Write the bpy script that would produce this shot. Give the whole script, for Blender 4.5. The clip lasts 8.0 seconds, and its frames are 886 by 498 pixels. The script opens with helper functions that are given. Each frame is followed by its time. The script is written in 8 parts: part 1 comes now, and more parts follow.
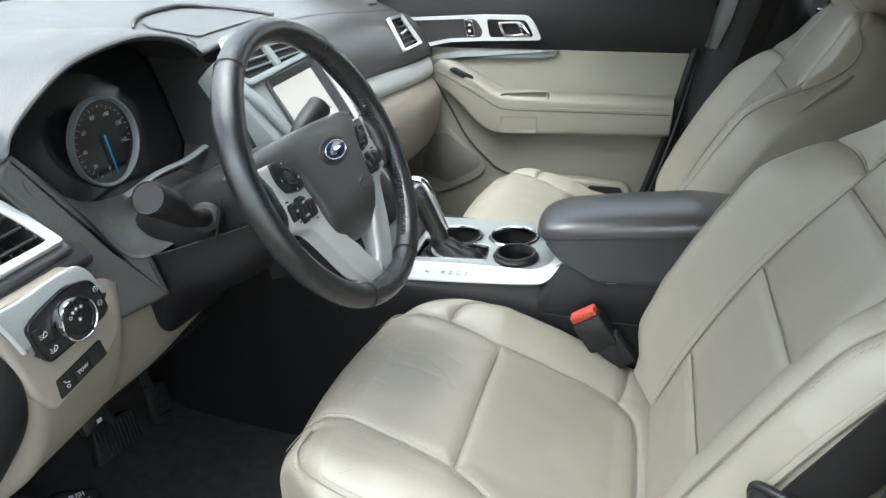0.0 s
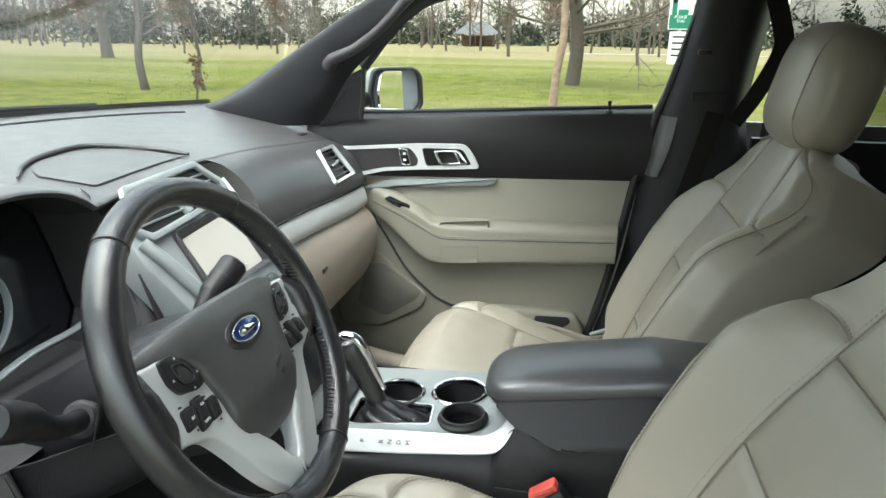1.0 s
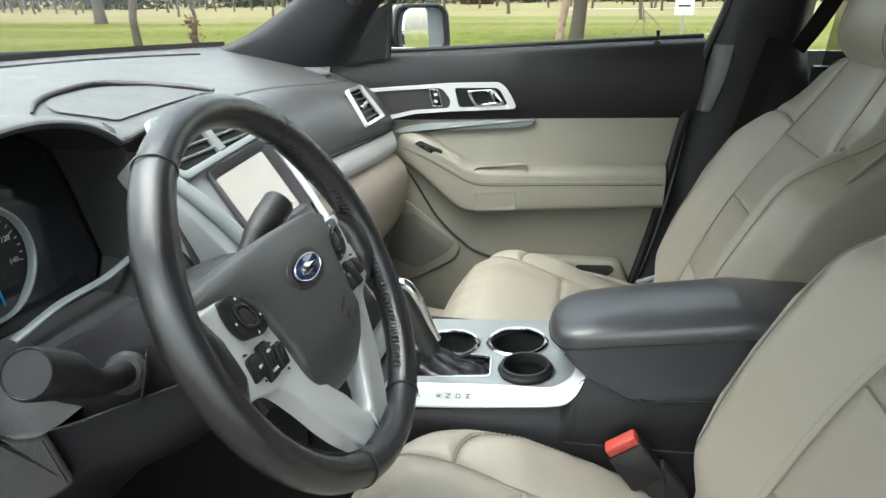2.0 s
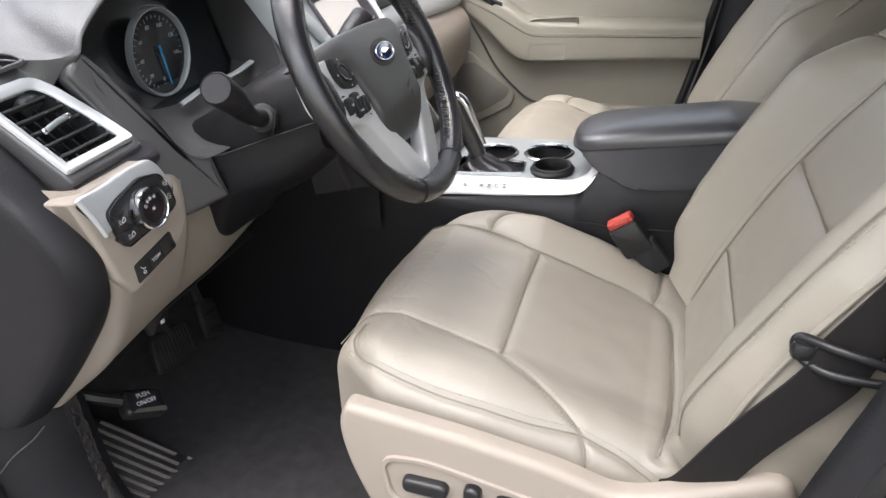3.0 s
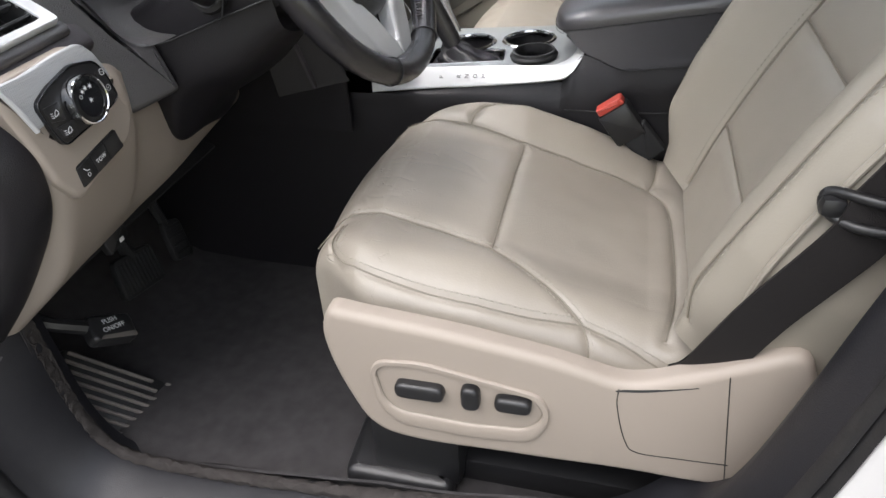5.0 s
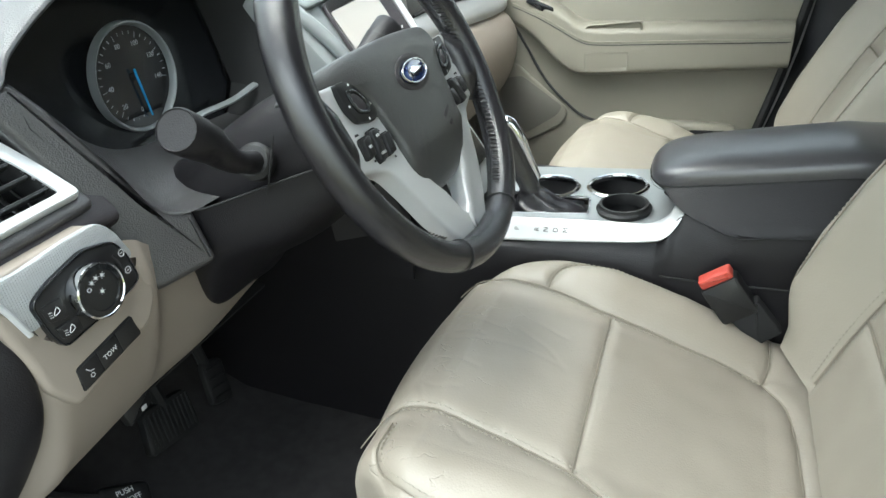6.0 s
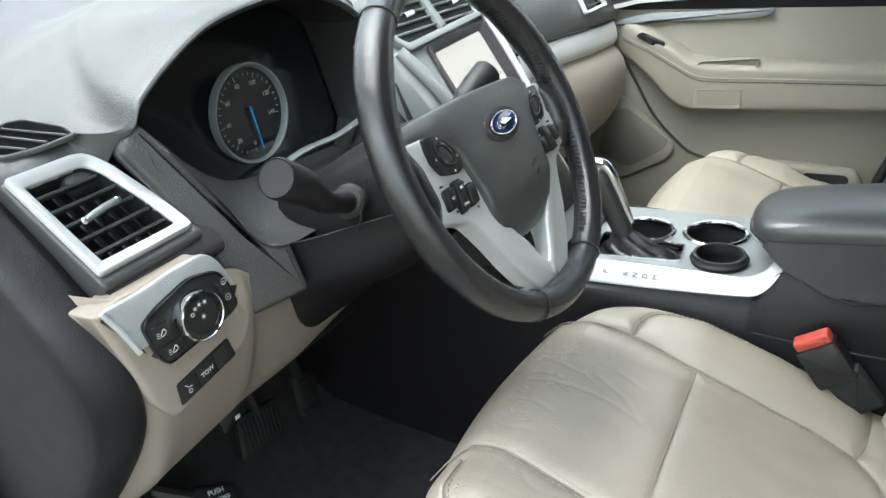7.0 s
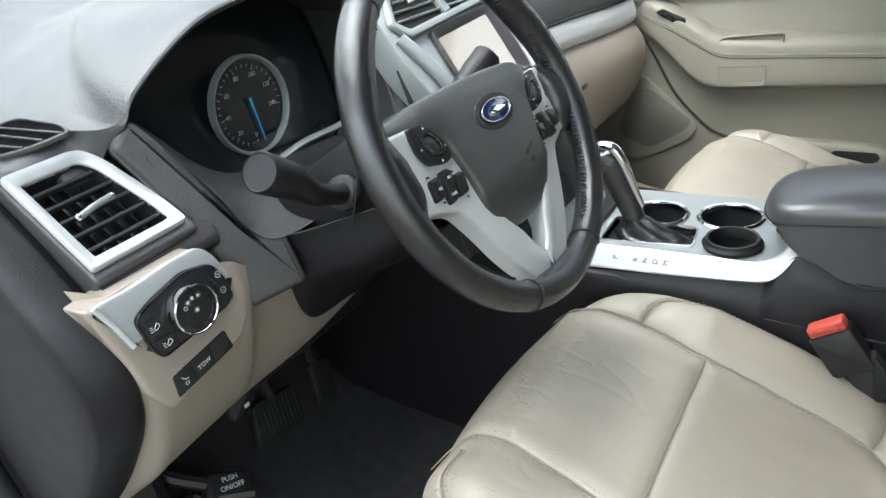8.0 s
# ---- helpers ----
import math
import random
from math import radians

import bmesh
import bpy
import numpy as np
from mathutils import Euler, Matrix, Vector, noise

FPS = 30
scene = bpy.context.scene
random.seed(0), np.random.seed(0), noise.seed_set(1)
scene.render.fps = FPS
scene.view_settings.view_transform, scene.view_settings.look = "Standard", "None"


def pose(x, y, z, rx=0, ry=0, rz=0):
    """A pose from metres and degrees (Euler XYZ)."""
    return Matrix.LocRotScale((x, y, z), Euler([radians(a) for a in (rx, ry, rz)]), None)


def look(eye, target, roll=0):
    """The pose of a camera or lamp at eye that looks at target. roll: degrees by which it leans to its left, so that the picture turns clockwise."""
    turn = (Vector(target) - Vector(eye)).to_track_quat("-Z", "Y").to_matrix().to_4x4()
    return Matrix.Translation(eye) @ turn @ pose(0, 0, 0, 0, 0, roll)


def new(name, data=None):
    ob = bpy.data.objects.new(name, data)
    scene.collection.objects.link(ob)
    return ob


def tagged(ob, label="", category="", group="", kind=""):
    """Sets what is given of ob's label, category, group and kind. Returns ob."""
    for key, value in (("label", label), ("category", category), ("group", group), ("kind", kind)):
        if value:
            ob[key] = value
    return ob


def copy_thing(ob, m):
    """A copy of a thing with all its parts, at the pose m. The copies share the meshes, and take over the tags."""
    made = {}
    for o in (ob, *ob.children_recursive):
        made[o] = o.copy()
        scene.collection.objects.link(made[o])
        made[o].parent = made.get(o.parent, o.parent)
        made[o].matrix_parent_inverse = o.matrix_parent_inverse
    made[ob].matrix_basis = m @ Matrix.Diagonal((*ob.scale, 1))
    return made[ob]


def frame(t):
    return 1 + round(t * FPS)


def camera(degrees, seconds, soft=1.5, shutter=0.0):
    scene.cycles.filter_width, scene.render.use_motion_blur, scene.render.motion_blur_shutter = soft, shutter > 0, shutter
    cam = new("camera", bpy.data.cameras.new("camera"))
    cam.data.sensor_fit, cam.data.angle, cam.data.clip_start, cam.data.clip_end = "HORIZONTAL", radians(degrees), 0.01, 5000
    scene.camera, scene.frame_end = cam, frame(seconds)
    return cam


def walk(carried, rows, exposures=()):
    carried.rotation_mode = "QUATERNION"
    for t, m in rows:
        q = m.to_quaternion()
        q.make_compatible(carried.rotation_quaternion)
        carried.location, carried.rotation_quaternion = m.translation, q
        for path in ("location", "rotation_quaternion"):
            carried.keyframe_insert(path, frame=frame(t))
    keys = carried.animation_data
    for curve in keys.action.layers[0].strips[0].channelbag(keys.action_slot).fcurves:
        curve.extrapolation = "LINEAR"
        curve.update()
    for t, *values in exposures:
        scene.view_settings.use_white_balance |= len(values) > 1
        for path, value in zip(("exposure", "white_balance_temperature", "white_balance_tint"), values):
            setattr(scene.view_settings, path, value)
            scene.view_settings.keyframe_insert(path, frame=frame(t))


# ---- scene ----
cam = camera(65.9, 8.0)
# seconds, eye, target, roll
PATH = [
    (0, (0.032, -1.147, 1.481), (-0.471, 0.583, 0.612), 0.7),
    (0.5, (0.018, -1.094, 1.487), (-0.277, 0.713, 0.681), 0.7),
    (1, (-0.001, -0.996, 1.518), (-0.369, 0.878, 0.924), 0.9),
    (1.2, (-0.012, -0.945, 1.511), (-0.375, 0.935, 0.932), -1.1),
    (2.3, (-0.112, -0.931, 1.438), (-0.504, 0.861, 0.641), 0.2),
    (2.5, (-0.088, -1.006, 1.436), (-0.55, 0.736, 0.57), -0.8),
    (3, (0.013, -1.229, 1.427), (-0.519, 0.431, 0.446), -0.7),
    (3.5, (0.042, -1.352, 1.365), (-0.502, 0.199, 0.226), 1.5),
    (4, (0.031, -1.348, 1.344), (-0.501, 0.194, 0.186), 0.1),
    (4.2, (0.024, -1.325, 1.342), (-0.466, 0.217, 0.167), -0.4),
    (5.3, (-0.039, -1.135, 1.345), (-0.476, 0.439, 0.191), -3.1),
    (5.5, (-0.06, -1.092, 1.346), (-0.532, 0.48, 0.203), -2.2),
    (6, (-0.069, -1.004, 1.38), (-0.714, 0.631, 0.425), -2.8),
    (6.5, (-0.041, -0.99, 1.408), (-0.766, 0.64, 0.504), -4.0),
    (7, (-0.043, -0.996, 1.419), (-0.969, 0.528, 0.513), -3.5),
    (7.5, (-0.043, -1.002, 1.418), (-1.075, 0.437, 0.488), -4.3),
    (8, (-0.009, -0.965, 1.42), (-1.015, 0.483, 0.477), -5.9),
]
walk(cam, [(t, look(eye, target, roll)) for t, eye, target, roll in PATH],
     [(0.0, 1.77, 6100, 3), (1.2, 1.68, 6350, 0), (2.5, 1.74, 6350, 6), (3.0, 1.74, 6500, 14), (3.5, 1.54, 6700, 22), (4.2, 1.38, 6700, 22), (5.4, 1.5, 6350, 7), (6.0, 1.82, 6250, 1), (8.0, 1.78, 6200, 5)])

# ---- world and light: a bright overcast day ----
world = bpy.data.worlds.new("sky")
scene.world = world
world.use_nodes = True
wn = world.node_tree.nodes
sky = wn.new("ShaderNodeTexSky")
sky.sky_type, sky.sun_disc = "NISHITA", False
sky.sun_elevation, sky.sun_rotation = radians(69), radians(-137)
sky.air_density, sky.dust_density, sky.ozone_density = 2.0, 2.0, 1.5
wn["Background"].inputs["Strength"].default_value = 0.15
overcast = wn.new("ShaderNodeHueSaturation")
overcast.inputs["Saturation"].default_value = 0.35
world.node_tree.links.new(sky.outputs["Color"], overcast.inputs["Color"])
world.node_tree.links.new(overcast.outputs["Color"], wn["Background"].inputs["Color"])
sun = new("sun", bpy.data.lights.new("sun", "SUN"))
sun.data.energy, sun.data.angle, sun.data.color = 1.75, radians(60), (1.0, 0.98, 0.95)
sun.matrix_world = look((-2.0, -2.3, 8.8), (0, 0, 1))


# ---- materials ----
def principled(name):
    m = bpy.data.materials.new(name)
    m.use_nodes = True
    return m, m.node_tree.nodes, m.node_tree.links, m.node_tree.nodes["Principled BSDF"]


def surface(name, base, rough=0.5, metal=0.0, var=0.12, vscale=6.0, grain=0.0, gscale=400.0, gtype="noise",
            coat=0.0, spec=0.5, rvar=0.08, dirt=None, dscale=9.0, damount=0.5, random_tone=0.0, wrinkle=0.0, wscale=30.0):
    """A node material: base colour with slow variation, fine grain as bump, uneven gloss, optional dust patches."""
    m, n, l, bsdf = principled(name)
    co = n.new("ShaderNodeTexCoord")
    slow = n.new("ShaderNodeTexNoise")
    slow.inputs["Scale"].default_value, slow.inputs["Detail"].default_value = vscale, 5
    l.new(co.outputs["Object"], slow.inputs["Vector"])
    mix = n.new("ShaderNodeMix")
    mix.data_type = "RGBA"
    lo = [c * (1 - var) for c in base]
    hi = [min(1, c * (1 + var)) for c in base]
    mix.inputs[6].default_value, mix.inputs[7].default_value = (*lo, 1), (*hi, 1)
    l.new(slow.outputs["Fac"], mix.inputs[0])
    colour = mix.outputs[2]
    if random_tone:
        info = n.new("ShaderNodeObjectInfo")
        hsv = n.new("ShaderNodeHueSaturation")
        span = n.new("ShaderNodeMapRange")
        span.inputs["To Min"].default_value, span.inputs["To Max"].default_value = 1 - random_tone, 1 + random_tone
        l.new(info.outputs["Random"], span.inputs["Value"])
        l.new(span.outputs["Result"], hsv.inputs["Value"])
        l.new(colour, hsv.inputs["Color"])
        colour = hsv.outputs["Color"]
    if dirt:
        patch = n.new("ShaderNodeTexNoise")
        patch.inputs["Scale"].default_value, patch.inputs["Detail"].default_value = dscale, 9
        patch.inputs["Roughness"].default_value = 0.7
        l.new(co.outputs["Object"], patch.inputs["Vector"])
        ramp = n.new("ShaderNodeMapRange")
        ramp.inputs["From Min"].default_value, ramp.inputs["From Max"].default_value = 0.52, 0.75
        ramp.inputs["To Max"].default_value = damount
        l.new(patch.outputs["Fac"], ramp.inputs["Value"])
        dm = n.new("ShaderNodeMix")
        dm.data_type = "RGBA"
        dm.inputs[7].default_value = (*dirt, 1)
        l.new(ramp.outputs["Result"], dm.inputs[0])
        l.new(colour, dm.inputs[6])
        colour = dm.outputs[2]
    l.new(colour, bsdf.inputs["Base Color"])
    bsdf.inputs["Metallic"].default_value = metal
    bsdf.inputs["Specular IOR Level"].default_value = spec
    bsdf.inputs["Coat Weight"].default_value = coat
    bsdf.inputs["Coat Roughness"].default_value = 0.06
    gl = n.new("ShaderNodeTexNoise")
    gl.inputs["Scale"].default_value, gl.inputs["Detail"].default_value = vscale * 4, 4
    l.new(co.outputs["Object"], gl.inputs["Vector"])
    rr = n.new("ShaderNodeMapRange")
    rr.inputs["To Min"].default_value, rr.inputs["To Max"].default_value = max(0.02, rough - rvar), min(1, rough + rvar)
    l.new(gl.outputs["Fac"], rr.inputs["Value"])
    l.new(rr.outputs["Result"], bsdf.inputs["Roughness"])
    last = None
    if wrinkle:
        big = n.new("ShaderNodeTexNoise")
        big.inputs["Scale"].default_value, big.inputs["Detail"].default_value = wscale, 3
        l.new(co.outputs["Object"], big.inputs["Vector"])
        b0 = n.new("ShaderNodeBump")
        b0.inputs["Strength"].default_value, b0.inputs["Distance"].default_value = wrinkle, 0.004
        l.new(big.outputs["Fac"], b0.inputs["Height"])
        last = b0.outputs["Normal"]
    if grain:
        if gtype == "cells":
            tex = n.new("ShaderNodeTexVoronoi")
            tex.inputs["Scale"].default_value = gscale
            height = tex.outputs["Distance"]
        else:
            tex = n.new("ShaderNodeTexNoise")
            tex.inputs["Scale"].default_value, tex.inputs["Detail"].default_value = gscale, 3
            height = tex.outputs["Fac"]
        l.new(co.outputs["Object"], tex.inputs["Vector"])
        bump = n.new("ShaderNodeBump")
        bump.inputs["Strength"].default_value, bump.inputs["Distance"].default_value = grain, 0.0015
        l.new(height, bump.inputs["Height"])
        if last:
            l.new(last, bump.inputs["Normal"])
        last = bump.outputs["Normal"]
    if last:
        l.new(last, bsdf.inputs["Normal"])
    return m


def glassy(name, tint=(1, 1, 1), rough=0.0):
    m, n, l, bsdf = principled(name)
    bsdf.inputs["Base Color"].default_value = (*tint, 1)
    bsdf.inputs["Transmission Weight"].default_value = 1.0
    bsdf.inputs["Roughness"].default_value = rough
    bsdf.inputs["IOR"].default_value = 1.3
    return m


def perforated(name, base, scale=260.0, rough=0.6):
    """A sheet with fine round pits in a regular lattice."""
    m = surface(name, base, rough, var=0.06)
    n, l = m.node_tree.nodes, m.node_tree.links
    bsdf = n["Principled BSDF"]
    co = n.new("ShaderNodeTexCoord")
    v = n.new("ShaderNodeTexVoronoi")
    v.inputs["Scale"].default_value, v.inputs["Randomness"].default_value = scale, 0.0
    l.new(co.outputs["Object"], v.inputs["Vector"])
    bump = n.new("ShaderNodeBump")
    bump.inputs["Strength"].default_value, bump.inputs["Distance"].default_value = 0.6, 0.002
    l.new(v.outputs["Distance"], bump.inputs["Height"])
    bump.invert = True
    l.new(bump.outputs["Normal"], bsdf.inputs["Normal"])
    return m


LEATHER = surface("beige_leather", (0.30, 0.272, 0.226), 0.40, spec=0.6, var=0.05, vscale=5, grain=0.07, gscale=420, gtype="cells", rvar=0.02, wrinkle=0.05, wscale=26)
LEATHER_WORN = surface("creased_beige_leather", (0.295, 0.264, 0.221), 0.40, spec=0.6, var=0.05, vscale=7, grain=0.08, gscale=400, gtype="cells", rvar=0.03, wrinkle=0.07, wscale=30)


def add_creases(m, scale, x0, x1, depth):
    """Fine branching creases pressed into the leather between two places along its object x."""
    n, l = m.node_tree.nodes, m.node_tree.links
    co = n.new("ShaderNodeTexCoord")
    warp = n.new("ShaderNodeTexNoise")
    warp.inputs["Scale"].default_value, warp.inputs["Detail"].default_value = scale * 1.4, 3
    l.new(co.outputs["Object"], warp.inputs["Vector"])
    shift = n.new("ShaderNodeVectorMath")
    shift.operation = "MULTIPLY_ADD"
    shift.inputs[1].default_value = (0.05, 0.05, 0.0)
    l.new(warp.outputs["Color"], shift.inputs[0])
    squeeze = n.new("ShaderNodeMapping")
    squeeze.inputs["Scale"].default_value = (0.75, 1.5, 0.3)
    l.new(co.outputs["Object"], shift.inputs[2])
    l.new(shift.outputs["Vector"], squeeze.inputs["Vector"])
    cells = n.new("ShaderNodeTexVoronoi")
    cells.feature = "DISTANCE_TO_EDGE"
    cells.inputs["Scale"].default_value = scale
    l.new(squeeze.outputs["Vector"], cells.inputs["Vector"])
    line = n.new("ShaderNodeMapRange")
    line.inputs["From Max"].default_value = 0.030
    l.new(cells.outputs["Distance"], line.inputs["Value"])
    sep = n.new("ShaderNodeSeparateXYZ")
    l.new(co.outputs["Object"], sep.inputs[0])
    fade = n.new("ShaderNodeMapRange")
    fade.inputs["From Min"].default_value, fade.inputs["From Max"].default_value = x1, x0
    l.new(sep.outputs["X"], fade.inputs["Value"])
    patch = n.new("ShaderNodeMapRange")
    patch.inputs["From Min"].default_value, patch.inputs["From Max"].default_value = 0.48, 0.62
    l.new(warp.outputs["Fac"], patch.inputs["Value"])
    amount = n.new("ShaderNodeMath")
    amount.operation = "MULTIPLY"
    l.new(fade.outputs["Result"], amount.inputs[0])
    l.new(patch.outputs["Result"], amount.inputs[1])
    bump = n.new("ShaderNodeBump")
    bump.inputs["Distance"].default_value = depth
    l.new(amount.outputs["Value"], bump.inputs["Strength"])
    l.new(line.outputs["Result"], bump.inputs["Height"])
    bsdf = n["Principled BSDF"]
    l.new(bsdf.inputs["Normal"].links[0].from_socket, bump.inputs["Normal"])
    l.new(bump.outputs["Normal"], bsdf.inputs["Normal"])


add_creases(LEATHER_WORN, 24.0, -0.34, -0.20, 0.0007)
THREAD = surface("beige_thread", (0.32, 0.295, 0.245), 0.7, var=0.1, vscale=50)
# leather tone darkened: the shade inside a seam is put into its colour
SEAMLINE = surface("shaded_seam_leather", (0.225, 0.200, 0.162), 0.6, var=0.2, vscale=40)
BEIGE = surface("beige_plastic", (0.322, 0.277, 0.235), 0.48, var=0.04, grain=0.16, gscale=900, rvar=0.05)
DOORBEIGE = surface("beige_door_vinyl", (0.24, 0.224, 0.186), 0.46, var=0.05, grain=0.18, gscale=800, gtype="cells", rvar=0.06)
DARK = surface("charcoal_plastic", (0.034, 0.030, 0.034), 0.42, spec=0.5, var=0.12, grain=0.25, gscale=700, gtype="cells", rvar=0.07)
PAD = surface("charcoal_soft_pad", (0.058, 0.056, 0.058), 0.34, spec=0.8, var=0.10, grain=0.28, gscale=620, gtype="cells", rvar=0.07)
CONSOLE = surface("near_black_console_plastic", (0.012, 0.011, 0.013), 0.45, spec=0.35, var=0.12, grain=0.18, gscale=700, gtype="cells")
HUBVINYL = surface("grained_airbag_vinyl", (0.050, 0.050, 0.051), 0.32, spec=0.8, var=0.08, grain=0.32, gscale=700, gtype="cells", rvar=0.04)
PILLAR = surface("black_pillar_plastic", (0.014, 0.014, 0.017), 0.5, spec=0.4, var=0.12, grain=0.3, gscale=700, gtype="cells")
SMOOTHDARK = surface("smooth_black_plastic", (0.016, 0.016, 0.017), 0.36, var=0.1, rvar=0.06)
GLOSS = surface("gloss_black", (0.012, 0.013, 0.015), 0.14, var=0.05, rvar=0.04)
BLACK = surface("dull_black", (0.014, 0.014, 0.015), 0.8, var=0.1)
DEEPBLACK = surface("deep_black_recess", (0.006, 0.006, 0.007), 0.95, spec=0.05, var=0.1)
RUBBER = surface("black_rubber", (0.014, 0.014, 0.015), 0.55, var=0.2, vscale=14, grain=0.2, gscale=300, dirt=(0.09, 0.085, 0.08), damount=0.25)
SILLTRIM = surface("dusty_charcoal_trim", (0.013, 0.013, 0.016), 0.48, var=0.15, vscale=5, grain=0.25, gscale=600, spec=0.45, dirt=(0.05, 0.05, 0.055), dscale=5, damount=0.25)
SILVER = surface("satin_silver_paint", (0.66, 0.67, 0.68), 0.32, metal=0.3, var=0.03, grain=0.03, gscale=900, rvar=0.05)
SILVERDOT = perforated("dimpled_silver_paint", (0.44, 0.45, 0.46), 420, 0.36)
GREYSILVER = surface("pewter_paint", (0.28, 0.30, 0.305), 0.34, metal=0.3, var=0.04, rvar=0.05)
SLATGREY = surface("dark_satin_slats", (0.085, 0.088, 0.092), 0.32, metal=0.2, spec=0.8, var=0.05, rvar=0.04)
CHROME = surface("chrome", (0.75, 0.76, 0.78), 0.10, metal=1.0, var=0.02, rvar=0.03)
BLACKLEATHER = surface("black_leather", (0.014, 0.013, 0.016), 0.20, spec=1.0, var=0.15, vscale=8, grain=0.2, gscale=1100, gtype="cells", rvar=0.05, dirt=(0.05, 0.05, 0.052), dscale=40, damount=0.12)
ARMREST = surface("charcoal_vinyl", (0.046, 0.045, 0.050), 0.32, spec=1.0, var=0.1, grain=0.06, gscale=600, gtype="cells", rvar=0.03)
CARPET = surface("charcoal_carpet", (0.050, 0.047, 0.048), 0.95, var=0.4, vscale=40, grain=1.0, gscale=700, spec=0.15, dirt=(0.035, 0.033, 0.03), dscale=24, damount=0.3)
MATCLOTH = surface("dusty_black_floor_mat_cloth", (0.085, 0.082, 0.082), 0.92, var=0.35, vscale=60, grain=0.9, gscale=800, spec=0.15, dirt=(0.06, 0.057, 0.053), dscale=11, damount=0.30)
CARPETEDGE = surface("worn_grey_carpet_edge", (0.050, 0.045, 0.043), 0.95, var=0.4, vscale=60, grain=1.0, gscale=600, spec=0.1)
PEDALRUBBER = surface("worn_rubber_ribs", (0.15, 0.135, 0.12), 0.7, var=0.3, vscale=30, dirt=(0.30, 0.26, 0.22), dscale=26, damount=0.7)
WEBBING = surface("black_webbing", (0.016, 0.014, 0.014), 0.75, var=0.12, vscale=80, grain=0.8, gscale=1200, spec=0.3)
RED = surface("red_plastic", (0.52, 0.075, 0.055), 0.30, var=0.08, vscale=30)
WHITEPAINT = surface("white_car_paint", (0.55, 0.545, 0.54), 0.28, var=0.02, coat=0.6, rvar=0.04)
DIMPRINT = surface("dim_dial_print", (0.34, 0.35, 0.36), 0.5, var=0.03)
PRINT = surface("white_print", (0.70, 0.71, 0.72), 0.5, var=0.03)
DARKPRINT = surface("dark_print", (0.03, 0.03, 0.032), 0.5, var=0.03)
BLUEENAMEL = surface("blue_enamel", (0.012, 0.03, 0.13), 0.15, var=0.05, coat=0.8)
NEEDLE = surface("blue_needle", (0.02, 0.30, 0.62), 0.4, var=0.03)
SCREEN = surface("glass_display", (0.35, 0.31, 0.27), 0.07, var=0.05, spec=1.0, rvar=0.02)
GREYCLOTH = surface("grey_headliner", (0.42, 0.41, 0.39), 0.9, var=0.08, grain=0.5, gscale=700)
GLASS = glassy("clear_glass", (0.97, 0.985, 0.98))
TINT = glassy("dark_privacy_glass", (0.30, 0.31, 0.31))
MIRROR = surface("mirror_silvering", (0.86, 0.88, 0.9), 0.02, metal=1.0, var=0.0, rvar=0.005)
YELLOW = surface("yellow_label", (0.75, 0.62, 0.02), 0.5, var=0.03)
LABEL = surface("white_label", (0.78, 0.78, 0.76), 0.45, var=0.03)


# ---- modelling helpers ----
ORIGIN = {}


def thing(name, at=(0, 0, 0), label="", category="", group="", kind=""):
    ob = new(name)
    ob.location = at
    ob.empty_display_size = 0.05
    ORIGIN[ob] = Vector(at)
    return tagged(ob, label, category, group, kind)


def shade(bm, sharp=40):
    bm.normal_update()
    for e in bm.edges:
        e.smooth = not (len(e.link_faces) == 2 and e.calc_face_angle(0) > radians(sharp))
    for f in bm.faces:
        f.smooth = True


def part(name, bm, material, parent=None, label="", sharp=40):
    """One mesh object out of a bmesh in world metres, under a thing or a part."""
    shade(bm, sharp)
    me = bpy.data.meshes.new(name)
    at = ORIGIN.get(parent, Vector((0, 0, 0)))
    bmesh.ops.translate(bm, vec=-at, verts=bm.verts)
    bm.to_mesh(me)
    bm.free()
    me.materials.append(material)
    ob = new(name, me)
    ob.parent = parent
    ORIGIN[ob] = at
    return tagged(ob, label)


def solo(name, bm, material, label, category, kind="", sharp=40, group="", at=None):
    """A thing that is one mesh."""
    at = Vector(at) if at else sum((v.co for v in bm.verts), Vector()) / max(1, len(bm.verts))
    shade(bm, sharp)
    bmesh.ops.translate(bm, vec=-at, verts=bm.verts)
    me = bpy.data.meshes.new(name)
    bm.to_mesh(me)
    bm.free()
    me.materials.append(material)
    ob = new(name, me)
    ob.location = at
    ORIGIN[ob] = at
    return tagged(ob, label, category, group, kind)


def frame_at(o, u, v):
    """Axes u, v and their normal at o; v is made square to u."""
    u = Vector(u).normalized()
    n = u.cross(Vector(v)).normalized()
    v = n.cross(u)
    m = Matrix((u, v, n)).transposed().to_4x4()
    m.translation = o
    return m


def spl(pts, n, closed=False):
    """n points along a smooth curve through pts."""
    p = np.array([list(q) for q in pts], float)
    k = len(p)
    if k == 2:
        s = np.linspace(0, 1, n)[:, None]
        return p[0] * (1 - s) + p[1] * s
    ext = np.vstack([p[-1], p, p[0], p[1]]) if closed else np.vstack([2 * p[0] - p[1], p, 2 * p[-1] - p[-2]])
    segs = k if closed else k - 1
    ts = np.linspace(0, segs, n, endpoint=not closed)
    out = []
    for t in ts:
        i = min(int(t), segs - 1)
        f = t - i
        a, b, c, d = ext[i], ext[i + 1], ext[i + 2], ext[i + 3]
        out.append(0.5 * (2 * b + (c - a) * f + (2 * a - 5 * b + 4 * c - d) * f * f + (3 * b - a - 3 * c + d) * f ** 3))
    return np.array(out)


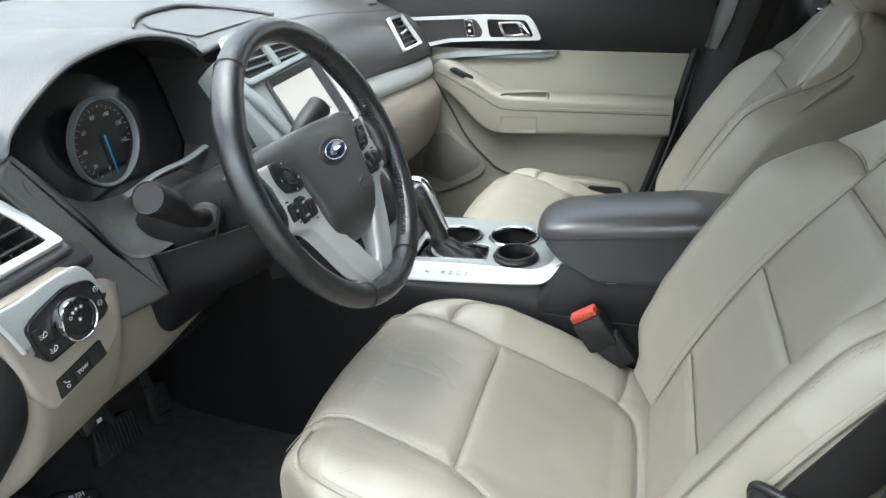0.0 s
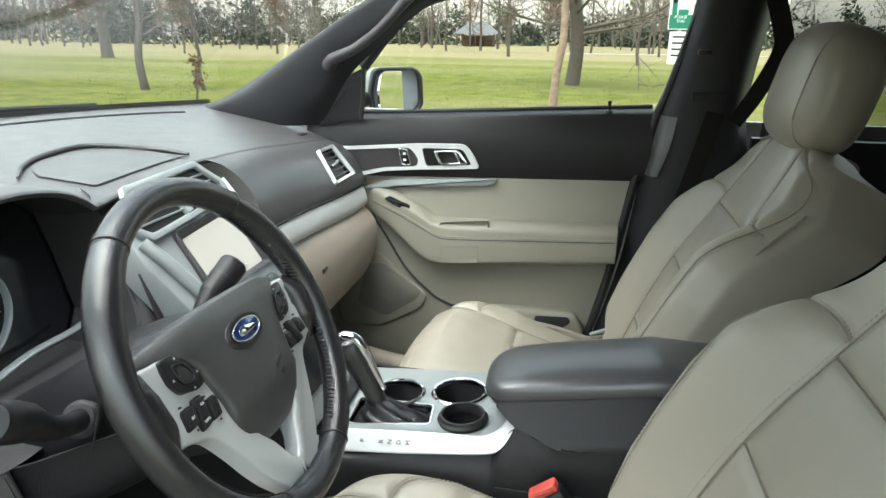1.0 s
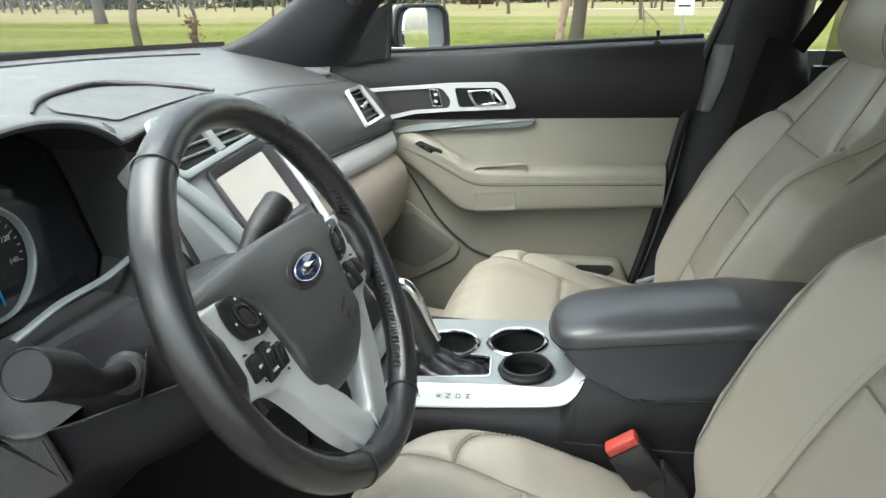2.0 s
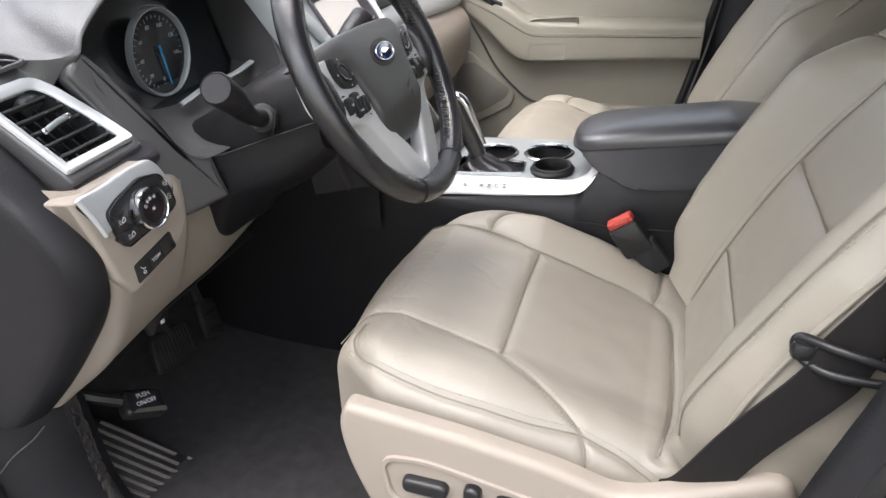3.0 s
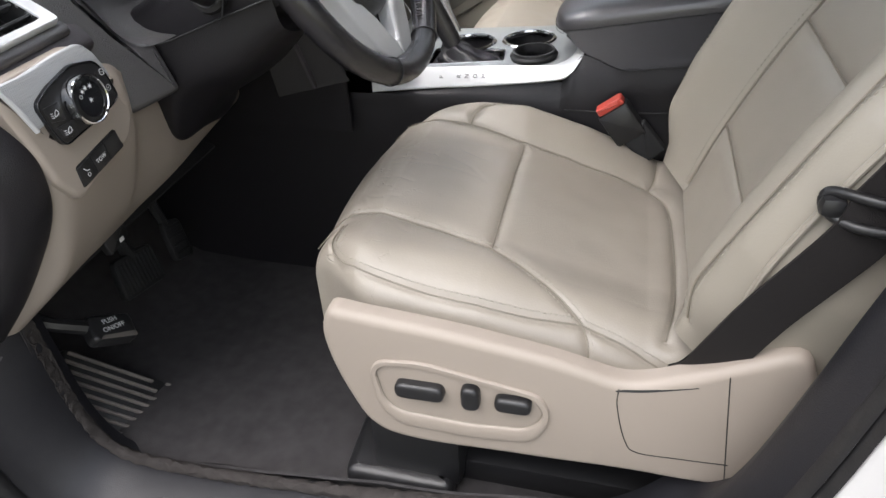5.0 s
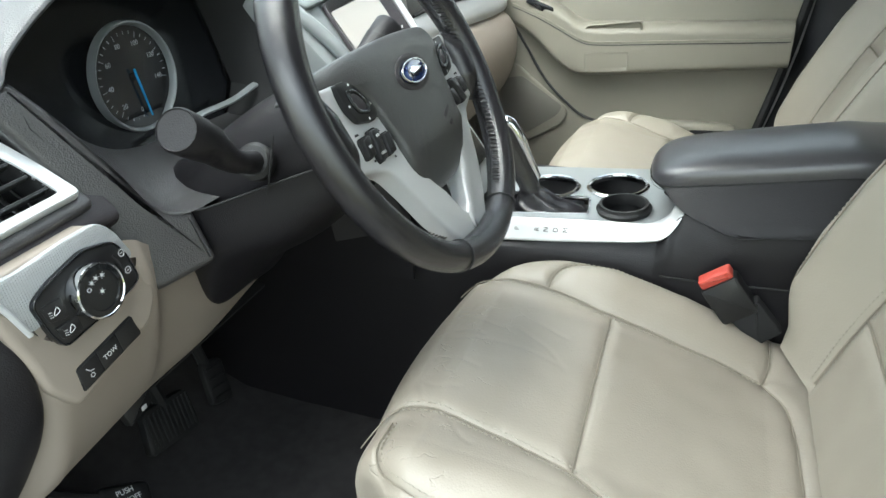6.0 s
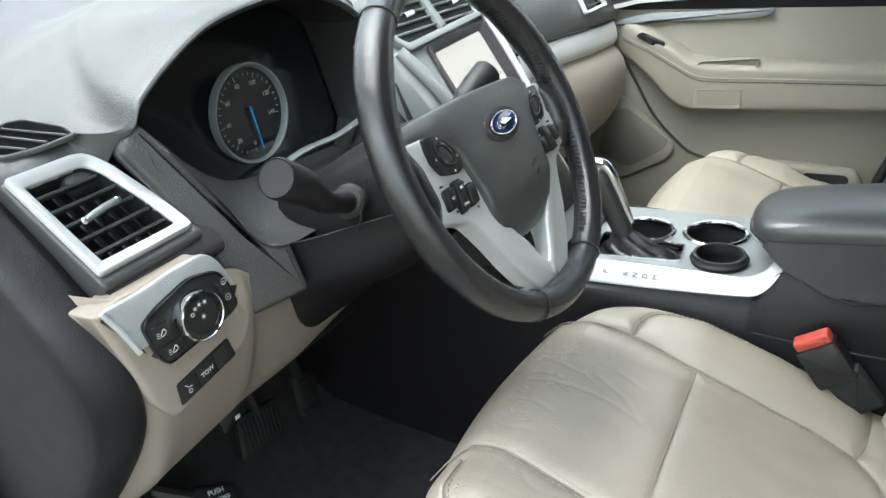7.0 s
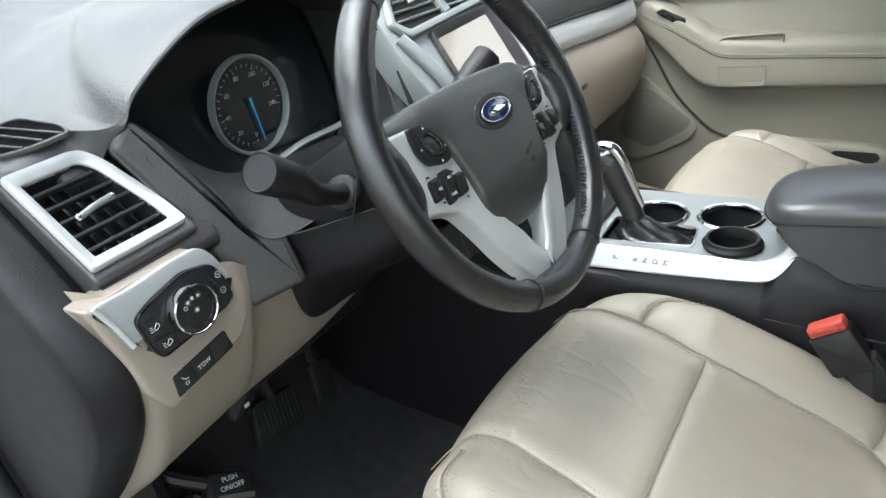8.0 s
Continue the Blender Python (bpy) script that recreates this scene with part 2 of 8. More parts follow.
def even(pts, n, closed=False):
    """n points at even spacing along a polyline."""
    p = np.array([list(q) for q in pts], float)
    if closed:
        p = np.vstack([p, p[0]])
    d = np.r_[0, np.cumsum(np.linalg.norm(np.diff(p, axis=0), axis=1))]
    s = np.linspace(0, d[-1], n, endpoint=not closed)
    return np.stack([np.interp(s, d, p[:, k]) for k in range(p.shape[1])], 1)


def sheet(rows, closed_u=False, closed_v=False, bm=None):
    """Quads over a grid of points."""
    bm = bm or bmesh.new()
    vs = [[bm.verts.new(p) for p in row] for row in rows]
    nr, nc = len(vs), len(vs[0])
    for i in range(nr if closed_v else nr - 1):
        for j in range(nc if closed_u else nc - 1):
            a, b = vs[i], vs[(i + 1) % nr]
            q = (a[j], a[(j + 1) % nc], b[(j + 1) % nc], b[j])
            if len(set(q)) == 4:
                bm.faces.new(q)
    return bm


def shell(rows, thick, closed_u=False, closed_v=False):
    """A sheet with thickness, grown along its normals (minus: the other way)."""
    g = np.array([[list(p) for p in r] for r in rows], float)
    if closed_v:
        dv = np.roll(g, -1, 0) - np.roll(g, 1, 0)
    else:
        dv = np.gradient(g, axis=0)
    if closed_u:
        du = np.roll(g, -1, 1) - np.roll(g, 1, 1)
    else:
        du = np.gradient(g, axis=1)
    nrm = np.cross(du, dv)
    nrm /= np.linalg.norm(nrm, axis=2, keepdims=True) + 1e-9
    back = g + nrm * thick
    bm = sheet(g, closed_u, closed_v)
    sheet(back, closed_u, closed_v, bm)
    nr, nc = g.shape[:2]
    bm.verts.ensure_lookup_table()
    A = lambda i, j: bm.verts[i * nc + j]
    B = lambda i, j: bm.verts[nr * nc + i * nc + j]
    if not closed_v:
        for i in (0, nr - 1):
            for j in range(nc if closed_u else nc - 1):
                k = (j + 1) % nc
                bm.faces.new((A(i, j), A(i, k), B(i, k), B(i, j)))
    if not closed_u:
        for j in (0, nc - 1):
            for i in range(nr if closed_v else nr - 1):
                k = (i + 1) % nr
                bm.faces.new((A(i, j), A(k, j), B(k, j), B(i, j)))
    bmesh.ops.recalc_face_normals(bm, faces=bm.faces)
    return bm


def loft(sections, nu, nv, closed_u=False, cap=False):
    """A smooth skin through section curves."""
    secs = np.array([spl(s, nu, closed_u) for s in sections])
    cols = [spl(secs[:, j], nv) for j in range(nu)]
    rows = [[cols[j][i] for j in range(nu)] for i in range(nv)]
    bm = sheet(rows, closed_u)
    if cap and closed_u:
        bm.verts.ensure_lookup_table()
        bm.faces.new([bm.verts[j] for j in range(nu)])
        bm.faces.new([bm.verts[(nv - 1) * nu + j] for j in range(nu)])
    bmesh.ops.recalc_face_normals(bm, faces=bm.faces)
    return bm


def grid_of(sections, nu, nv):
    secs = np.array([spl(s, nu) for s in sections])
    cols = [spl(secs[:, j], nv) for j in range(nu)]
    return [[cols[j][i] for j in range(nu)] for i in range(nv)]


def rounded(pts, r, n=5):
    """A polygon's corners rounded by r (or by each point's third number)."""
    out = []
    k = len(pts)
    for i in range(k):
        p, a, b = (Vector(pts[j % k][:2]) for j in (i, i - 1, i + 1))
        rr = pts[i][2] if len(pts[i]) > 2 else r
        u, w = (a - p), (b - p)
        c = min(rr, u.length * 0.48, w.length * 0.48)
        s, e = p + u.normalized() * c, p + w.normalized() * c
        for q in range(n + 1):
            t = q / n
            out.append((1 - t) ** 2 * s + 2 * t * (1 - t) * p + t * t * e)
    return [(q.x, q.y) for q in out]


def slab(outline, m, depth, bevel=0.0, seg=2, bm=None, bow=None):
    """An outline in the plane of m, raised by depth along its normal, with its front edge rounded."""
    own = bm is None
    bm = bm or bmesh.new()
    o = np.array(outline, float)
    if sum(o[i - 1][0] * o[i][1] - o[i][0] * o[i - 1][1] for i in range(len(o))) < 0:
        o = o[::-1]
    levels = [(0.0, 0.0)]
    if bevel:
        for q in range(seg + 1):
            a = math.pi / 2 * q / seg
            levels.append((bevel * (1 - math.cos(a)), depth - bevel + bevel * math.sin(a)))
    else:
        levels.append((0.0, depth))
    nxt, prv = np.roll(o, -1, 0), np.roll(o, 1, 0)
    t = nxt - prv
    nrm = np.stack([t[:, 1], -t[:, 0]], 1)
    nrm /= np.linalg.norm(nrm, axis=1, keepdims=True) + 1e-9
    loops = []
    for inset, w in levels:
        loops.append([bm.verts.new(m @ Vector((*(o[i] - nrm[i] * inset), w + (bow(*o[i]) if bow else 0)))) for i in range(len(o))])
    for a, b in zip(loops, loops[1:]):
        for i in range(len(o)):
            j = (i + 1) % len(o)
            bm.faces.new((a[i], a[j], b[j], b[i]))
    bm.faces.new(loops[-1])
    bm.faces.new(loops[0][::-1])
    return bm


def bezel(outer, inner, m, depth, bevel=0.002, n=96, sink=0.0, bow=None):
    """A frame: the ring between two outlines, raised by depth, with rounded edges; sink lowers the inner lip."""
    o, i = (np.array(outer, float), np.array(inner, float)) if len(outer) == len(inner) else (even(outer, n, True), even(inner, n, True))
    area = lambda p: sum(p[q - 1][0] * p[q][1] - p[q][0] * p[q - 1][1] for q in range(len(p)))
    if area(o) < 0:
        o = o[::-1]
    if area(i) < 0:
        i = i[::-1]
    k = int(np.argmin(np.linalg.norm(i - o[0], axis=1)))
    i = np.roll(i, -k, 0)
    mid = lambda f: o * (1 - f) + i * f
    w = float(np.mean(np.linalg.norm(o - i, axis=1)))
    f = min(0.3, bevel / max(w, 1e-6))
    rows = []
    for pts, h in ((o, 0), (o, depth - bevel), (mid(f * 0.35), depth - bevel * 0.3), (mid(f), depth), (mid(1 - f), depth - sink), (mid(1 - f * 0.35), depth - sink - bevel * 0.3), (i, depth - sink - bevel), (i, 0)):
        rows.append([m @ Vector((p[0], p[1], h + (bow(*p) if bow else 0))) for p in pts])
    return sheet(rows, closed_u=True, closed_v=True)


def tube(path, r, sides=10, n=None, closed=False, squash=1.0, up=(0, 0, 1), cap=True, bm=None):
    """A round bar along a smooth path; r may be a list, spread evenly along it."""
    pts = spl(path, n or max(8, len(path) * 6), closed)
    rs = np.interp(np.linspace(0, 1, len(pts)), np.linspace(0, 1, len(r)), r) if isinstance(r, (list, tuple)) else [r] * len(pts)
    own = bm or bmesh.new()
    run = Vector(pts[-1] - pts[0])
    if not closed and squash == 1.0 and abs(run.dot(Vector(up))) > 0.85 * run.length:
        up = (0, 1, 0) if up == (0, 0, 1) else (0, 0, 1)
    rows = []
    for i, p in enumerate(pts):
        a = pts[(i - 1) % len(pts)] if closed or i else p
        b = pts[(i + 1) % len(pts)] if closed or i < len(pts) - 1 else p
        t = Vector(b - a).normalized()
        s = t.cross(Vector(up))
        if s.length < 1e-3:
            s = t.cross(Vector((0, 1, 0)))
        s.normalize()
        q = s.cross(t)
        rows.append([Vector(p) + float(rs[i]) * (math.cos(g) * s + squash * math.sin(g) * q) for g in np.linspace(0, 2 * math.pi, sides, endpoint=False)])
    base = len(own.verts)
    sheet(rows, closed_u=True, closed_v=closed, bm=own)
    if cap and not closed:
        own.verts.ensure_lookup_table()
        own.faces.new([own.verts[base + j] for j in range(sides)])
        own.faces.new([own.verts[base + (len(rows) - 1) * sides + j] for j in range(sides)])
    return own


def ribbon(path, side, width, thick, n=24):
    """A flat strap along a smooth path; side is the direction of its width."""
    pts = spl(path, n)
    rows = []
    for i, p in enumerate(pts):
        t = Vector(pts[min(i + 1, n - 1)] - pts[max(i - 1, 0)]).normalized()
        s = Vector(side)
        s = (s - t * s.dot(t)).normalized()
        q = t.cross(s)
        h, w = thick / 2, width / 2
        ring = [(-w, -h), (-w * 0.5, -h), (0, -h), (w * 0.5, -h), (w, -h), (w, h), (w * 0.5, h), (0, h), (-w * 0.5, h), (-w, h)]
        rows.append([Vector(p) + s * a + q * b for a, b in ring])
    bm = sheet(rows, closed_u=True)
    bm.verts.ensure_lookup_table()
    bm.faces.new([bm.verts[j] for j in range(10)])
    bm.faces.new([bm.verts[(n - 1) * 10 + j] for j in range(10)])
    bmesh.ops.recalc_face_normals(bm, faces=bm.faces)
    return bm


def lathe(profile, m, n=32, bm=None):
    """A turned shape: (radius, height) along the normal of m."""
    rows = [[m @ Vector((r * math.cos(a), r * math.sin(a), h)) for a in np.linspace(0, 2 * math.pi, n, endpoint=False)] for r, h in profile]
    bm = sheet(rows, closed_u=True, bm=bm)
    return bm


def disc_cap(bm, n, first):
    bm.verts.ensure_lookup_table()
    bm.faces.new([bm.verts[first + j] for j in range(n)])


def turned(profile, m, n=32):
    bm = lathe(profile, m, n)
    disc_cap(bm, n, 0)
    disc_cap(bm, n, (len(profile) - 1) * n)
    bmesh.ops.recalc_face_normals(bm, faces=bm.faces)
    return bm


def rbox(c, size, r=0.004, m=None, seg=2):
    """A box with rounded edges, centred at c."""
    bm = bmesh.new()
    bmesh.ops.create_cube(bm, size=1)
    bmesh.ops.scale(bm, vec=size, verts=bm.verts)
    if r:
        bmesh.ops.bevel(bm, geom=bm.edges[:], offset=min(r, min(size) * 0.45), segments=seg, affect="EDGES", profile=0.5)
    if m is not None:
        bmesh.ops.transform(bm, matrix=m, verts=bm.verts)
    bmesh.ops.translate(bm, vec=c, verts=bm.verts)
    return bm


def blob(c, size, m=None, p=2.4, nu=28, nv=18):
    """A soft rounded body, squarer as p grows."""
    se = lambda a, e: math.copysign(abs(a) ** (2 / e), a)
    m = m or Matrix.Identity(4)
    rows = []
    for i in range(nv + 1):
        th = -math.pi / 2 + math.pi * i / nv
        rows.append([Vector(c) + m @ Vector((size[0] / 2 * se(math.cos(th), p) * se(math.cos(a), p), size[1] / 2 * se(math.cos(th), p) * se(math.sin(a), p), size[2] / 2 * se(math.sin(th), p)))
                     for a in np.linspace(0, 2 * math.pi, nu, endpoint=False)])
    bm = sheet(rows, closed_u=True)
    bmesh.ops.remove_doubles(bm, verts=bm.verts, dist=1e-6)
    bmesh.ops.recalc_face_normals(bm, faces=bm.faces)
    return bm


def lettering(name, text, size, m, material, parent, depth=0.0003, align="CENTER"):
    """Raised letters in the built-in font, on the plane of m."""
    cu = bpy.data.curves.new(name, "FONT")
    cu.body, cu.size, cu.extrude, cu.align_x, cu.align_y = text, size, depth, align, "CENTER"
    cu.resolution_u = 3
    tmp = new(name, cu)
    bpy.context.view_layer.update()
    me = bpy.data.meshes.new_from_object(tmp.evaluated_get(bpy.context.evaluated_depsgraph_get()))
    bpy.data.objects.remove(tmp)
    bm = bmesh.new()
    bm.from_mesh(me)
    bpy.data.meshes.remove(me)
    bmesh.ops.transform(bm, matrix=m, verts=bm.verts)
    return part(name, bm, material, parent)


def stitches(path, gap=0.0070, length=0.0046, r=0.0009, lift=(0, 0, 0.0008)):
    """A row of thread stitches along a path, as one mesh."""
    p = np.array([list(q) for q in path], float)
    d = np.r_[0, np.cumsum(np.linalg.norm(np.diff(p, axis=0), axis=1))]
    k = max(2, int(d[-1] / gap))
    bm = bmesh.new()
    at = lambda s: Vector([np.interp(s, d, p[:, q]) for q in range(3)]) + Vector(lift)
    for i in range(k):
        s = d[-1] * (i + 0.5) / k
        a, b = at(s - length / 2), at(s + length / 2)
        t = (b - a).normalized()
        u = t.cross(Vector((0, 0, 1)))
        u = u.normalized() if u.length > 1e-3 else Vector((1, 0, 0))
        w = u.cross(t)
        rows = [[a], [a * 0.7 + b * 0.3], [a * 0.3 + b * 0.7], [b]]
        ring = lambda c, rr: [bm.verts.new(c + rr * (math.cos(g) * u + math.sin(g) * w)) for g in (0.4, 1.97, 3.54, 5.11)]
        A, B = ring(a * 0.75 + b * 0.25, r), ring(a * 0.25 + b * 0.75, r)
        ea, eb = bm.verts.new(a), bm.verts.new(b)
        for q in range(4):
            z = (q + 1) % 4
            bm.faces.new((A[q], A[z], B[z], B[q]))
            bm.faces.new((A[z], A[q], ea))
            bm.faces.new((B[q], B[z], eb))
    return bm

# ---- ground and car shell ----
def smooth(a, b, x):
    t = min(1, max(0, (x - a) / (b - a)))
    return t * t * (3 - 2 * t)


def sweep_loop(loop, prof, n=200):
    """A profile of (distance outward in the xz plane, y) carried round a closed loop of (x, z, width, flare).

    width scales the distances; flare pushes the inboard lip outward, where the pillar follows the windscreen."""
    p4 = even(spl(loop, n * 3, True), n, True)
    p, wide, flare = p4[:, :2], np.clip(p4[:, 2], 0.08, 1.1), np.clip(p4[:, 3], 0, 1)
    t = np.roll(p, -1, 0) - np.roll(p, 1, 0)
    nrm = np.stack([t[:, 1], -t[:, 0]], 1)
    nrm /= np.linalg.norm(nrm, axis=1, keepdims=True)
    mid = p.mean(0)
    if ((p - mid) * nrm).sum() < 0:
        nrm = -nrm
    for _ in range(12):
        nrm = (np.roll(nrm, 1, 0) + nrm * 2 + np.roll(nrm, -1, 0)) / 4
    return [[(q[0] + (d * w + 0.2 * f * max(0, y + 0.69) / 0.07) * m[0], y - 0.95 * f * max(0, y + 0.69), q[1] + (d * w + 0.2 * f * max(0, y + 0.69) / 0.07) * m[1]) for q, m, w, f in zip(p, nrm, wide, flare)] for d, y in prof]


APERTURE = [(-0.66, 1.47, 0.55, 1), (-0.712, 1.36, 0.55, 1), (-0.745, 1.28, 0.55, 0.9), (-0.765, 1.18, 0.7, 0.95), (-0.775, 1.08, 0.85, 0.5), (-0.775, 0.90, 0.9, 0), (-0.768, 0.74, 0.7, 0), (-0.764, 0.645, 0.55, 0), (-0.757, 0.56, 0.6, 0), (-0.735, 0.493, 0.65, 0), (-0.69, 0.463, 0.68, 0),
            (-0.60, 0.459, 0.65, 0), (-0.50, 0.463, 0.62, 0), (-0.39, 0.474, 0.6, 0), (-0.29, 0.486, 0.6, 0), (-0.19, 0.499, 0.6, 0), (-0.10, 0.513, 0.55, 0), (-0.01, 0.528, 0.5, 0), (0.05, 0.556, 0.35, 0), (0.10, 0.61, 0.2, 0), (0.125, 0.662, 0.17, 0.2),
            (0.152, 0.74, 0.16, 0.4), (0.178, 0.85, 0.16, 0.45), (0.196, 0.94, 0.14, 0.5), (0.212, 1.01, 0.12, 0.5), (0.228, 1.09, 0.12, 0.5), (0.265, 1.36, 0.2, 0.5), (0.27, 1.52, 0.3, 0), (0.20, 1.60, 0.5, 0), (-0.20, 1.625, 0.5, 0), (-0.46, 1.60, 0.5, 0.6)]
door_frame = thing("door_frame", (-0.25, -0.75, 0.5), "charcoal door opening trim with black rubber seal on white body", "door frame", kind="structure")
part("trim", sheet(sweep_loop(APERTURE, [(0.02, -0.615), (0.003, -0.635), (0.0, -0.650), (0.004, -0.662), (0.012, -0.68), (0.030, -0.705), (0.05, -0.725), (0.075, -0.742), (0.098, -0.754), (0.108, -0.762)]), closed_u=True), SILLTRIM, door_frame)
part("rubber_seal", sheet(sweep_loop(APERTURE, [(0.104 + 0.013 * math.sin(a), -0.768 - 0.013 * math.cos(a)) for a in np.linspace(0, 2 * math.pi, 10, endpoint=False)], 160), closed_u=True, closed_v=True), RUBBER, door_frame)
part("second_seal", sheet(sweep_loop(APERTURE, [(0.123 + 0.010 * math.sin(a), -0.786 - 0.010 * math.cos(a)) for a in np.linspace(0, 2 * math.pi, 8, endpoint=False)], 160), closed_u=True, closed_v=True), RUBBER, door_frame)
part("seal_gap", tube([tuple(q) for q in sweep_loop(APERTURE, [(0.1095, -0.7605)], 220)[0]], 0.0024, 6, 440, closed=True), BLACK, door_frame)
body = thing("car_body", (0.5, 0, 0.3), "white painted car body with rounded door opening", "car body", kind="structure")
inner_ring, jamb_ring = sweep_loop(APERTURE, [(0.11, -0.765), (0.128, -0.792)])
APERTURE_OUT = [(x, z, 1, 0) for x, z, w, f in APERTURE]
jamb_rest = []
for a, y in ((0.02, -0.800), (0.10, -0.812), (0.30, -0.835), (0.55, -0.857), (0.8, -0.870), (1.0, -0.873)):
    far = sweep_loop(APERTURE_OUT, [(0.235, -0.873)])[0]
    jamb_rest.append([(p[0] + (q[0] - p[0]) * a, y, p[2] + (q[2] - p[2]) * a) for p, q in zip(jamb_ring, far)])
part("door_jamb", sheet([inner_ring, jamb_ring] + jamb_rest, closed_u=True), WHITEPAINT, body)

side_out = rounded([(-1.62, 0.30), (2.75, 0.30), (2.80, 1.0), (2.70, 1.36), (2.35, 1.80), (-0.30, 1.80), (-0.98, 1.37), (-1.75, 1.22), (-1.85, 0.6)], 0.12)
ring_in = [(q[0], q[2]) for q in sweep_loop(APERTURE_OUT, [(0.235, -0.873)], 96)[0]]
m_side = frame_at((0, -0.873, 0), (1, 0, 0), (0, 0, 1))
part("side_panel", bezel(side_out, ring_in, m_side, 0.004, 0.001), WHITEPAINT, body)
# passenger side outer skin below the windows
rows = [[(x, y, min(z, z - (z - 0.30) * 0.23 * smooth(0.80, 1.25, -x))) for x in np.linspace(-1.8, 2.75, 48)] for y, z in ((0.86, 0.30), (0.92, 0.45), (0.945, 0.75), (0.94, 1.0), (0.90, 1.25), (0.865, 1.325))]
part("passenger_side_panel", shell(rows, 0.004), WHITEPAINT, body)
# roof skin, hood, nose and tail
rows = [[(x, y, 1.745 - 0.05 * (y / 0.62) ** 2 - 0.02 * ((x - 0.9) / 1.6) ** 2) for x in np.linspace(-0.28, 2.45, 16)] for y in np.linspace(-0.64, 0.64, 12)]
part("roof_skin", shell(rows, 0.006), WHITEPAINT, body)
for sy, line in ((-1, ((0.63, 1.693), (0.70, 1.712), (0.80, 1.712), (0.873, 1.69))), (1, ((0.63, 1.693), (0.69, 1.685), (0.73, 1.665), (0.752, 1.645)))):
    part("roof_rail", shell([[(x, sy * y, z - 0.02 * ((x - 0.9) / 1.6) ** 2) for x in np.linspace(-0.28, 2.45, 16)] for y, z in line], 0.006), WHITEPAINT, body)
rows = [[(x, y, 1.06 - 0.14 * ((x + 1.35) / -1.0) ** 2 - 0.07 * (y / 0.85) ** 2) for x in np.linspace(-2.35, -1.42, 14)] for y in np.linspace(-0.82, 0.82, 14)]
part("hood", shell(rows, 0.006), WHITEPAINT, body)
part("nose", rbox((-2.38, 0, 0.72), (0.12, 1.7, 0.75), 0.05), WHITEPAINT, body)
for sy in (-0.86, 0.86):
    part("fender", rbox((-2.05, sy, 0.75), (0.62, 0.05, 0.66), 0.02), WHITEPAINT, body)
part("tailgate", rbox((2.72, 0, 0.78), (0.10, 1.74, 0.95), 0.04), WHITEPAINT, body)
part("underbody", rbox((0.35, 0, 0.355), (4.6, 1.60, 0.05), 0.01), BLACK, body)
for x in (-1.45, 1.42):
    for sy in (-1, 1):
        wheel = part("wheel", turned([(0.02, -0.09), (0.2, -0.09), (0.22, 0.0), (0.2, 0.09), (0.02, 0.09)], frame_at((x, sy * 0.82, 0.37), (1, 0, 0), (0, 0, 1)), 24), GREYSILVER, body)
        part("tyre", sheet([[Vector((x, sy * 0.82, 0.37)) + Vector((r * math.cos(a), h, r * math.sin(a))) for a in np.linspace(0, 2 * math.pi, 36, endpoint=False)]
                            for r, h in ((0.235, -0.1), (0.34, -0.12), (0.37, -0.09), (0.37, 0.09), (0.34, 0.12), (0.235, 0.1))], closed_u=True, closed_v=True), RUBBER, wheel)

# carpet: toe board, floor, rear floor
rows = [[(x, y, z) for y in np.linspace(-0.652, 0.78, 30)] for x, z in ((-1.10, 1.05), (-1.08, 0.80), (-1.04, 0.60), (-0.97, 0.49), (-0.88, 0.448), (-0.75, 0.44), (-0.3, 0.437), (0.3, 0.437), (1.2, 0.44), (2.65, 0.46))]
carpet = solo("carpet_floor", shell(rows, -0.02), CARPET, "dusty charcoal carpet covering the car floor", "carpet", "structure")
# worn edge of the carpet along the sill
edge_line = even(spl([(-0.768, 0.73), (-0.764, 0.645), (-0.757, 0.56), (-0.735, 0.496), (-0.69, 0.466), (-0.60, 0.462), (-0.50, 0.466), (-0.39, 0.477), (-0.29, 0.489), (-0.19, 0.502), (-0.10, 0.516), (-0.01, 0.530), (0.05, 0.552)], 200), 220)
rows = []
for k, (x, z) in enumerate(edge_line):
    wide = (0.6 + 0.6 * smooth(-0.35, -0.05, x)) * (1 - 0.85 * smooth(-0.04, 0.05, x))
    rows.append([(x + 0.003 * noise.noise((k * 0.5, 2, a)), -0.646 - 0.016 * wide * math.cos(a) + 0.004 * noise.noise((k * 0.4, 0, a)), z + 0.010 * math.sin(a) * (1 - 0.8 * smooth(-0.04, 0.05, x)) * (1 + 0.35 * noise.noise((k * 0.9, 7, a)))) for a in np.linspace(0, 2 * math.pi, 12, endpoint=False)])
solo("carpet_edge", sheet(rows, closed_u=True), CARPETEDGE, "worn grey pile edge of the floor carpet along the door sill", "carpet edge", "structure")
rows = [[(x, y + 0.005 * noise.noise((x * 9, y * 9, z * 9)), z + (np.interp(x, [-0.6, 0.05], [0, 0.09]) if z > 0.45 else 0)) for x in np.linspace(-0.70, 0.10, 40)] for y, z in ((-0.634, 0.455), (-0.618, 0.448), (-0.60, 0.438))]
solo("carpet_upstand", shell(rows, 0.004), CARPET, "charcoal carpet rising to the door sill", "carpet", "structure")
# front kick panel under the dash, driver side
rows = [[(x, -0.655 + 0.02 * (z - 0.5), z) for x in np.linspace(-1.1, -0.768, 8)] for z in np.linspace(0.43, 1.15, 8)]
solo("kick_panel", shell(rows, 0.01), CARPET, "charcoal carpeted kick panel beside the pedals", "trim panel", "structure")

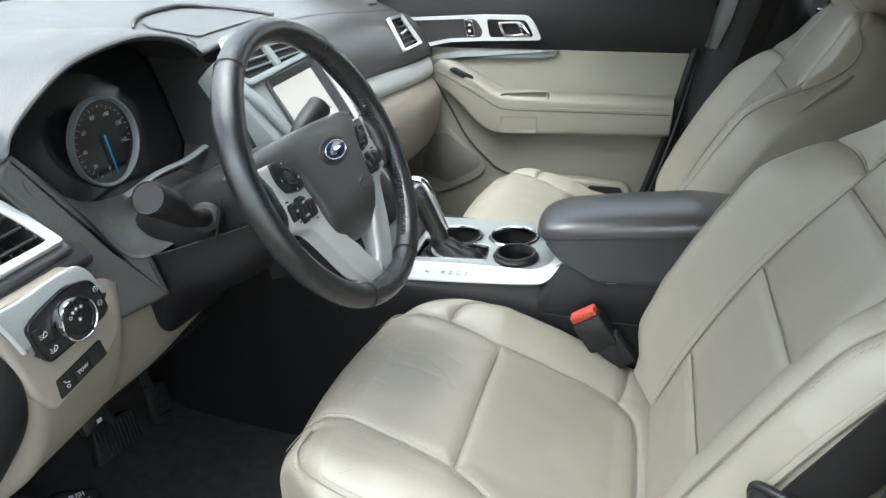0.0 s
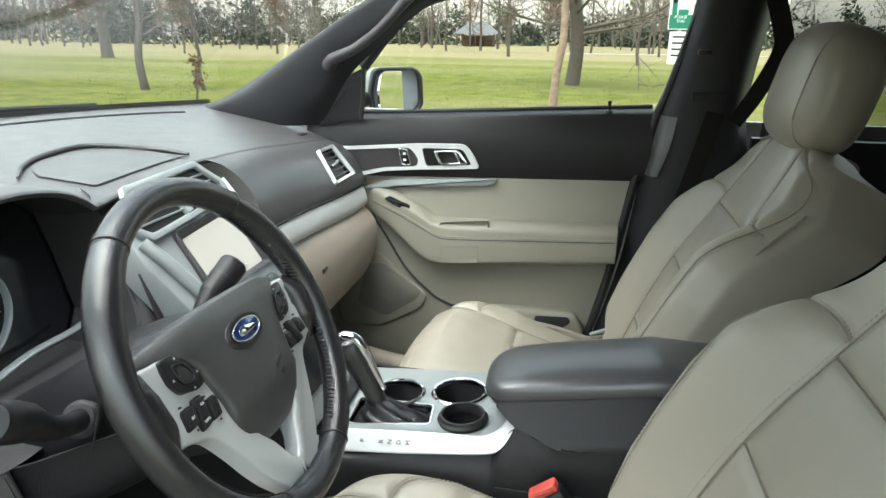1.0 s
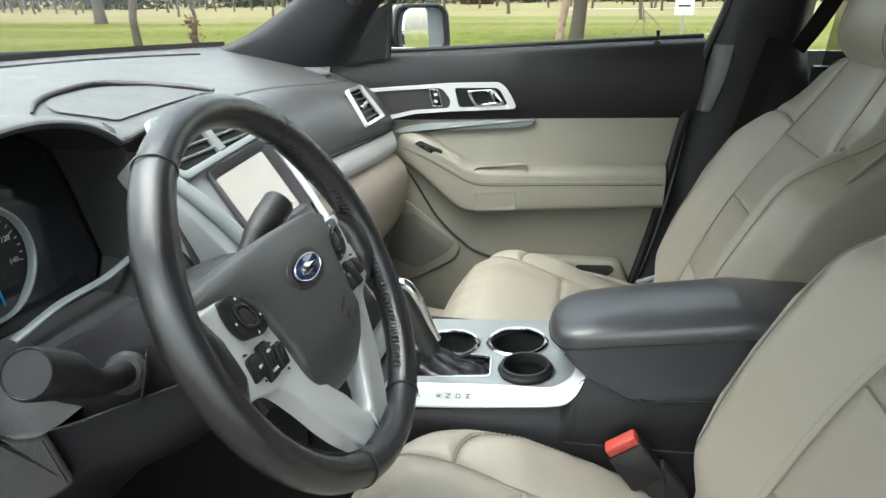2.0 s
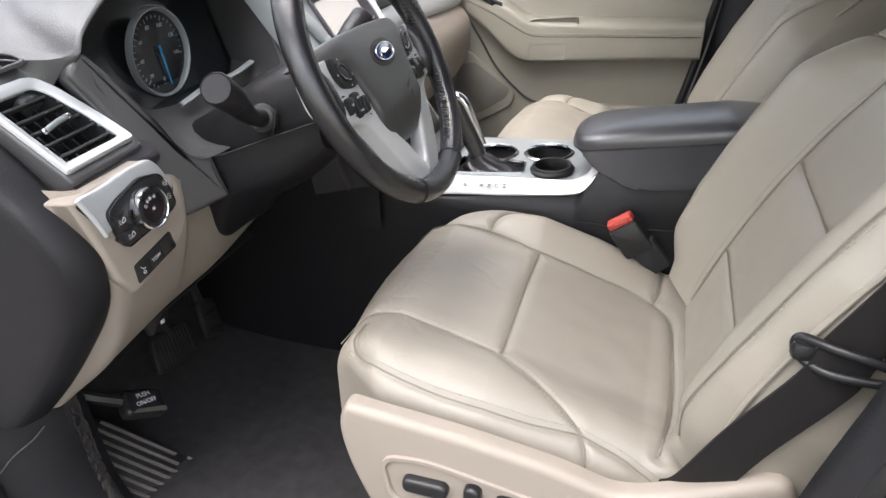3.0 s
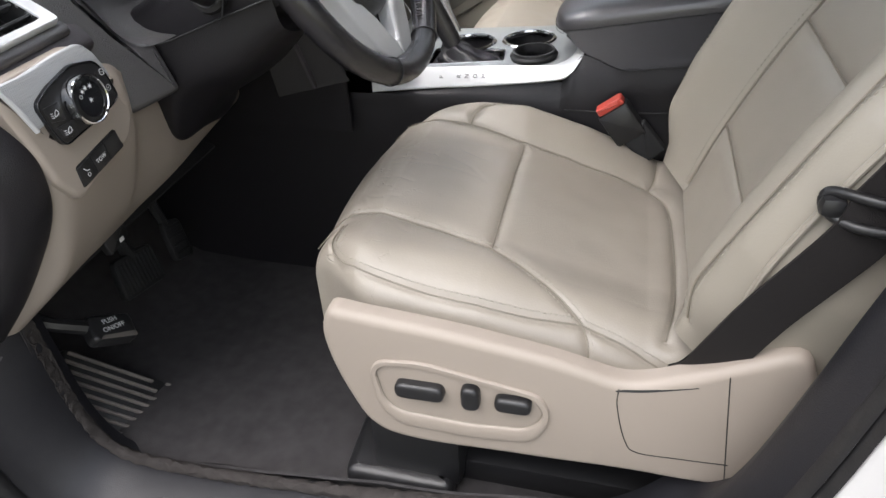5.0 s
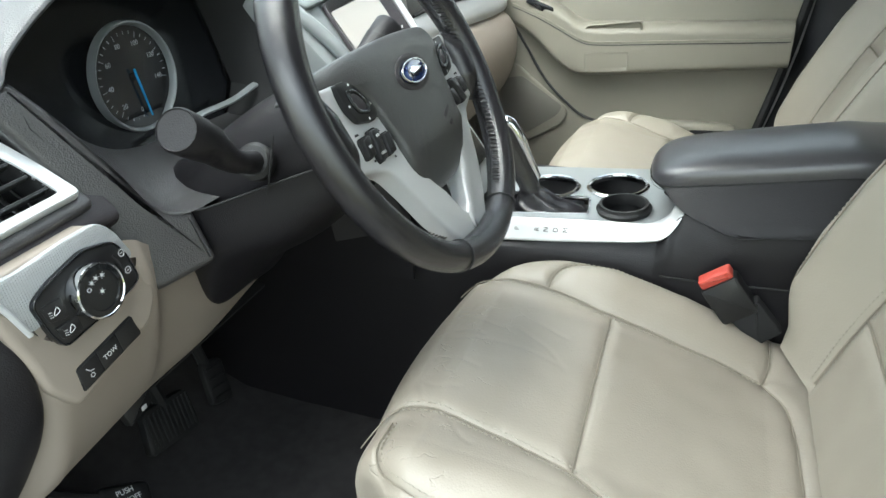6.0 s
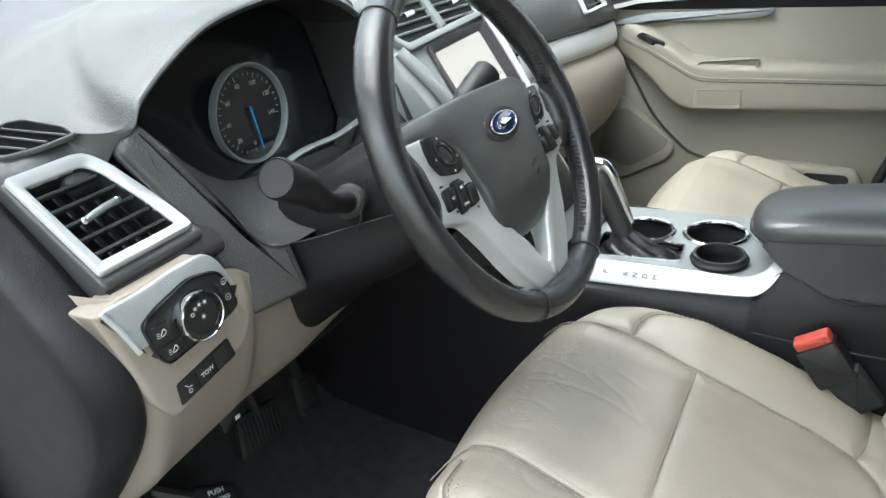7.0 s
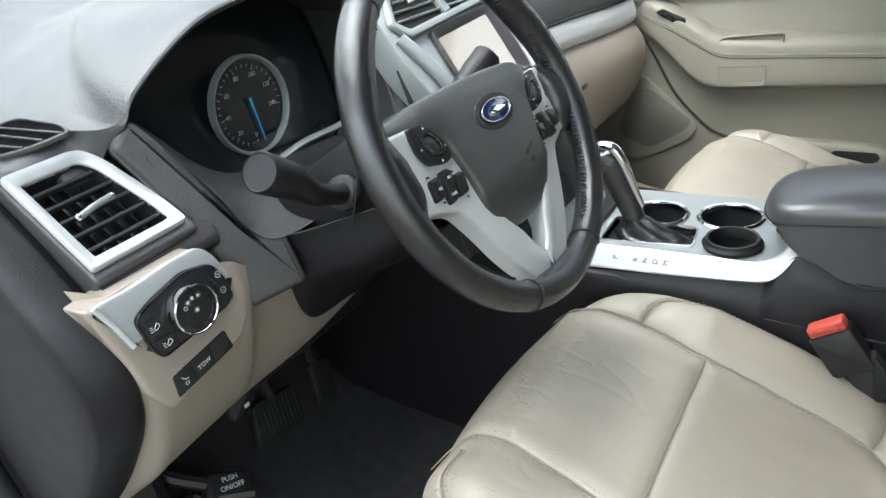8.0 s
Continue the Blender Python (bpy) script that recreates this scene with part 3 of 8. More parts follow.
# headliner and closing panels
rows = [[(x, y, 1.70 - 0.05 * (y / 0.62) ** 2 - 0.02 * ((x - 0.9) / 1.6) ** 2) for x in np.linspace(-0.32, 2.5, 16)] for y in np.linspace(-0.66, 0.66, 12)]
solo("ceiling", shell(rows, 0.012), GREYCLOTH, "pale grey cloth headliner under the roof", "ceiling", "structure")
solo("wall_rear", shell([[(2.66, y, z) for y in np.linspace(-0.80, 0.80, 6)] for z in np.linspace(0.45, 1.18, 5)], 0.02), SMOOTHDARK, "dark plastic tailgate lining", "wall", "structure")
rear_glass = solo("window_rear", shell([[(2.62 - 0.45 * (z - 1.2), y, z) for y in np.linspace(-0.70, 0.70, 6)] for z in np.linspace(1.19, 1.68, 5)], 0.004), TINT, "dark tinted rear window glass", "window", "structure")
rear_glass.visible_shadow = False
screen_rows = [[((-1.40 + 0.34 * (abs(y) / 0.76) ** 2.4) * (1 - s) + (-0.36 + 0.08 * (abs(y) / 0.76) ** 2) * s, y * (1 - 0.12 * s), 1.320 + 0.385 * s + 0.03 * math.sin(math.pi * s)) for y in np.linspace(-0.84, 0.84, 18)] for s in np.linspace(-0.03, 1.03, 10)]
windscreen = solo("window_windscreen", shell(screen_rows, 0.004), GLASS, "clear curved windscreen glass", "window", "structure")
windscreen.visible_shadow = False
# rear body sides, inside lining and rear windows
for sy, name in ((-1, "wall_left_rear"), (1, "wall_right_rear")):
    x0 = 0.36 if sy < 0 else 0.40
    rows = [[(x, sy * (0.74 + 0.03 * math.sin((z - 0.45) * 3)), z) for x in np.linspace(x0, 2.66, 12)] for z in np.linspace(0.44, 1.30, 10)]
    solo(name, shell(rows, 0.02 * sy), SMOOTHDARK, "dark plastic rear door lining", "wall", "structure")
    rows = [[(x, sy * (0.76 - 0.10 * (z - 1.30) / 0.35), z) for x in np.linspace(x0 + 0.02, 2.5, 12)] for z in np.linspace(1.30, 1.66, 6)]
    pane = solo("window_rear_side", shell(rows, 0.004), TINT, "dark tinted rear side window glass", "window", "structure")
    pane.visible_shadow = False


# ---- seats ----
def along(path, n):
    return even(spl(path, max(40, n)), n)


def seam_field(seams, width):
    pts = np.vstack([along(s, 90) for s in seams])

    def f(a, b):
        d2 = ((pts[:, 0] - a) ** 2 + (pts[:, 1] - b) ** 2).min()
        return math.exp(-d2 / (width * width))
    return f


CUSHION_SEAMS = [
    [(-0.144, -0.165), (-0.143, 0.0), (-0.142, 0.134)],
    [(-0.374, -0.19), (-0.34, -0.198), (-0.29, -0.193), (-0.235, -0.182), (-0.18, -0.171), (-0.144, -0.165), (0.0, -0.158), (0.057, -0.148)],
    [(0.057, -0.148), (0.085, -0.10), (0.092, 0.0), (0.092, 0.12), (0.08, 0.20)],
    [(0.057, -0.148), (0.066, -0.18), (0.07, -0.235)],
    [(-0.378, 0.150), (-0.368, 0.118), (-0.335, 0.099), (-0.27, 0.105), (-0.142, 0.134), (-0.06, 0.18), (-0.018, 0.208)],
    [(-0.345, 0.13), (-0.34, 0.185), (-0.30, 0.212), (-0.20, 0.224), (-0.10, 0.222), (-0.018, 0.21)],
    [(-0.018, 0.21), (0.04, 0.218), (0.10, 0.236)],
    [(-0.237, -0.183), (-0.233, -0.205), (-0.220, -0.224), (-0.195, -0.236), (-0.15, -0.241), (-0.085, -0.246), (-0.03, -0.25)],
    [(-0.018, 0.21), (-0.010, 0.225), (-0.006, 0.243)],
]
CREASES = [
    [(-0.335, -0.03), (-0.25, -0.037), (-0.18, -0.02)], [(-0.25, -0.075), (-0.21, -0.05), (-0.18, -0.015)], [(-0.23, -0.10), (-0.19, -0.083)],
    [(-0.345, 0.0), (-0.338, 0.045), (-0.352, 0.085)], [(-0.36, 0.03), (-0.34, 0.06), (-0.325, 0.088)], [(-0.345, -0.06), (-0.328, 0.0), (-0.345, 0.06)],
    [(-0.335, -0.09), (-0.30, -0.075), (-0.27, -0.07)], [(-0.32, -0.12), (-0.335, -0.06), (-0.33, -0.01)], [(-0.28, 0.115), (-0.262, 0.135), (-0.25, 0.14)],
    [(-0.35, -0.105), (-0.318, -0.10), (-0.295, -0.108)], [(-0.352, -0.04), (-0.322, -0.05), (-0.292, -0.045)], [(-0.35, 0.02), (-0.315, 0.012), (-0.28, 0.02)], [(-0.345, 0.055), (-0.318, 0.066), (-0.29, 0.062)], [(-0.34, -0.075), (-0.315, -0.09), (-0.30, -0.12)], [(-0.348, 0.075), (-0.32, 0.04), (-0.312, 0.01)],
]
BACK_SEAMS = [
    [(-0.137, 0.02), (-0.137, 0.20), (-0.135, 0.45), (-0.125, 0.66), (-0.11, 0.80), (-0.09, 0.97)],
    [(0.137, 0.02), (0.137, 0.20), (0.135, 0.45), (0.125, 0.66), (0.11, 0.80), (0.09, 0.97)],
    [(-0.137, 0.19), (0.137, 0.19)],
    [(-0.135, 0.462), (0.135, 0.462)],
    [(-0.122, 0.70), (0.122, 0.70)],
    [(-0.118, 0.735), (-0.17, 0.75), (-0.235, 0.74)],
    [(0.118, 0.735), (0.17, 0.75), (0.235, 0.74)],
    [(0.217, 0.05), (0.236, 0.30), (0.237, 0.55), (0.224, 0.74), (0.19, 0.90), (0.10, 0.97)],
    [(-0.217, 0.05), (-0.236, 0.30), (-0.237, 0.55), (-0.224, 0.74), (-0.19, 0.90), (-0.10, 0.97)],
]


BOLSTER_X = [-0.38, -0.35, -0.30, -0.25, -0.20, -0.15, -0.05, 0.03, 0.10]
BOLSTER_Z = [0.0, 0.001, 0.010, 0.026, 0.037, 0.040, 0.037, 0.022, 0.008]


def cushion_top(x, q, s=-1):
    q = -abs(q) if s > 0 else q
    z = np.interp(x, [-0.38, -0.345, -0.30, -0.22, -0.144, -0.05, 0.057, 0.13], [0.818, 0.840, 0.849, 0.841, 0.832, 0.806, 0.778, 0.77])
    if q < 0:
        z += float(np.interp(x, BOLSTER_X, BOLSTER_Z)) * smooth(0.135, 0.225, -q) * (0.65 * (1 - smooth(-0.22, 0.02, x)) if s > 0 else 1.0)
    else:
        z += 0.012 * smooth(0.11, 0.17, q) * (1 - smooth(0.175, 0.25, q)) - 0.018 * smooth(0.17, 0.25, q)
    z += 0.010 * (1 - (q / 0.16) ** 2) * (abs(q) < 0.16)
    if s > 0:
        z += 0.014 * math.exp(-((x + 0.27) / 0.075) ** 2)
    return z


def cushion_seams(s):
    """Sewn seams of the cushion: the passenger's is the same on both sides."""
    if s < 0:
        return CUSHION_SEAMS
    side = [CUSHION_SEAMS[k] for k in (1, 3, 7)]
    return [[(-0.144, -0.165), (-0.143, 0.0), (-0.144, 0.165)], CUSHION_SEAMS[2][:4] + [(0.085, 0.10), (0.057, 0.148)]] + side + [[(x, -q) for x, q in m] for m in side]


def seat_cushion(yc, s):
    """Seat cushion as a pad with rolled edges, its panels parted by sewn grooves. s: side of the door."""
    seams = cushion_seams(s)
    groove, fine, crease = seam_field(seams, 0.011), seam_field(seams, 0.0030), seam_field(CREASES, 0.0032)
    nu, nv = 230, 230
    wall = 0.085
    rows = []
    for j in range(nv + 1):
        v = j / nv
        # front wall, roll, top, rear
        if v < 0.16:
            a = v / 0.16
            x0, dx = -0.385 + 0.004 * (1 - a), wall * (1 - a) + 0.028
        elif v < 0.26:
            a = (v - 0.16) / 0.10 * math.pi / 2
            x0, dx = -0.385 + 0.032 * (1 - math.cos(a)), 0.028 * (1 - math.sin(a))
        else:
            x0, dx = -0.353 + (v - 0.26) / 0.74 * 0.49, 0.0
        row = []
        for i in range(nu + 1):
            u = -1 + 2 * i / nu
            au = abs(u)
            half = 0.255 if u < 0 else 0.243
            half -= 0.055 * (1 - smooth(-0.385, -0.27, x0)) ** 1.5
            if au > 0.86:
                f = (au - 0.86) / 0.14
                q0, dq = half, 0.030 + (wall) * f
            elif au > 0.74:
                a = (au - 0.74) / 0.12 * math.pi / 2
                q0, dq = half - 0.030 * (1 - math.sin(a)), 0.030 * (1 - math.cos(a))
            else:
                q0, dq = (half - 0.030) * au / 0.74, 0.0
            q = math.copysign(q0, u)
            x = x0 + 0.030 * (q / 0.25) ** 2 * (1 - smooth(-0.36, -0.2, x0))
            top = cushion_top(x, q, s)
            z = top - min(wall + 0.03, math.hypot(dx, dq))
            z -= (0.0042 * groove(x, q) + 0.0036 * fine(x, q)) * (1 if dx < 0.03 else 0.4) + (0.0006 * crease(x, q) if s < 0 else 0)
            n1 = noise.noise((x * 22, q * 22, s)) * 0.0016
            row.append((x, yc + s * q, z + n1))
        rows.append(row)
    bm = sheet(rows)
    bmesh.ops.recalc_face_normals(bm, faces=bm.faces)
    return bm


BACK_FOOT, BACK_UP, BACK_OUT = Vector((0.118, 0, 0.785)), Vector((0.41, 0, 0.912)), Vector((-0.912, 0, 0.41))
BACK_LEN = 0.625


def back_half(h):
    return float(np.interp(h, [0, 0.08, 0.25, 0.5, 0.68, 0.82, 0.92, 1.0], [0.235, 0.25, 0.272, 0.275, 0.258, 0.225, 0.195, 0.165]))


def back_face(h, q):
    """How far the backrest's face stands out, at a height share and an offset across."""
    d = 0.012 - 0.02 * smooth(0.55, 1.0, h) + 0.012 * math.sin(math.pi * min(1, h * 1.5))
    w = back_half(h)
    d += (0.068 if q < 0 else 0.050) * smooth(0.125, 0.215, abs(q)) * (1 - smooth(0.60, 0.85, h)) * (1 - 0.5 * (1 - smooth(0, 0.15, h)))
    d -= 0.03 * smooth(w - 0.035, w + 0.01, abs(q))
    return d


def back_place(h, q, yc, s, extra=0.0):
    p = BACK_FOOT + BACK_UP * (BACK_LEN * h) + BACK_OUT * (back_face(h, q) + extra)
    return Vector((p.x, yc + s * q, p.z))


def seat_back(yc, s):
    flat = [[(a, b * BACK_LEN) for a, b in m] for m in BACK_SEAMS]
    groove, fine = seam_field(flat, 0.012), seam_field(flat, 0.0030)
    nu, nv = 220, 230
    rows = []
    for j in range(nv + 1):
        v = j / nv
        if v < 0.84:
            h, dh = v / 0.84 * 0.955, 0.0
        elif v < 0.92:
            a = (v - 0.84) / 0.08 * math.pi / 2
            h, dh = 0.955 + 0.045 * math.sin(a), 0.03 * (1 - math.cos(a))
        else:
            h, dh = 1.0, 0.03 + 0.06 * (v - 0.92) / 0.08
        row = []
        w = back_half(h)
        for i in range(nu + 1):
            u = -1 + 2 * i / nu
            au = abs(u)
            if au > 0.88:
                q0, dq = w + 0.012, 0.035 + 0.10 * (au - 0.88) / 0.12
            elif au > 0.76:
                a = (au - 0.76) / 0.12 * math.pi / 2
                q0, dq = w - 0.022 + 0.034 * math.sin(a), 0.035 * (1 - math.cos(a))
            else:
                q0, dq = (w - 0.022) * au / 0.76, 0.0
            q = math.copysign(q0, u)
            hh = h - 0.05 * (q / 0.2) ** 2 * smooth(0.8, 1.0, h)
            back = math.hypot(dh, dq)
            back += (0.0050 * groove(q, hh * BACK_LEN) + 0.0036 * fine(q, hh * BACK_LEN)) * (1 if dq < 0.02 else 0.6)
            p = BACK_FOOT + BACK_UP * (BACK_LEN * hh) + BACK_OUT * (back_face(hh, q) - back + 0.0014 * noise.noise((q * 20, hh * 12, s + 4)))
            row.append((p.x, yc + s * q, p.z))
        rows.append(row)
    bm = sheet(rows)
    bmesh.ops.recalc_face_normals(bm, faces=bm.faces)
    return bm


def seat_rear(yc, s):
    rows = []
    for h in np.linspace(0.0, 1.0, 16):
        w = back_half(h) + 0.008
        rows.append([(*(BACK_FOOT + BACK_UP * (BACK_LEN * (h - 0.05 * (q / 0.2) ** 2 * smooth(0.8, 1.0, h))) - BACK_OUT * (0.075 + 0.05 * math.cos(q / w * 1.4)) + Vector((0, yc + s * q, 0))),) for q in np.linspace(-w, w, 20)])
    return sheet(rows)


def roll_drop(x, q):
    """How far the cushion's rolled front and side edges fall below its top."""
    half = (0.255 if q < 0 else 0.243) - 0.055 * (1 - smooth(-0.385, -0.27, x)) ** 1.5
    a = min(1.0, max(0.0, (abs(q) - half + 0.030) / 0.030))
    c = min(1.0, max(0.0, (-0.353 - x) / 0.032))
    return math.hypot(0.030 * (1 - math.sqrt(1 - a * a)), 0.028 * (1 - math.sqrt(1 - c * c)))


def on_cushion(path, yc, s, n=120, lift=0.0):
    return [(x, yc + s * q, cushion_top(x, q, s) - roll_drop(x, q) + lift + 0.0016 * noise.noise((x * 22, q * 22, s))) for x, q in along(path, n)]


def on_back(path, yc, s, n=120):
    return [tuple(back_place(h, q, yc, s, -0.0045)) for q, h in along(path, n)]


def offset(path, d):
    p = along(path, 40)
    t = np.gradient(p, axis=0)
    t /= np.linalg.norm(t, axis=1, keepdims=True)
    return [(a[0] - b[1] * d, a[1] + b[0] * d) for a, b in zip(p, t)]


def build_seat(name, yc, s, label, headrest):
    seat = thing(name, (0.0, yc, 0.45), label, "car seat")
    cush = part("cushion", seat_cushion(yc, s), LEATHER_WORN if s < 0 else LEATHER, seat, "creased beige leather cushion with sewn panels" if s < 0 else "", 60)
    back = part("backrest", seat_back(yc, s), LEATHER, seat, sharp=60)
    part("back_cover", seat_rear(yc, s), BEIGE, seat)
    sewn = ((1, 0.006), (4, -0.006), (4, 0.0065), (5, -0.006), (6, -0.006), (7, 0.005), (7, -0.005), (8, -0.005)) if s < 0 else ((2, 0.006), (4, 0.005), (4, -0.005), (5, -0.006), (7, 0.005), (7, -0.005))
    for k, d in sewn:
        run = [p for p in offset(cushion_seams(s)[k], d) if p[0] > -0.356]
        part("stitching", stitches(on_cushion(run, yc, s, lift=-0.0028 if k < 7 else -0.0034)), THREAD, cush)
    for k, d in ((7, 0.008), (8, -0.008), (0, -0.007), (1, 0.007), (5, 0.005), (6, -0.005)):
        part("stitching", stitches(on_back([(a + (d if k != 5 and k != 6 else 0), b + (d / BACK_LEN if k in (5, 6) else 0)) for a, b in BACK_SEAMS[k]], yc, s), lift=(-0.0012, 0, 0.0006)), THREAD, back)
    cover = [o for o in seat.children if o.name.startswith("back_cover")][0]
    if s > 0:
        for o in (back, cover):
            o.location.x -= 0.024
    # sewn seams at the bottom of the grooves, coloured darker for the shade there
    for m in cushion_seams(s):
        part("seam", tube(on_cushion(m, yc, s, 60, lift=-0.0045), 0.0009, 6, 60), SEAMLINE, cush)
    for m in BACK_SEAMS:
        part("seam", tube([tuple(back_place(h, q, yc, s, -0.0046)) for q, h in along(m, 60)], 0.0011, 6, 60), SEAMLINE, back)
    # piping along the edge of the backrest
    edge = [(0.272, 0.02), (0.287, 0.25), (0.288, 0.5), (0.27, 0.69), (0.236, 0.83)]
    for g in (-1, 1):
        part("piping", tube([tuple(back_place(h, q - 0.012, yc, g * s, -0.004)) for q, h in edge], 0.0035, 8, 60), LEATHER, back)
    # plastic base, slides and side valance
    part("seat_base", rbox((-0.10, yc, 0.60), (0.40, 0.40, 0.14), 0.02), SMOOTHDARK, seat)
    for g in (-0.19, 0.19):
        part("slide_rail", rbox((-0.06, yc + g, 0.475), (0.50, 0.045, 0.05), 0.01), SMOOTHDARK, seat)
    yv = yc + s * 0.262
    val = [(-0.310, 0.834), (-0.323, 0.80), (-0.319, 0.76), (-0.309, 0.72), (-0.294, 0.68), (-0.281, 0.648), (-0.252, 0.627), (-0.198, 0.621), (-0.11, 0.626), (-0.03, 0.629), (0.05, 0.634), (0.13, 0.632), (0.20, 0.64), (0.235, 0.72), (0.228, 0.80), (0.205, 0.862), (0.16, 0.838), (0.112, 0.810), (0.06, 0.785), (0.029, 0.779), (-0.001, 0.788), (-0.046, 0.80), (-0.161, 0.818), (-0.281, 0.829)]
    val = [(x, z) for x, z, *_ in val]
    m_val = frame_at((0, yv + s * 0.0, 0), (1, 0, 0), (0, 0, 1)) if s < 0 else frame_at((0, yv, 0), (-1, 0, 0), (0, 0, 1))
    pts = [((x if s < 0 else -x), z) for x, z in val]
    valance = part("side_valance", slab(rounded(pts, 0.03, 3), m_val, 0.026, 0.012, 5), BEIGE, seat, "smooth beige plastic side valance")
    if s < 0:
        m_rec = frame_at((0, yv - 0.0262, 0), (1, 0, 0), (0, 0, 1))
        outer = rounded([(-0.264, 0.748), (-0.252, 0.765), (-0.20, 0.772), (-0.055, 0.746), (-0.042, 0.718), (-0.048, 0.688), (-0.065, 0.660), (-0.14, 0.652), (-0.234, 0.656), (-0.257, 0.684)], 0.02, 5)
        inner = rounded([(-0.257, 0.744), (-0.247, 0.758), (-0.20, 0.764), (-0.063, 0.739), (-0.051, 0.716), (-0.057, 0.698), (-0.075, 0.684), (-0.14, 0.677), (-0.23, 0.681), (-0.249, 0.698)], 0.018, 5)
        part("surround_joint", tube([m_rec @ Vector((u, v, 0.0003)) for u, v in even(inner, 60, True)], 0.0008, 5, 120, closed=True), SEAMLINE, valance)
        part("switch_surround", bezel(outer, inner, m_rec @ pose(0, 0, -0.001), 0.0048, 0.0030), BEIGE, valance)
        for x0, z0, lx, lz, ang in ((-0.201, 0.727, 0.062, 0.024, 4), (-0.138, 0.729, 0.023, 0.036, 8), (-0.087, 0.728, 0.044, 0.022, 4)):
            m_sw = frame_at((x0, yv - 0.025, z0), (math.cos(radians(ang)), 0, -math.sin(radians(ang)) * -0.2), (0, 0, 1))
            k = min(lx, lz) / 2
            part("seat_switch", slab(rounded([(-lx / 2, -lz / 2), (lx / 2, -lz / 2), (lx / 2, lz / 2), (-lx / 2, lz / 2)], k * 0.95, 6), m_sw, 0.014, 0.006, 4), SMOOTHDARK, valance, "black plastic seat adjuster switch")
        # split line and belt slot of the valance
        part("joint", tube([(0.029, yv - 0.0262, 0.774), (0.030, yv - 0.0262, 0.746), (0.044, yv - 0.0262, 0.692), (0.060, yv - 0.0262, 0.674), (0.11, yv - 0.0262, 0.675), (0.160, yv - 0.0262, 0.678)], 0.0007, 6), BLACK, valance)
        part("joint", tube([(0.137, yv - 0.0262, 0.815), (0.148, yv - 0.0262, 0.74), (0.162, yv - 0.0262, 0.645)], 0.0007, 6), BLACK, valance)
        part("belt_slot", tube([(0.026, yv - 0.022, 0.770), (0.06, yv - 0.022, 0.7765), (0.11, yv - 0.022, 0.793)], 0.0045, 8, squash=0.6), BLACK, valance)
    if headrest:
        hr = part("headrest", blob((0.398, yc + 0.008, 1.430), (0.130, 0.295, 0.228), pose(0, 0, 0, 0, 14, 0), 3.2, 48, 28), LEATHER, seat)
        for g in (-1, 1):
            ring = [Vector((0.398, yc + 0.008, 1.430)) + pose(0, 0, 0, 0, 14, 0) @ Vector((0.0585 * se_x(a), g * 0.100, 0.1026 * se_z(a))) for a in np.linspace(0, 2 * math.pi, 40, endpoint=False)]
            part("piping", tube(ring, 0.002, 6, 80, closed=True), LEATHER, hr)
            part("post", tube([(0.40, yc + g * 0.07, 1.28), (0.425, yc + g * 0.07, 1.40)], 0.007, 10), CHROME, seat)
    return seat


def se_x(a):
    return math.copysign(abs(math.cos(a)) ** (2 / 3.2), math.cos(a))


def se_z(a):
    return math.copysign(abs(math.sin(a)) ** (2 / 3.2), math.sin(a))


driver_seat = build_seat("front_seat", -0.355, -1, "beige leather driver seat with creased cushion and plastic valance", False)
passenger_seat = build_seat("front_seat", 0.38, 1, "beige leather passenger seat with headrest beside the console", True)
passenger_seat.location += Vector((0.026, 0.0, 0.008))


# ---- dashboard ----
BASE_LINE = spl([(-0.73, 1.206), (-0.65, 1.214), (-0.58, 1.230), (-0.45, 1.262), (-0.2, 1.288), (0.1, 1.300), (0.3, 1.292), (0.5, 1.274), (0.65, 1.262), (0.73, 1.252)], 200)
LIP_LINE = spl([(-0.592, 1.244), (-0.57, 1.262), (-0.515, 1.290), (-0.44, 1.316), (-0.33, 1.328), (-0.25, 1.320), (-0.205, 1.302), (-0.178, 1.278)], 200)


def dash_base(y):
    return float(np.interp(y, BASE_LINE[:, 0], BASE_LINE[:, 1]))


def hood_lip(y):
    """Height of the instrument hood's lip."""
    return float(np.interp(y, LIP_LINE[:, 0], LIP_LINE[:, 1]))


def dash_top(x, y):
    front = -1.27 + 0.27 * (abs(y) / 0.74) ** 2.4
    s = min(1, max(0, (-0.66 - x) / (-0.66 - front)))
    b = dash_base(y)
    # hood over the instruments: a plateau with a rounded step along its outer side
    ye = float(np.interp(x, [-1.10, -1.05, -1.03, -0.98, -0.905, -0.82, -0.73, -0.66, -0.62], [0.0, -0.22, -0.27, -0.36, -0.45, -0.515, -0.568, -0.590, -0.594]))
    ya = min(ye, -0.30)
    g = smooth(ya - 0.13, ya + 0.03, y)
    z = b + (1.334 - b) * (g * (1 - (1 - s) ** 1.5) + (1 - g) * s ** 1.5)
    if y < -0.10:
        up = max(0.0, hood_lip(y) - z) * (1 - smooth(0.74, 1.02, -x)) * smooth(ye - 0.035, ye + 0.025, y)
        up += 0.0055 * smooth(0.64, 0.70, -x) * smooth(0.0, 0.012, y - ye)
        z += up * smooth(0.12, 0.19, -y)
    return z


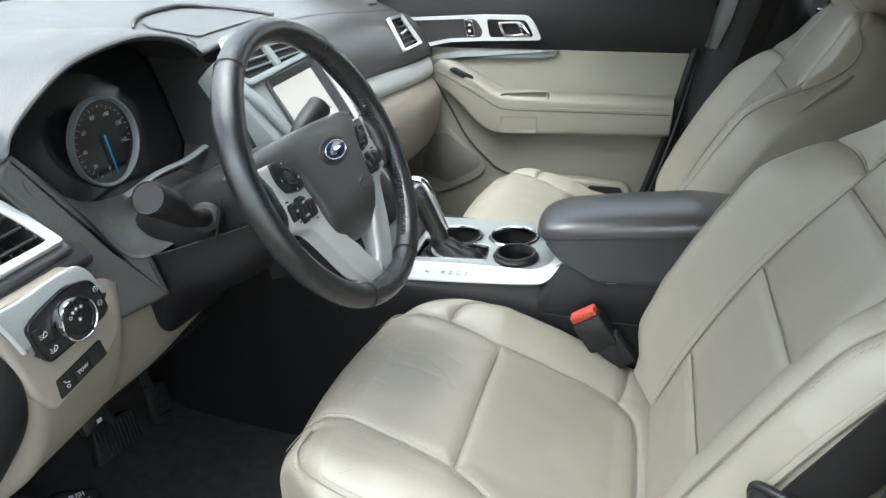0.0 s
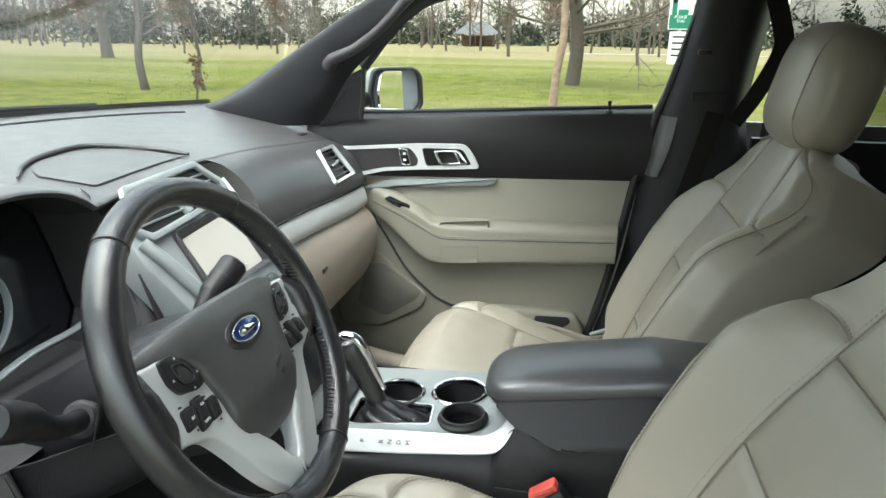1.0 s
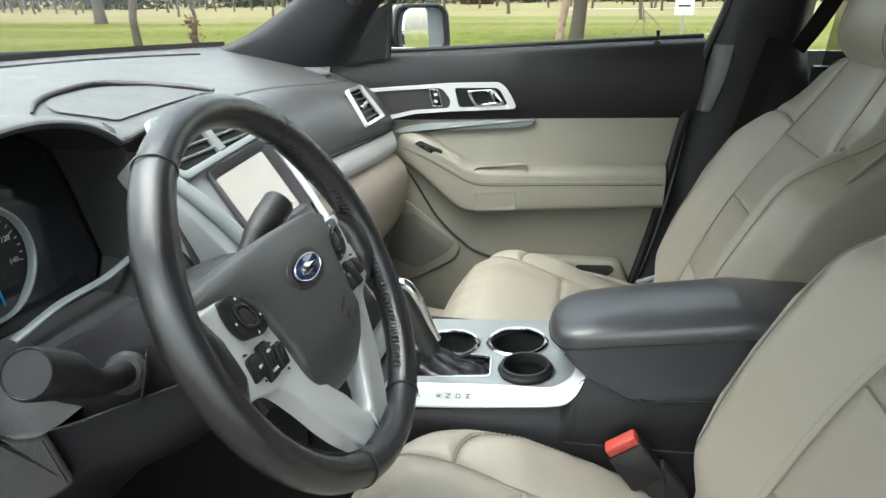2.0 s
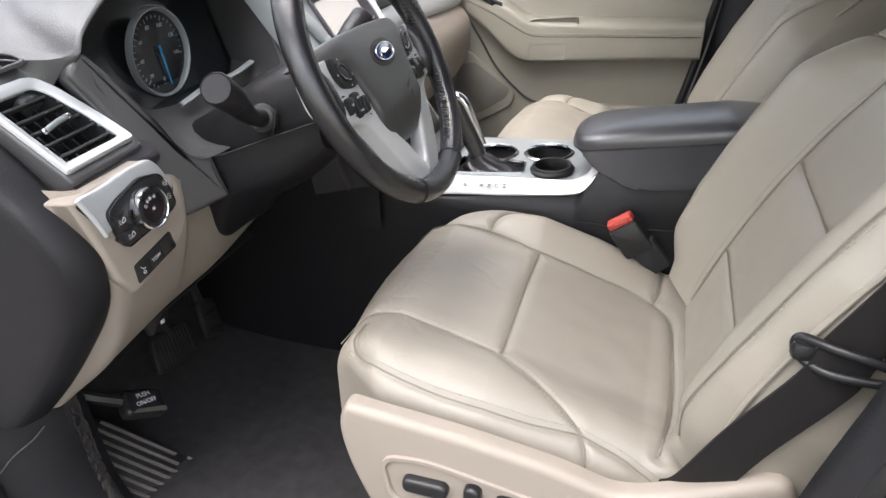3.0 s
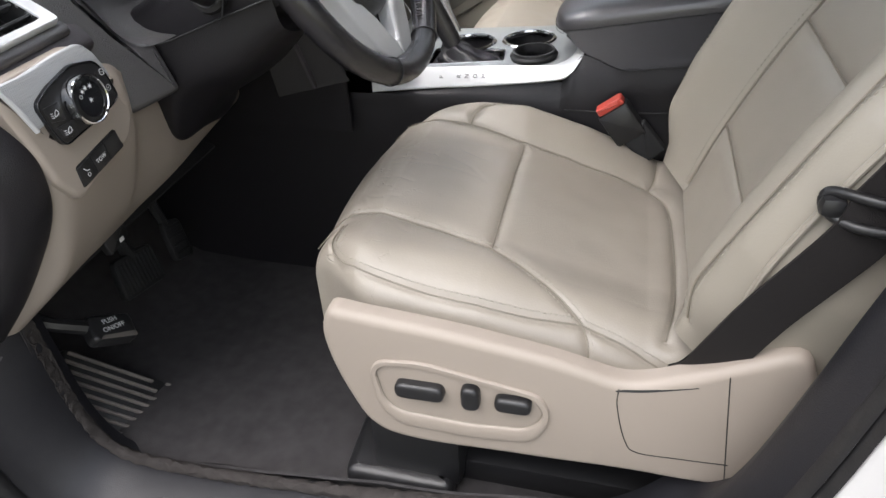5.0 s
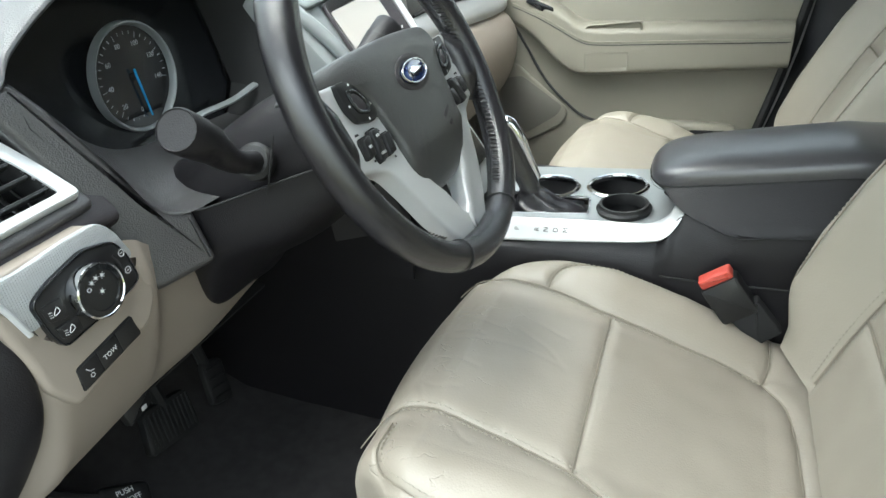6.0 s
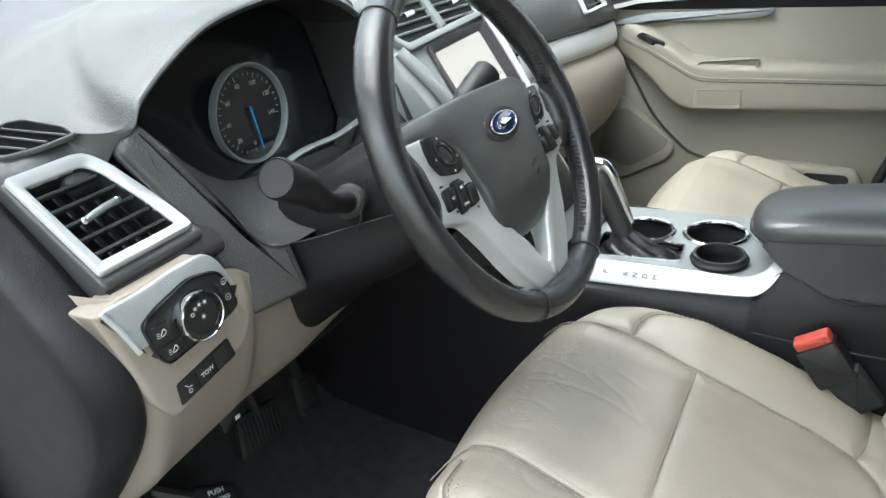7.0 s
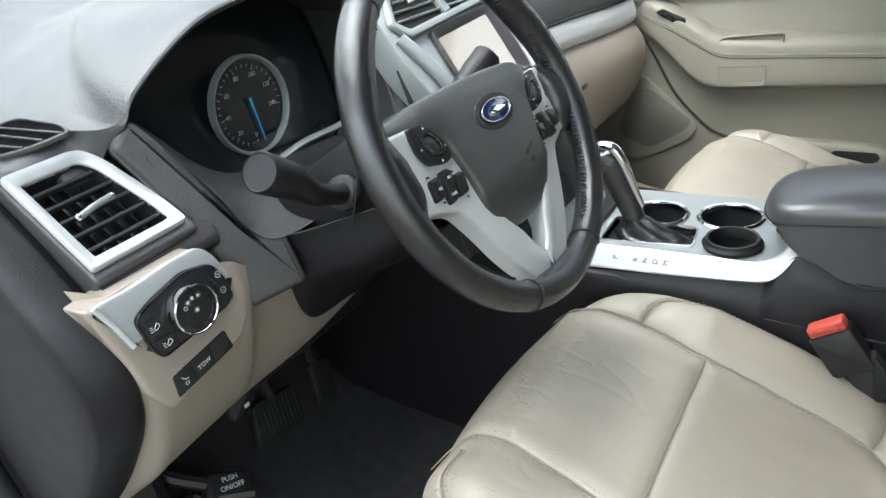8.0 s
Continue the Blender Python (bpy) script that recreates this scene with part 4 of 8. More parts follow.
def dash_edge(y):
    """Rear edge of the dash top."""
    if -0.585 <= y <= -0.175:
        return -0.62 - 0.35 * (dash_top(-0.65, y) - 1.2)
    if y < -0.585:
        return -0.712 + (0.092 - 0.35 * (dash_top(-0.65, -0.585) - 1.2)) * smooth(-0.618, -0.585, y)
    return float(np.interp(y, [-0.175, -0.14, 0.10, 0.14, 0.75], [-0.65, -0.655, -0.668, -0.66, -0.66]))


dashboard = thing("dashboard", (-0.8, 0.0, 0.95), "charcoal soft-touch dashboard with beige lower panels and silver trim", "dashboard")
ys = sorted(set(np.round(np.concatenate([np.linspace(-0.725, 0.745, 110), np.linspace(-0.6, -0.15, 110)]), 4)))
rows = []
for y in ys:
    xe = dash_edge(y)
    xf = -1.27 + 0.27 * (abs(y) / 0.74) ** 2.4
    pts = [(x, y, dash_top(x, y)) for x in np.linspace(xf, xe, 64)]
    ze = pts[-1][2]
    lip = [(xe + 0.0015, y, ze - 0.0010), (xe + 0.003, y, ze - 0.0035), (xe + 0.001, y, ze - 0.007), (xe - 0.004, y, ze - 0.010)]
    # over the driver vent the pad runs down to the vent's frame
    u, g = y + 0.689, 1 - smooth(-0.606, -0.592, y)
    v = float(np.interp(u, [-0.004, 0.0, 0.06, 0.08, 0.093, 0.106], [0.150, 0.127, 0.128, 0.122, 0.100, 0.05]))
    end_x, end_z = -0.596 - 0.796 * v + 0.0025, 1.130 + 0.605 * v + 0.0032
    down = [(xe + (end_x - xe) * f, y, ze + (end_z - ze) * f + 0.002 * math.sin(math.pi * f)) for f in (0.33, 0.66, 1.0)] + [(end_x, y, end_z - 0.012)]
    if u < 0.0:
        down = [(xe + 0.0015, y, ze - 0.0010), (xe + 0.003, y, ze - 0.004), (xe + 0.004, y, ze - 0.018), (xe + 0.004, y, ze - 0.040)]
    pts += [tuple(a * (1 - g) + b * g for a, b in zip(p, q)) for p, q in zip(lip, down)]
    rows.append(pts)
part("top_pad", sheet(rows), PAD, dashboard, "charcoal soft dashboard top pad")
# dark gap and defroster slot before the windscreen
rows = [[(-1.30 + 0.27 * (abs(y) / 0.74) ** 2.4 + dx, y, 1.335 + dz) for y in np.linspace(-0.74, 0.74, 40)] for dx, dz in ((-0.16, -0.03), (-0.08, -0.012), (0.0, -0.004), (0.034, 0.0005))]
part("windscreen_base", shell(rows, -0.01), BLACK, dashboard)
part("defroster_slot", tube([(-1.17 + 0.30 * (abs(y) / 0.74) ** 2.4, y, dash_top(-1.17 + 0.30 * (abs(y) / 0.74) ** 2.4, y) + 0.001) for y in np.linspace(-0.35, 0.60, 20)], 0.006, 8, squash=0.35), BLACK, dashboard)
part("defroster_slot", tube([(-1.17 + 0.30 * (abs(y) / 0.74) ** 2.4, y, dash_top(-1.17 + 0.30 * (abs(y) / 0.74) ** 2.4, y) + 0.001) for y in np.linspace(-0.66, -0.46, 8)], 0.006, 8, squash=0.35), BLACK, dashboard)
# tray on top of the centre with its raised dark lip
lip = [(-0.80, -0.155), (-0.848, -0.09), (-0.872, -0.02), (-0.878, 0.07), (-0.835, 0.108), (-0.75, 0.128), (-0.695, 0.125)]
part("tray_lip", tube([(x, y, dash_top(x, y) + 0.004) for x, y in lip], [0.002, 0.004, 0.005, 0.005, 0.005, 0.005, 0.003], 10, 60), DARK, dashboard)
rows = [[(x, y, dash_top(x, y) + 0.0025 - 0.0) for x in np.linspace(-0.86 + 0.05 * abs((y - 0.0) / 0.11) ** 3, -0.70, 8)] for y in np.linspace(-0.12, 0.115, 12)]
part("tray_floor", sheet(rows), PAD, dashboard)

# passenger side pad rolling down to the silver strip
secs = []
for y in np.linspace(0.125, 0.735, 9):
    a = dash_base(y)
    g = smooth(0.50, 0.70, y)
    secs.append([(-0.662, y, a - 0.001), (-0.625, y, a - 0.012), (-0.59, y, a - 0.038), (-0.567, y, a - 0.075), (-0.556, y, 1.175 - 0.02 * g), (-0.556, y, 1.150 - 0.02 * g)])
part("passenger_pad", loft(secs, 24, 40), PAD, dashboard)
secs = [[(-0.552, y, 1.168 - 0.028 * smooth(0.15, 0.72, y)), (-0.544, y, 1.150 - 0.028 * smooth(0.15, 0.72, y)), (-0.540, y, 1.130 - 0.030 * smooth(0.15, 0.72, y)), (-0.548, y, 1.117 - 0.032 * smooth(0.15, 0.72, y))] for y in np.linspace(0.135, 0.70, 8)]
part("silver_strip", loft(secs, 12, 40), SILVER, dashboard, "satin silver dashboard strip")
# black bar drawn in for the shadow along the strip's upper edge
part("strip_shadow_line", tube([(-0.552, y, 1.170 - 0.028 * smooth(0.15, 0.72, y)) for y in np.linspace(0.135, 0.70, 12)], 0.003, 8), BLACK, dashboard)
secs = [[(-0.553, y, 1.118 - 0.032 * smooth(0.15, 0.72, y)), (-0.530, y, 1.085 - 0.02 * smooth(0.3, 0.7, y)), (-0.515, y, 1.03), (-0.522, y, 0.96), (-0.56, y, 0.885), (-0.63, y, 0.835), (-0.72, y, 0.82)] for y in np.linspace(0.15, 0.70, 8)]
part("glovebox_panel", loft(secs, 28, 30), BEIGE, dashboard, "rounded beige glovebox panel")
part("glovebox_latch", rbox((-0.517, 0.315, 1.035), (0.006, 0.03, 0.010), 0.002), SMOOTHDARK, dashboard)
part("glovebox_side", shell([[(x, 0.15, z) for x in np.linspace(-0.9, -0.54, 6)] for z in np.linspace(0.82, 1.12, 6)], 0.01), DARK, dashboard)


def vent(parent, m, outer, inner, slats, label, v0, v1, u_of, handle, bars=0):
    """An air vent: frame, dark box, slats, a slider, and upright vanes behind."""
    box = part("vent_frame", bezel(outer, inner, m, 0.010, 0.003, 96, sink=0.004), SILVER, parent, label)
    back = [(p[0], p[1]) for p in inner]
    part("vent_box", slab(back, m @ pose(0, 0, -0.035), 0.004), BLACK, box)
    n = 96
    i = even(inner, n, True)
    part("vent_wall", sheet([[m @ Vector((p[0], p[1], h)) for p in i] for h in (-0.034, 0.003)], closed_u=True), BLACK, box)
    for k in range(slats):
        v = v0 + (v1 - v0) * (k + 0.5) / slats
        a, b = u_of(v)
        rowsl = [[m @ Vector((u, v + dv, dw)) for dv, dw in ((-0.0016, 0.001), (0.0, 0.0025), (0.0016, 0.001), (0.0030, -0.008), (0.0015, -0.0095), (-0.0002, -0.008))] for u in np.linspace(a, b, 6)]
        part("slat", sheet(rowsl, closed_u=True), SLATGREY, box)
    for k in range(bars):
        a, b = u_of((v0 + v1) / 2)
        u = a + (b - a) * (k + 0.5) / bars
        part("vane", slab([(u - 0.0012, v0), (u + 0.0012, v0), (u + 0.0012, v1), (u - 0.0012, v1)], m @ pose(0, 0, -0.030), 0.014), SMOOTHDARK, box)
    if handle:
        hu, hv = handle
        part("slider", tube([m @ Vector((hu - 0.020, hv - 0.003, 0.005)), m @ Vector((hu, hv, 0.007)), m @ Vector((hu + 0.020, hv + 0.003, 0.005))], 0.0036, 10), GREYSILVER, box)
        for g in (-1, 1):
            part("slider_end", blob(m @ Vector((hu + g * 0.021, hv + g * 0.003, 0.005)), (0.007, 0.007, 0.008)), CHROME, box)
    return box


# driver side air vent
m_vent = frame_at((-0.596, -0.689, 1.130), (-0.02, 1, 0.02), (-0.10, 0.0, 0.076))
v_out = rounded([(0, 0, 0.004), (0.111, 0.0, 0.006), (0.106, 0.045, 0.03), (0.093, 0.105, 0.03), (0.080, 0.128, 0.014), (0.0, 0.128, 0.004)], 0.004, 6)
v_in = rounded([(0.012, 0.013, 0.002), (0.098, 0.012, 0.004), (0.094, 0.045, 0.03), (0.081, 0.100, 0.025), (0.072, 0.114, 0.012), (0.011, 0.114, 0.002)], 0.004, 6)
vent(dashboard, m_vent, v_out, v_in, 5, "silver-framed driver air vent with chrome slider", 0.014, 0.110, lambda v: (0.012, float(np.interp(v, [0.012, 0.066, 0.09, 0.11], [0.097, 0.090, 0.083, 0.073]))), (0.050, 0.060), 5)
# dark surround beneath and beside the vent
face = [(-0.004, -0.012), (-0.004, 0.130), (0.03, 0.134), (0.078, 0.134), (0.094, 0.115), (0.108, 0.070), (0.116, 0.025), (0.118, -0.012)]
hole = [(0.052 + (u - 0.052) * 0.97, 0.064 + (v - 0.064) * 0.97) for u, v in v_out]
part("vent_face", bezel(rounded(face, 0.006, 4), hole, m_vent @ pose(0, 0, -0.050), 0.0525, 0.004, 160), PAD, dashboard, "charcoal soft panel round the driver air vent")
part("vent_shoulder", slab(rounded([(0.05, 0.10), (0.05, 0.140), (0.10, 0.140), (0.128, 0.10)], 0.012, 4), m_vent @ pose(0, 0, -0.040), 0.0375, 0.010, 5), PAD, dashboard)
part("vent_chin", loft([[(-0.606, y, 1.1335), (-0.592, y, 1.121), (-0.582, y, 1.105), (-0.60, y, 1.085)] for y in (-0.690, -0.63, -0.555)], 16, 10), DARK, dashboard)
# dash end: the side that faces the door
end = [(-0.705, 1.196), (-0.650, 1.150), (-0.618, 1.118), (-0.600, 1.100), (-0.584, 1.078), (-0.571, 1.050), (-0.567, 1.020), (-0.573, 0.985), (-0.592, 0.948), (-0.620, 0.908), (-0.655, 0.862), (-0.692, 0.818), (-0.742, 0.764)]
part("dash_end", loft([[(x + 0.006 - dx, y, z) for x, z in end] for y, dx in ((-0.690, 0.016), (-0.701, 0.004), (-0.706, 0.0), (-0.716, 0.001), (-0.730, 0.006), (-0.742, 0.014), (-0.748, 0.026), (-0.751, 0.060), (-0.752, 0.20))], 44, 34), CONSOLE, dashboard, "charcoal plastic dashboard end cap")
# speaker grille in the top corner
m_gr = frame_at((-0.745, -0.645, dash_top(-0.745, -0.645) + 0.0055), (0.0, 1, 0.27), (-1, 0, 0.17))
g_out = rounded([(-0.022, 0.032), (-0.0315, -0.022), (-0.004, -0.043), (0.030, -0.058), (0.035, -0.036), (0.026, 0.016), (0.014, 0.029)], 0.007, 4)
g_in = rounded([(-0.0188, 0.0285), (-0.0275, -0.0205), (-0.002, -0.0395), (0.0272, -0.0525), (0.0312, -0.0345), (0.0226, 0.0145), (0.0122, 0.0255)], 0.005, 4)
grille = part("corner_grille", bezel(g_out, g_in, m_gr @ pose(0, 0, -0.004), 0.005, 0.0015), PAD, dashboard, "angular corner grille with slats")
part("grille_hole", slab(g_in, m_gr @ pose(0, 0, -0.006), 0.0055), DEEPBLACK, grille)
for p, q in (((0.001, 0.0265), (0.0235, -0.051)), ((-0.0115, 0.0275), (0.007, -0.043)), ((-0.0225, 0.008), (-0.0100, -0.034))):
    part("slat", tube([m_gr @ Vector((*p, 0.0005)), m_gr @ Vector((*q, 0.0005))], 0.0014, 8, 6), PAD, grille)

# dark band between the vent and the instruments
m_band = frame_at((-0.58, -0.54, 1.09), (0.087, 0.102, -0.159), (-0.077, -0.031, 0.222))
band = [(-0.640, -0.580, 1.243), (-0.622, -0.562, 1.210), (-0.611, -0.551, 1.188), (-0.598, -0.539, 1.158), (-0.584, -0.529, 1.126), (-0.574, -0.519, 1.102), (-0.566, -0.509, 1.091), (-0.557, -0.494, 1.086), (-0.553, -0.486, 1.083), (-0.556, -0.480, 1.05),
        (-0.563, -0.472, 1.016), (-0.563, -0.554, 1.018), (-0.571, -0.559, 1.043), (-0.583, -0.563, 1.068), (-0.5935, -0.567, 1.101), (-0.602, -0.572, 1.123), (-0.613, -0.581, 1.147), (-0.624, -0.590, 1.173), (-0.6345, -0.599, 1.198), (-0.645, -0.607, 1.220)]
band = [tuple((m_band.inverted() @ Vector(p)).xy) for p in band]
part("side_band", slab(rounded(band, 0.010, 4), m_band @ pose(0, 0, -0.034), 0.0345, 0.009, 6), PAD, dashboard, "charcoal soft band beside the instruments")
# smooth hollow under the instruments
cowl = [
    [(-0.690, -0.552, 1.232), (-0.660, -0.558, 1.222), (-0.638, -0.562, 1.214), (-0.622, -0.561, 1.205)],
    [(-0.690, -0.518, 1.192), (-0.652, -0.533, 1.178), (-0.622, -0.543, 1.170), (-0.605, -0.545, 1.168)],
    [(-0.690, -0.497, 1.166), (-0.645, -0.515, 1.150), (-0.608, -0.527, 1.140), (-0.590, -0.533, 1.138)],
    [(-0.690, -0.470, 1.140), (-0.640, -0.492, 1.120), (-0.598, -0.512, 1.106), (-0.578, -0.523, 1.108)],
    [(-0.690, -0.440, 1.122), (-0.635, -0.465, 1.101), (-0.592, -0.490, 1.087), (-0.566, -0.508, 1.087)],
    [(-0.690, -0.405, 1.113), (-0.632, -0.425, 1.095), (-0.590, -0.450, 1.081), (-0.556, -0.484, 1.081)],
    [(-0.690, -0.350, 1.108), (-0.63, -0.36, 1.092), (-0.59, -0.38, 1.079), (-0.56, -0.41, 1.075)],
    [(-0.690, -0.200, 1.10), (-0.65, -0.20, 1.095), (-0.61, -0.20, 1.08), (-0.58, -0.20, 1.06)],
]
part("lower_cowl", loft(cowl, 26, 44), PAD, dashboard, "smooth charcoal cowl under the instruments")
part("cluster_trim", sheet([[(-0.662, y, z + 0.003), (-0.655, y, z + 0.002), (-0.653, y, z), (-0.655, y, z - 0.003), (-0.662, y, z - 0.004)] for y, z in even(spl([(-0.402, 1.119), (-0.380, 1.122), (-0.327, 1.129), (-0.256, 1.128), (-0.20, 1.135)], 60), 24)]), GREYSILVER, dashboard)

# instrument cluster
lipc = [(y, hood_lip(y)) for y in np.linspace(-0.578, -0.180, 26)]
lip_loop = lipc + [(-0.178, 1.22), (-0.185, 1.13), (-0.24, 1.075), (-0.40, 1.062), (-0.49, 1.068), (-0.548, 1.12), (-0.582, 1.20)]
lip_in = [(-0.375 + (y + 0.375) * 0.93, 1.205 + (z - 1.205) * 0.92) for y, z in lip_loop]
cluster = thing("instrument_cluster", (-0.70, -0.37, 1.10), "dark instrument cluster with silver-ringed speedometer and blue needle", "instrument cluster")
slope = lambda z: -0.35 * (z - 1.2)
rows = [[(-0.626 + slope(z), y, z - 0.002) for y, z in lip_loop], [(-0.668 + slope(z), y, z) for y, z in [(0.5 * (a + c), 0.5 * (b + d) - 0.006) for (a, b), (c, d) in zip(lip_loop, lip_in)]], [(-0.722 + slope(z), y, z) for y, z in lip_in]]
part("recess", sheet(rows, closed_u=True), BLACK, cluster)
part("hood_liner", sheet([[(-0.640 + slope(z), y, z - 0.007) for y, z in lip_loop], [(-0.78 + slope(z), y, z - 0.018) for y, z in lip_loop]], closed_u=True), BLACK, cluster)
part("backing", slab([(-0.17, -0.12), (0.19, -0.12), (0.19, 0.10), (-0.14, 0.10), (-0.17, 0.05)], frame_at((-0.755, -0.371, 1.195), (0, 1, 0), (-0.35, 0, 1)), 0.006), BLACK, cluster)
m_cl = frame_at((-0.7225, -0.371, 1.185), (0, 1, 0), (-0.35, 0, 1))
part("face", slab([(y + 0.371, (z - 1.185) * 1.06) for y, z in lip_in], m_cl @ pose(0, 0, -0.004), 0.004), GLOSS, cluster)
m_dial = frame_at((-0.700, -0.366, 1.186), (0, 1, 0), (-0.04, 0, 1))
ring = part("dial_ring", lathe([(0.0650, -0.012), (0.0650, -0.003), (0.0638, 0.000), (0.0622, -0.0005), (0.0600, -0.004), (0.0590, -0.010)], m_dial, 64), GREYSILVER, cluster, "brushed silver ring round the dial")
part("dial", turned([(0.0002, -0.010), (0.059, -0.010), (0.059, -0.0085), (0.0002, -0.0085)], m_dial, 48), GLOSS, cluster)
for k in range(29):
    a = radians(-92 - 280 * k / 28 + 0)
    r0 = 0.046 if k % 4 == 0 else 0.049
    p, q = Vector((r0 * math.cos(a), r0 * math.sin(a), -0.0080)), Vector((0.053 * math.cos(a), 0.053 * math.sin(a), -0.0080))
    part("tick", tube([m_dial @ p, m_dial @ q], 0.0005, 4, 2), DIMPRINT, cluster)
for k, word in enumerate(("0", "20", "40", "60", "80", "100", "120", "140")):
    a = radians(-92 - 280 * k / 7)
    lettering("dial_number", word, 0.0085, m_dial @ pose(0.0395 * math.cos(a), 0.0395 * math.sin(a), -0.0080), DIMPRINT, cluster)
part("needle", slab([(-0.0016, 0.010), (0.0016, 0.010), (0.0008, -0.050), (-0.0008, -0.050)], m_dial @ pose(0, 0, -0.004, 0, 0, 9), 0.0015), NEEDLE, cluster, "bright blue needle")
part("needle_hub", turned([(0.0002, -0.0085), (0.005, -0.0085), (0.004, -0.005), (0.0002, -0.0045)], m_dial, 24), BLACK, cluster)

part("hood_cheek", loft([[(-0.664, -0.180, 1.300), (-0.64, -0.182, 1.22), (-0.61, -0.190, 1.14), (-0.585, -0.22, 1.08)], [(-0.70, -0.150, 1.300), (-0.64, -0.160, 1.22), (-0.60, -0.165, 1.14), (-0.57, -0.17, 1.07)], [(-0.74, -0.11, 1.295), (-0.68, -0.11, 1.22), (-0.64, -0.11, 1.14), (-0.62, -0.11, 1.07)]], 16, 14), PAD, dashboard)
part("stack_bridge", rbox((-0.752, -0.134, 1.246), (0.17, 0.080, 0.085), 0.012), BLACK, dashboard)
part("inner_block", rbox((-0.86, -0.345, 1.115), (0.20, 0.59, 0.17), 0.01), BLACK, dashboard)
# headlamp switch panel, beige lower dash and knee panel
part("lower_panel", loft([
    [(-0.612, -0.712, 1.122), (-0.572, -0.706, 1.062), (-0.571, -0.703, 0.995), (-0.622, -0.703, 0.902), (-0.737, -0.703, 0.766)],
    [(-0.570, -0.692, 1.115), (-0.559, -0.690, 1.065), (-0.563, -0.688, 0.985), (-0.612, -0.688, 0.877), (-0.727, -0.690, 0.766)],
    [(-0.572, -0.660, 1.09), (-0.560, -0.660, 1.045), (-0.562, -0.660, 0.980), (-0.612, -0.660, 0.878), (-0.722, -0.660, 0.772)],
    [(-0.572, -0.590, 1.09), (-0.562, -0.590, 1.045), (-0.566, -0.590, 0.980), (-0.612, -0.590, 0.885), (-0.714, -0.590, 0.786)],
    [(-0.566, -0.563, 1.085), (-0.556, -0.563, 1.04), (-0.570, -0.560, 0.975), (-0.612, -0.560, 0.888), (-0.710, -0.560, 0.792)],
    [(-0.575, -0.530, 1.06), (-0.575, -0.530, 1.02), (-0.585, -0.530, 0.965), (-0.620, -0.530, 0.885), (-0.705, -0.530, 0.798)],
    [(-0.605, -0.430, 1.0), (-0.600, -0.430, 0.965), (-0.606, -0.430, 0.920), (-0.632, -0.430, 0.868), (-0.695, -0.430, 0.815)],
    [(-0.64, -0.300, 0.96), (-0.635, -0.300, 0.935), (-0.635, -0.300, 0.905), (-0.645, -0.300, 0.872), (-0.690, -0.300, 0.835)],
    [(-0.66, -0.170, 0.96), (-0.655, -0.170, 0.935), (-0.655, -0.170, 0.905), (-0.660, -0.170, 0.875), (-0.690, -0.170, 0.845)],
], 36, 60), BEIGE, dashboard, "beige plastic knee panel under the dashboard")
part("panel_return", shell([[(x, y, z) for y in np.linspace(-0.70, -0.17, 12)] for x, z in ((-0.735, 0.768), (-0.80, 0.80), (-0.95, 0.90))], 0.006), BLACK, dashboard)
m_hl = frame_at((-0.5585, -0.63, 1.068), (0.0, 1, 0.0), (-0.12, 0, 1))
silver = [(-0.084, 0.050), (-0.052, 0.049), (-0.003, 0.053), (0.033, 0.053, 0.012), (0.046, 0.038), (0.057, 0.009), (0.044, 0.0), (0.0, 0.006), (-0.064, -0.003)]
part("switch_plate", slab(rounded(silver, 0.006, 4), m_hl @ pose(0, 0, -0.004), 0.006, 0.002), SILVERDOT, dashboard, "dimpled silver plate round the headlamp switch")
part("plate_edge", tube([m_hl @ Vector((-0.085, 0.049, 0.001)), m_hl @ Vector((-0.075, 0.024, 0.002)), m_hl @ Vector((-0.066, -0.003, 0.002))], 0.0028, 8), SILVER, dashboard)
surround = [(-0.092, 0.048, 0.003), (-0.076, 0.051, 0.003), (-0.056, -0.001), (-0.044, -0.018), (0.0, -0.012), (0.046, -0.008), (0.057, 0.009, 0.003), (0.072, -0.010, 0.012), (0.069, -0.044, 0.010), (0.050, -0.066, 0.010), (0.0, -0.078), (-0.052, -0.090, 0.010), (-0.070, -0.060), (-0.076, -0.02)]
under = [(-0.092, 0.048, 0.003), (-0.06, 0.051), (0.03, 0.052), (0.057, 0.010), (0.068, -0.012), (0.066, -0.042), (0.046, -0.064), (0.0, -0.076), (-0.050, -0.088), (-0.068, -0.06), (-0.076, -0.02)]
part("switch_base", slab(rounded(under, 0.006, 4), m_hl @ pose(0, 0, -0.040), 0.0352, 0.003, 3), BEIGE, dashboard)
part("switch_surround", slab(rounded(surround, 0.008, 5), m_hl @ pose(0, 0, -0.030), 0.029, 0.007, 5), BEIGE, dashboard, "raised beige surround of the light switches")
hs = thing("headlamp_switch", (-0.556, -0.63, 1.03), "black headlamp switch panel with chrome-ringed rotary knob", "headlamp switch")
hl_out = [(-0.057, 0.020), (-0.036, 0.029), (0.004, 0.038), (0.036, 0.031), (0.045, 0.014), (0.049, -0.013), (0.038, -0.018), (0.004, -0.023), (-0.028, -0.026), (-0.045, -0.028), (-0.052, -0.012)]
plate = part("panel", slab(rounded(hl_out, 0.008, 4), m_hl @ pose(0, 0, 0.001), 0.006, 0.002), SMOOTHDARK, hs)
part("panel_rim", bezel(rounded([(u * 1.03, v * 1.05) for u, v in hl_out], 0.008, 4), rounded(hl_out, 0.008, 4), m_hl @ pose(0, 0, 0.001), 0.0062, 0.0008), GLOSS, hs)
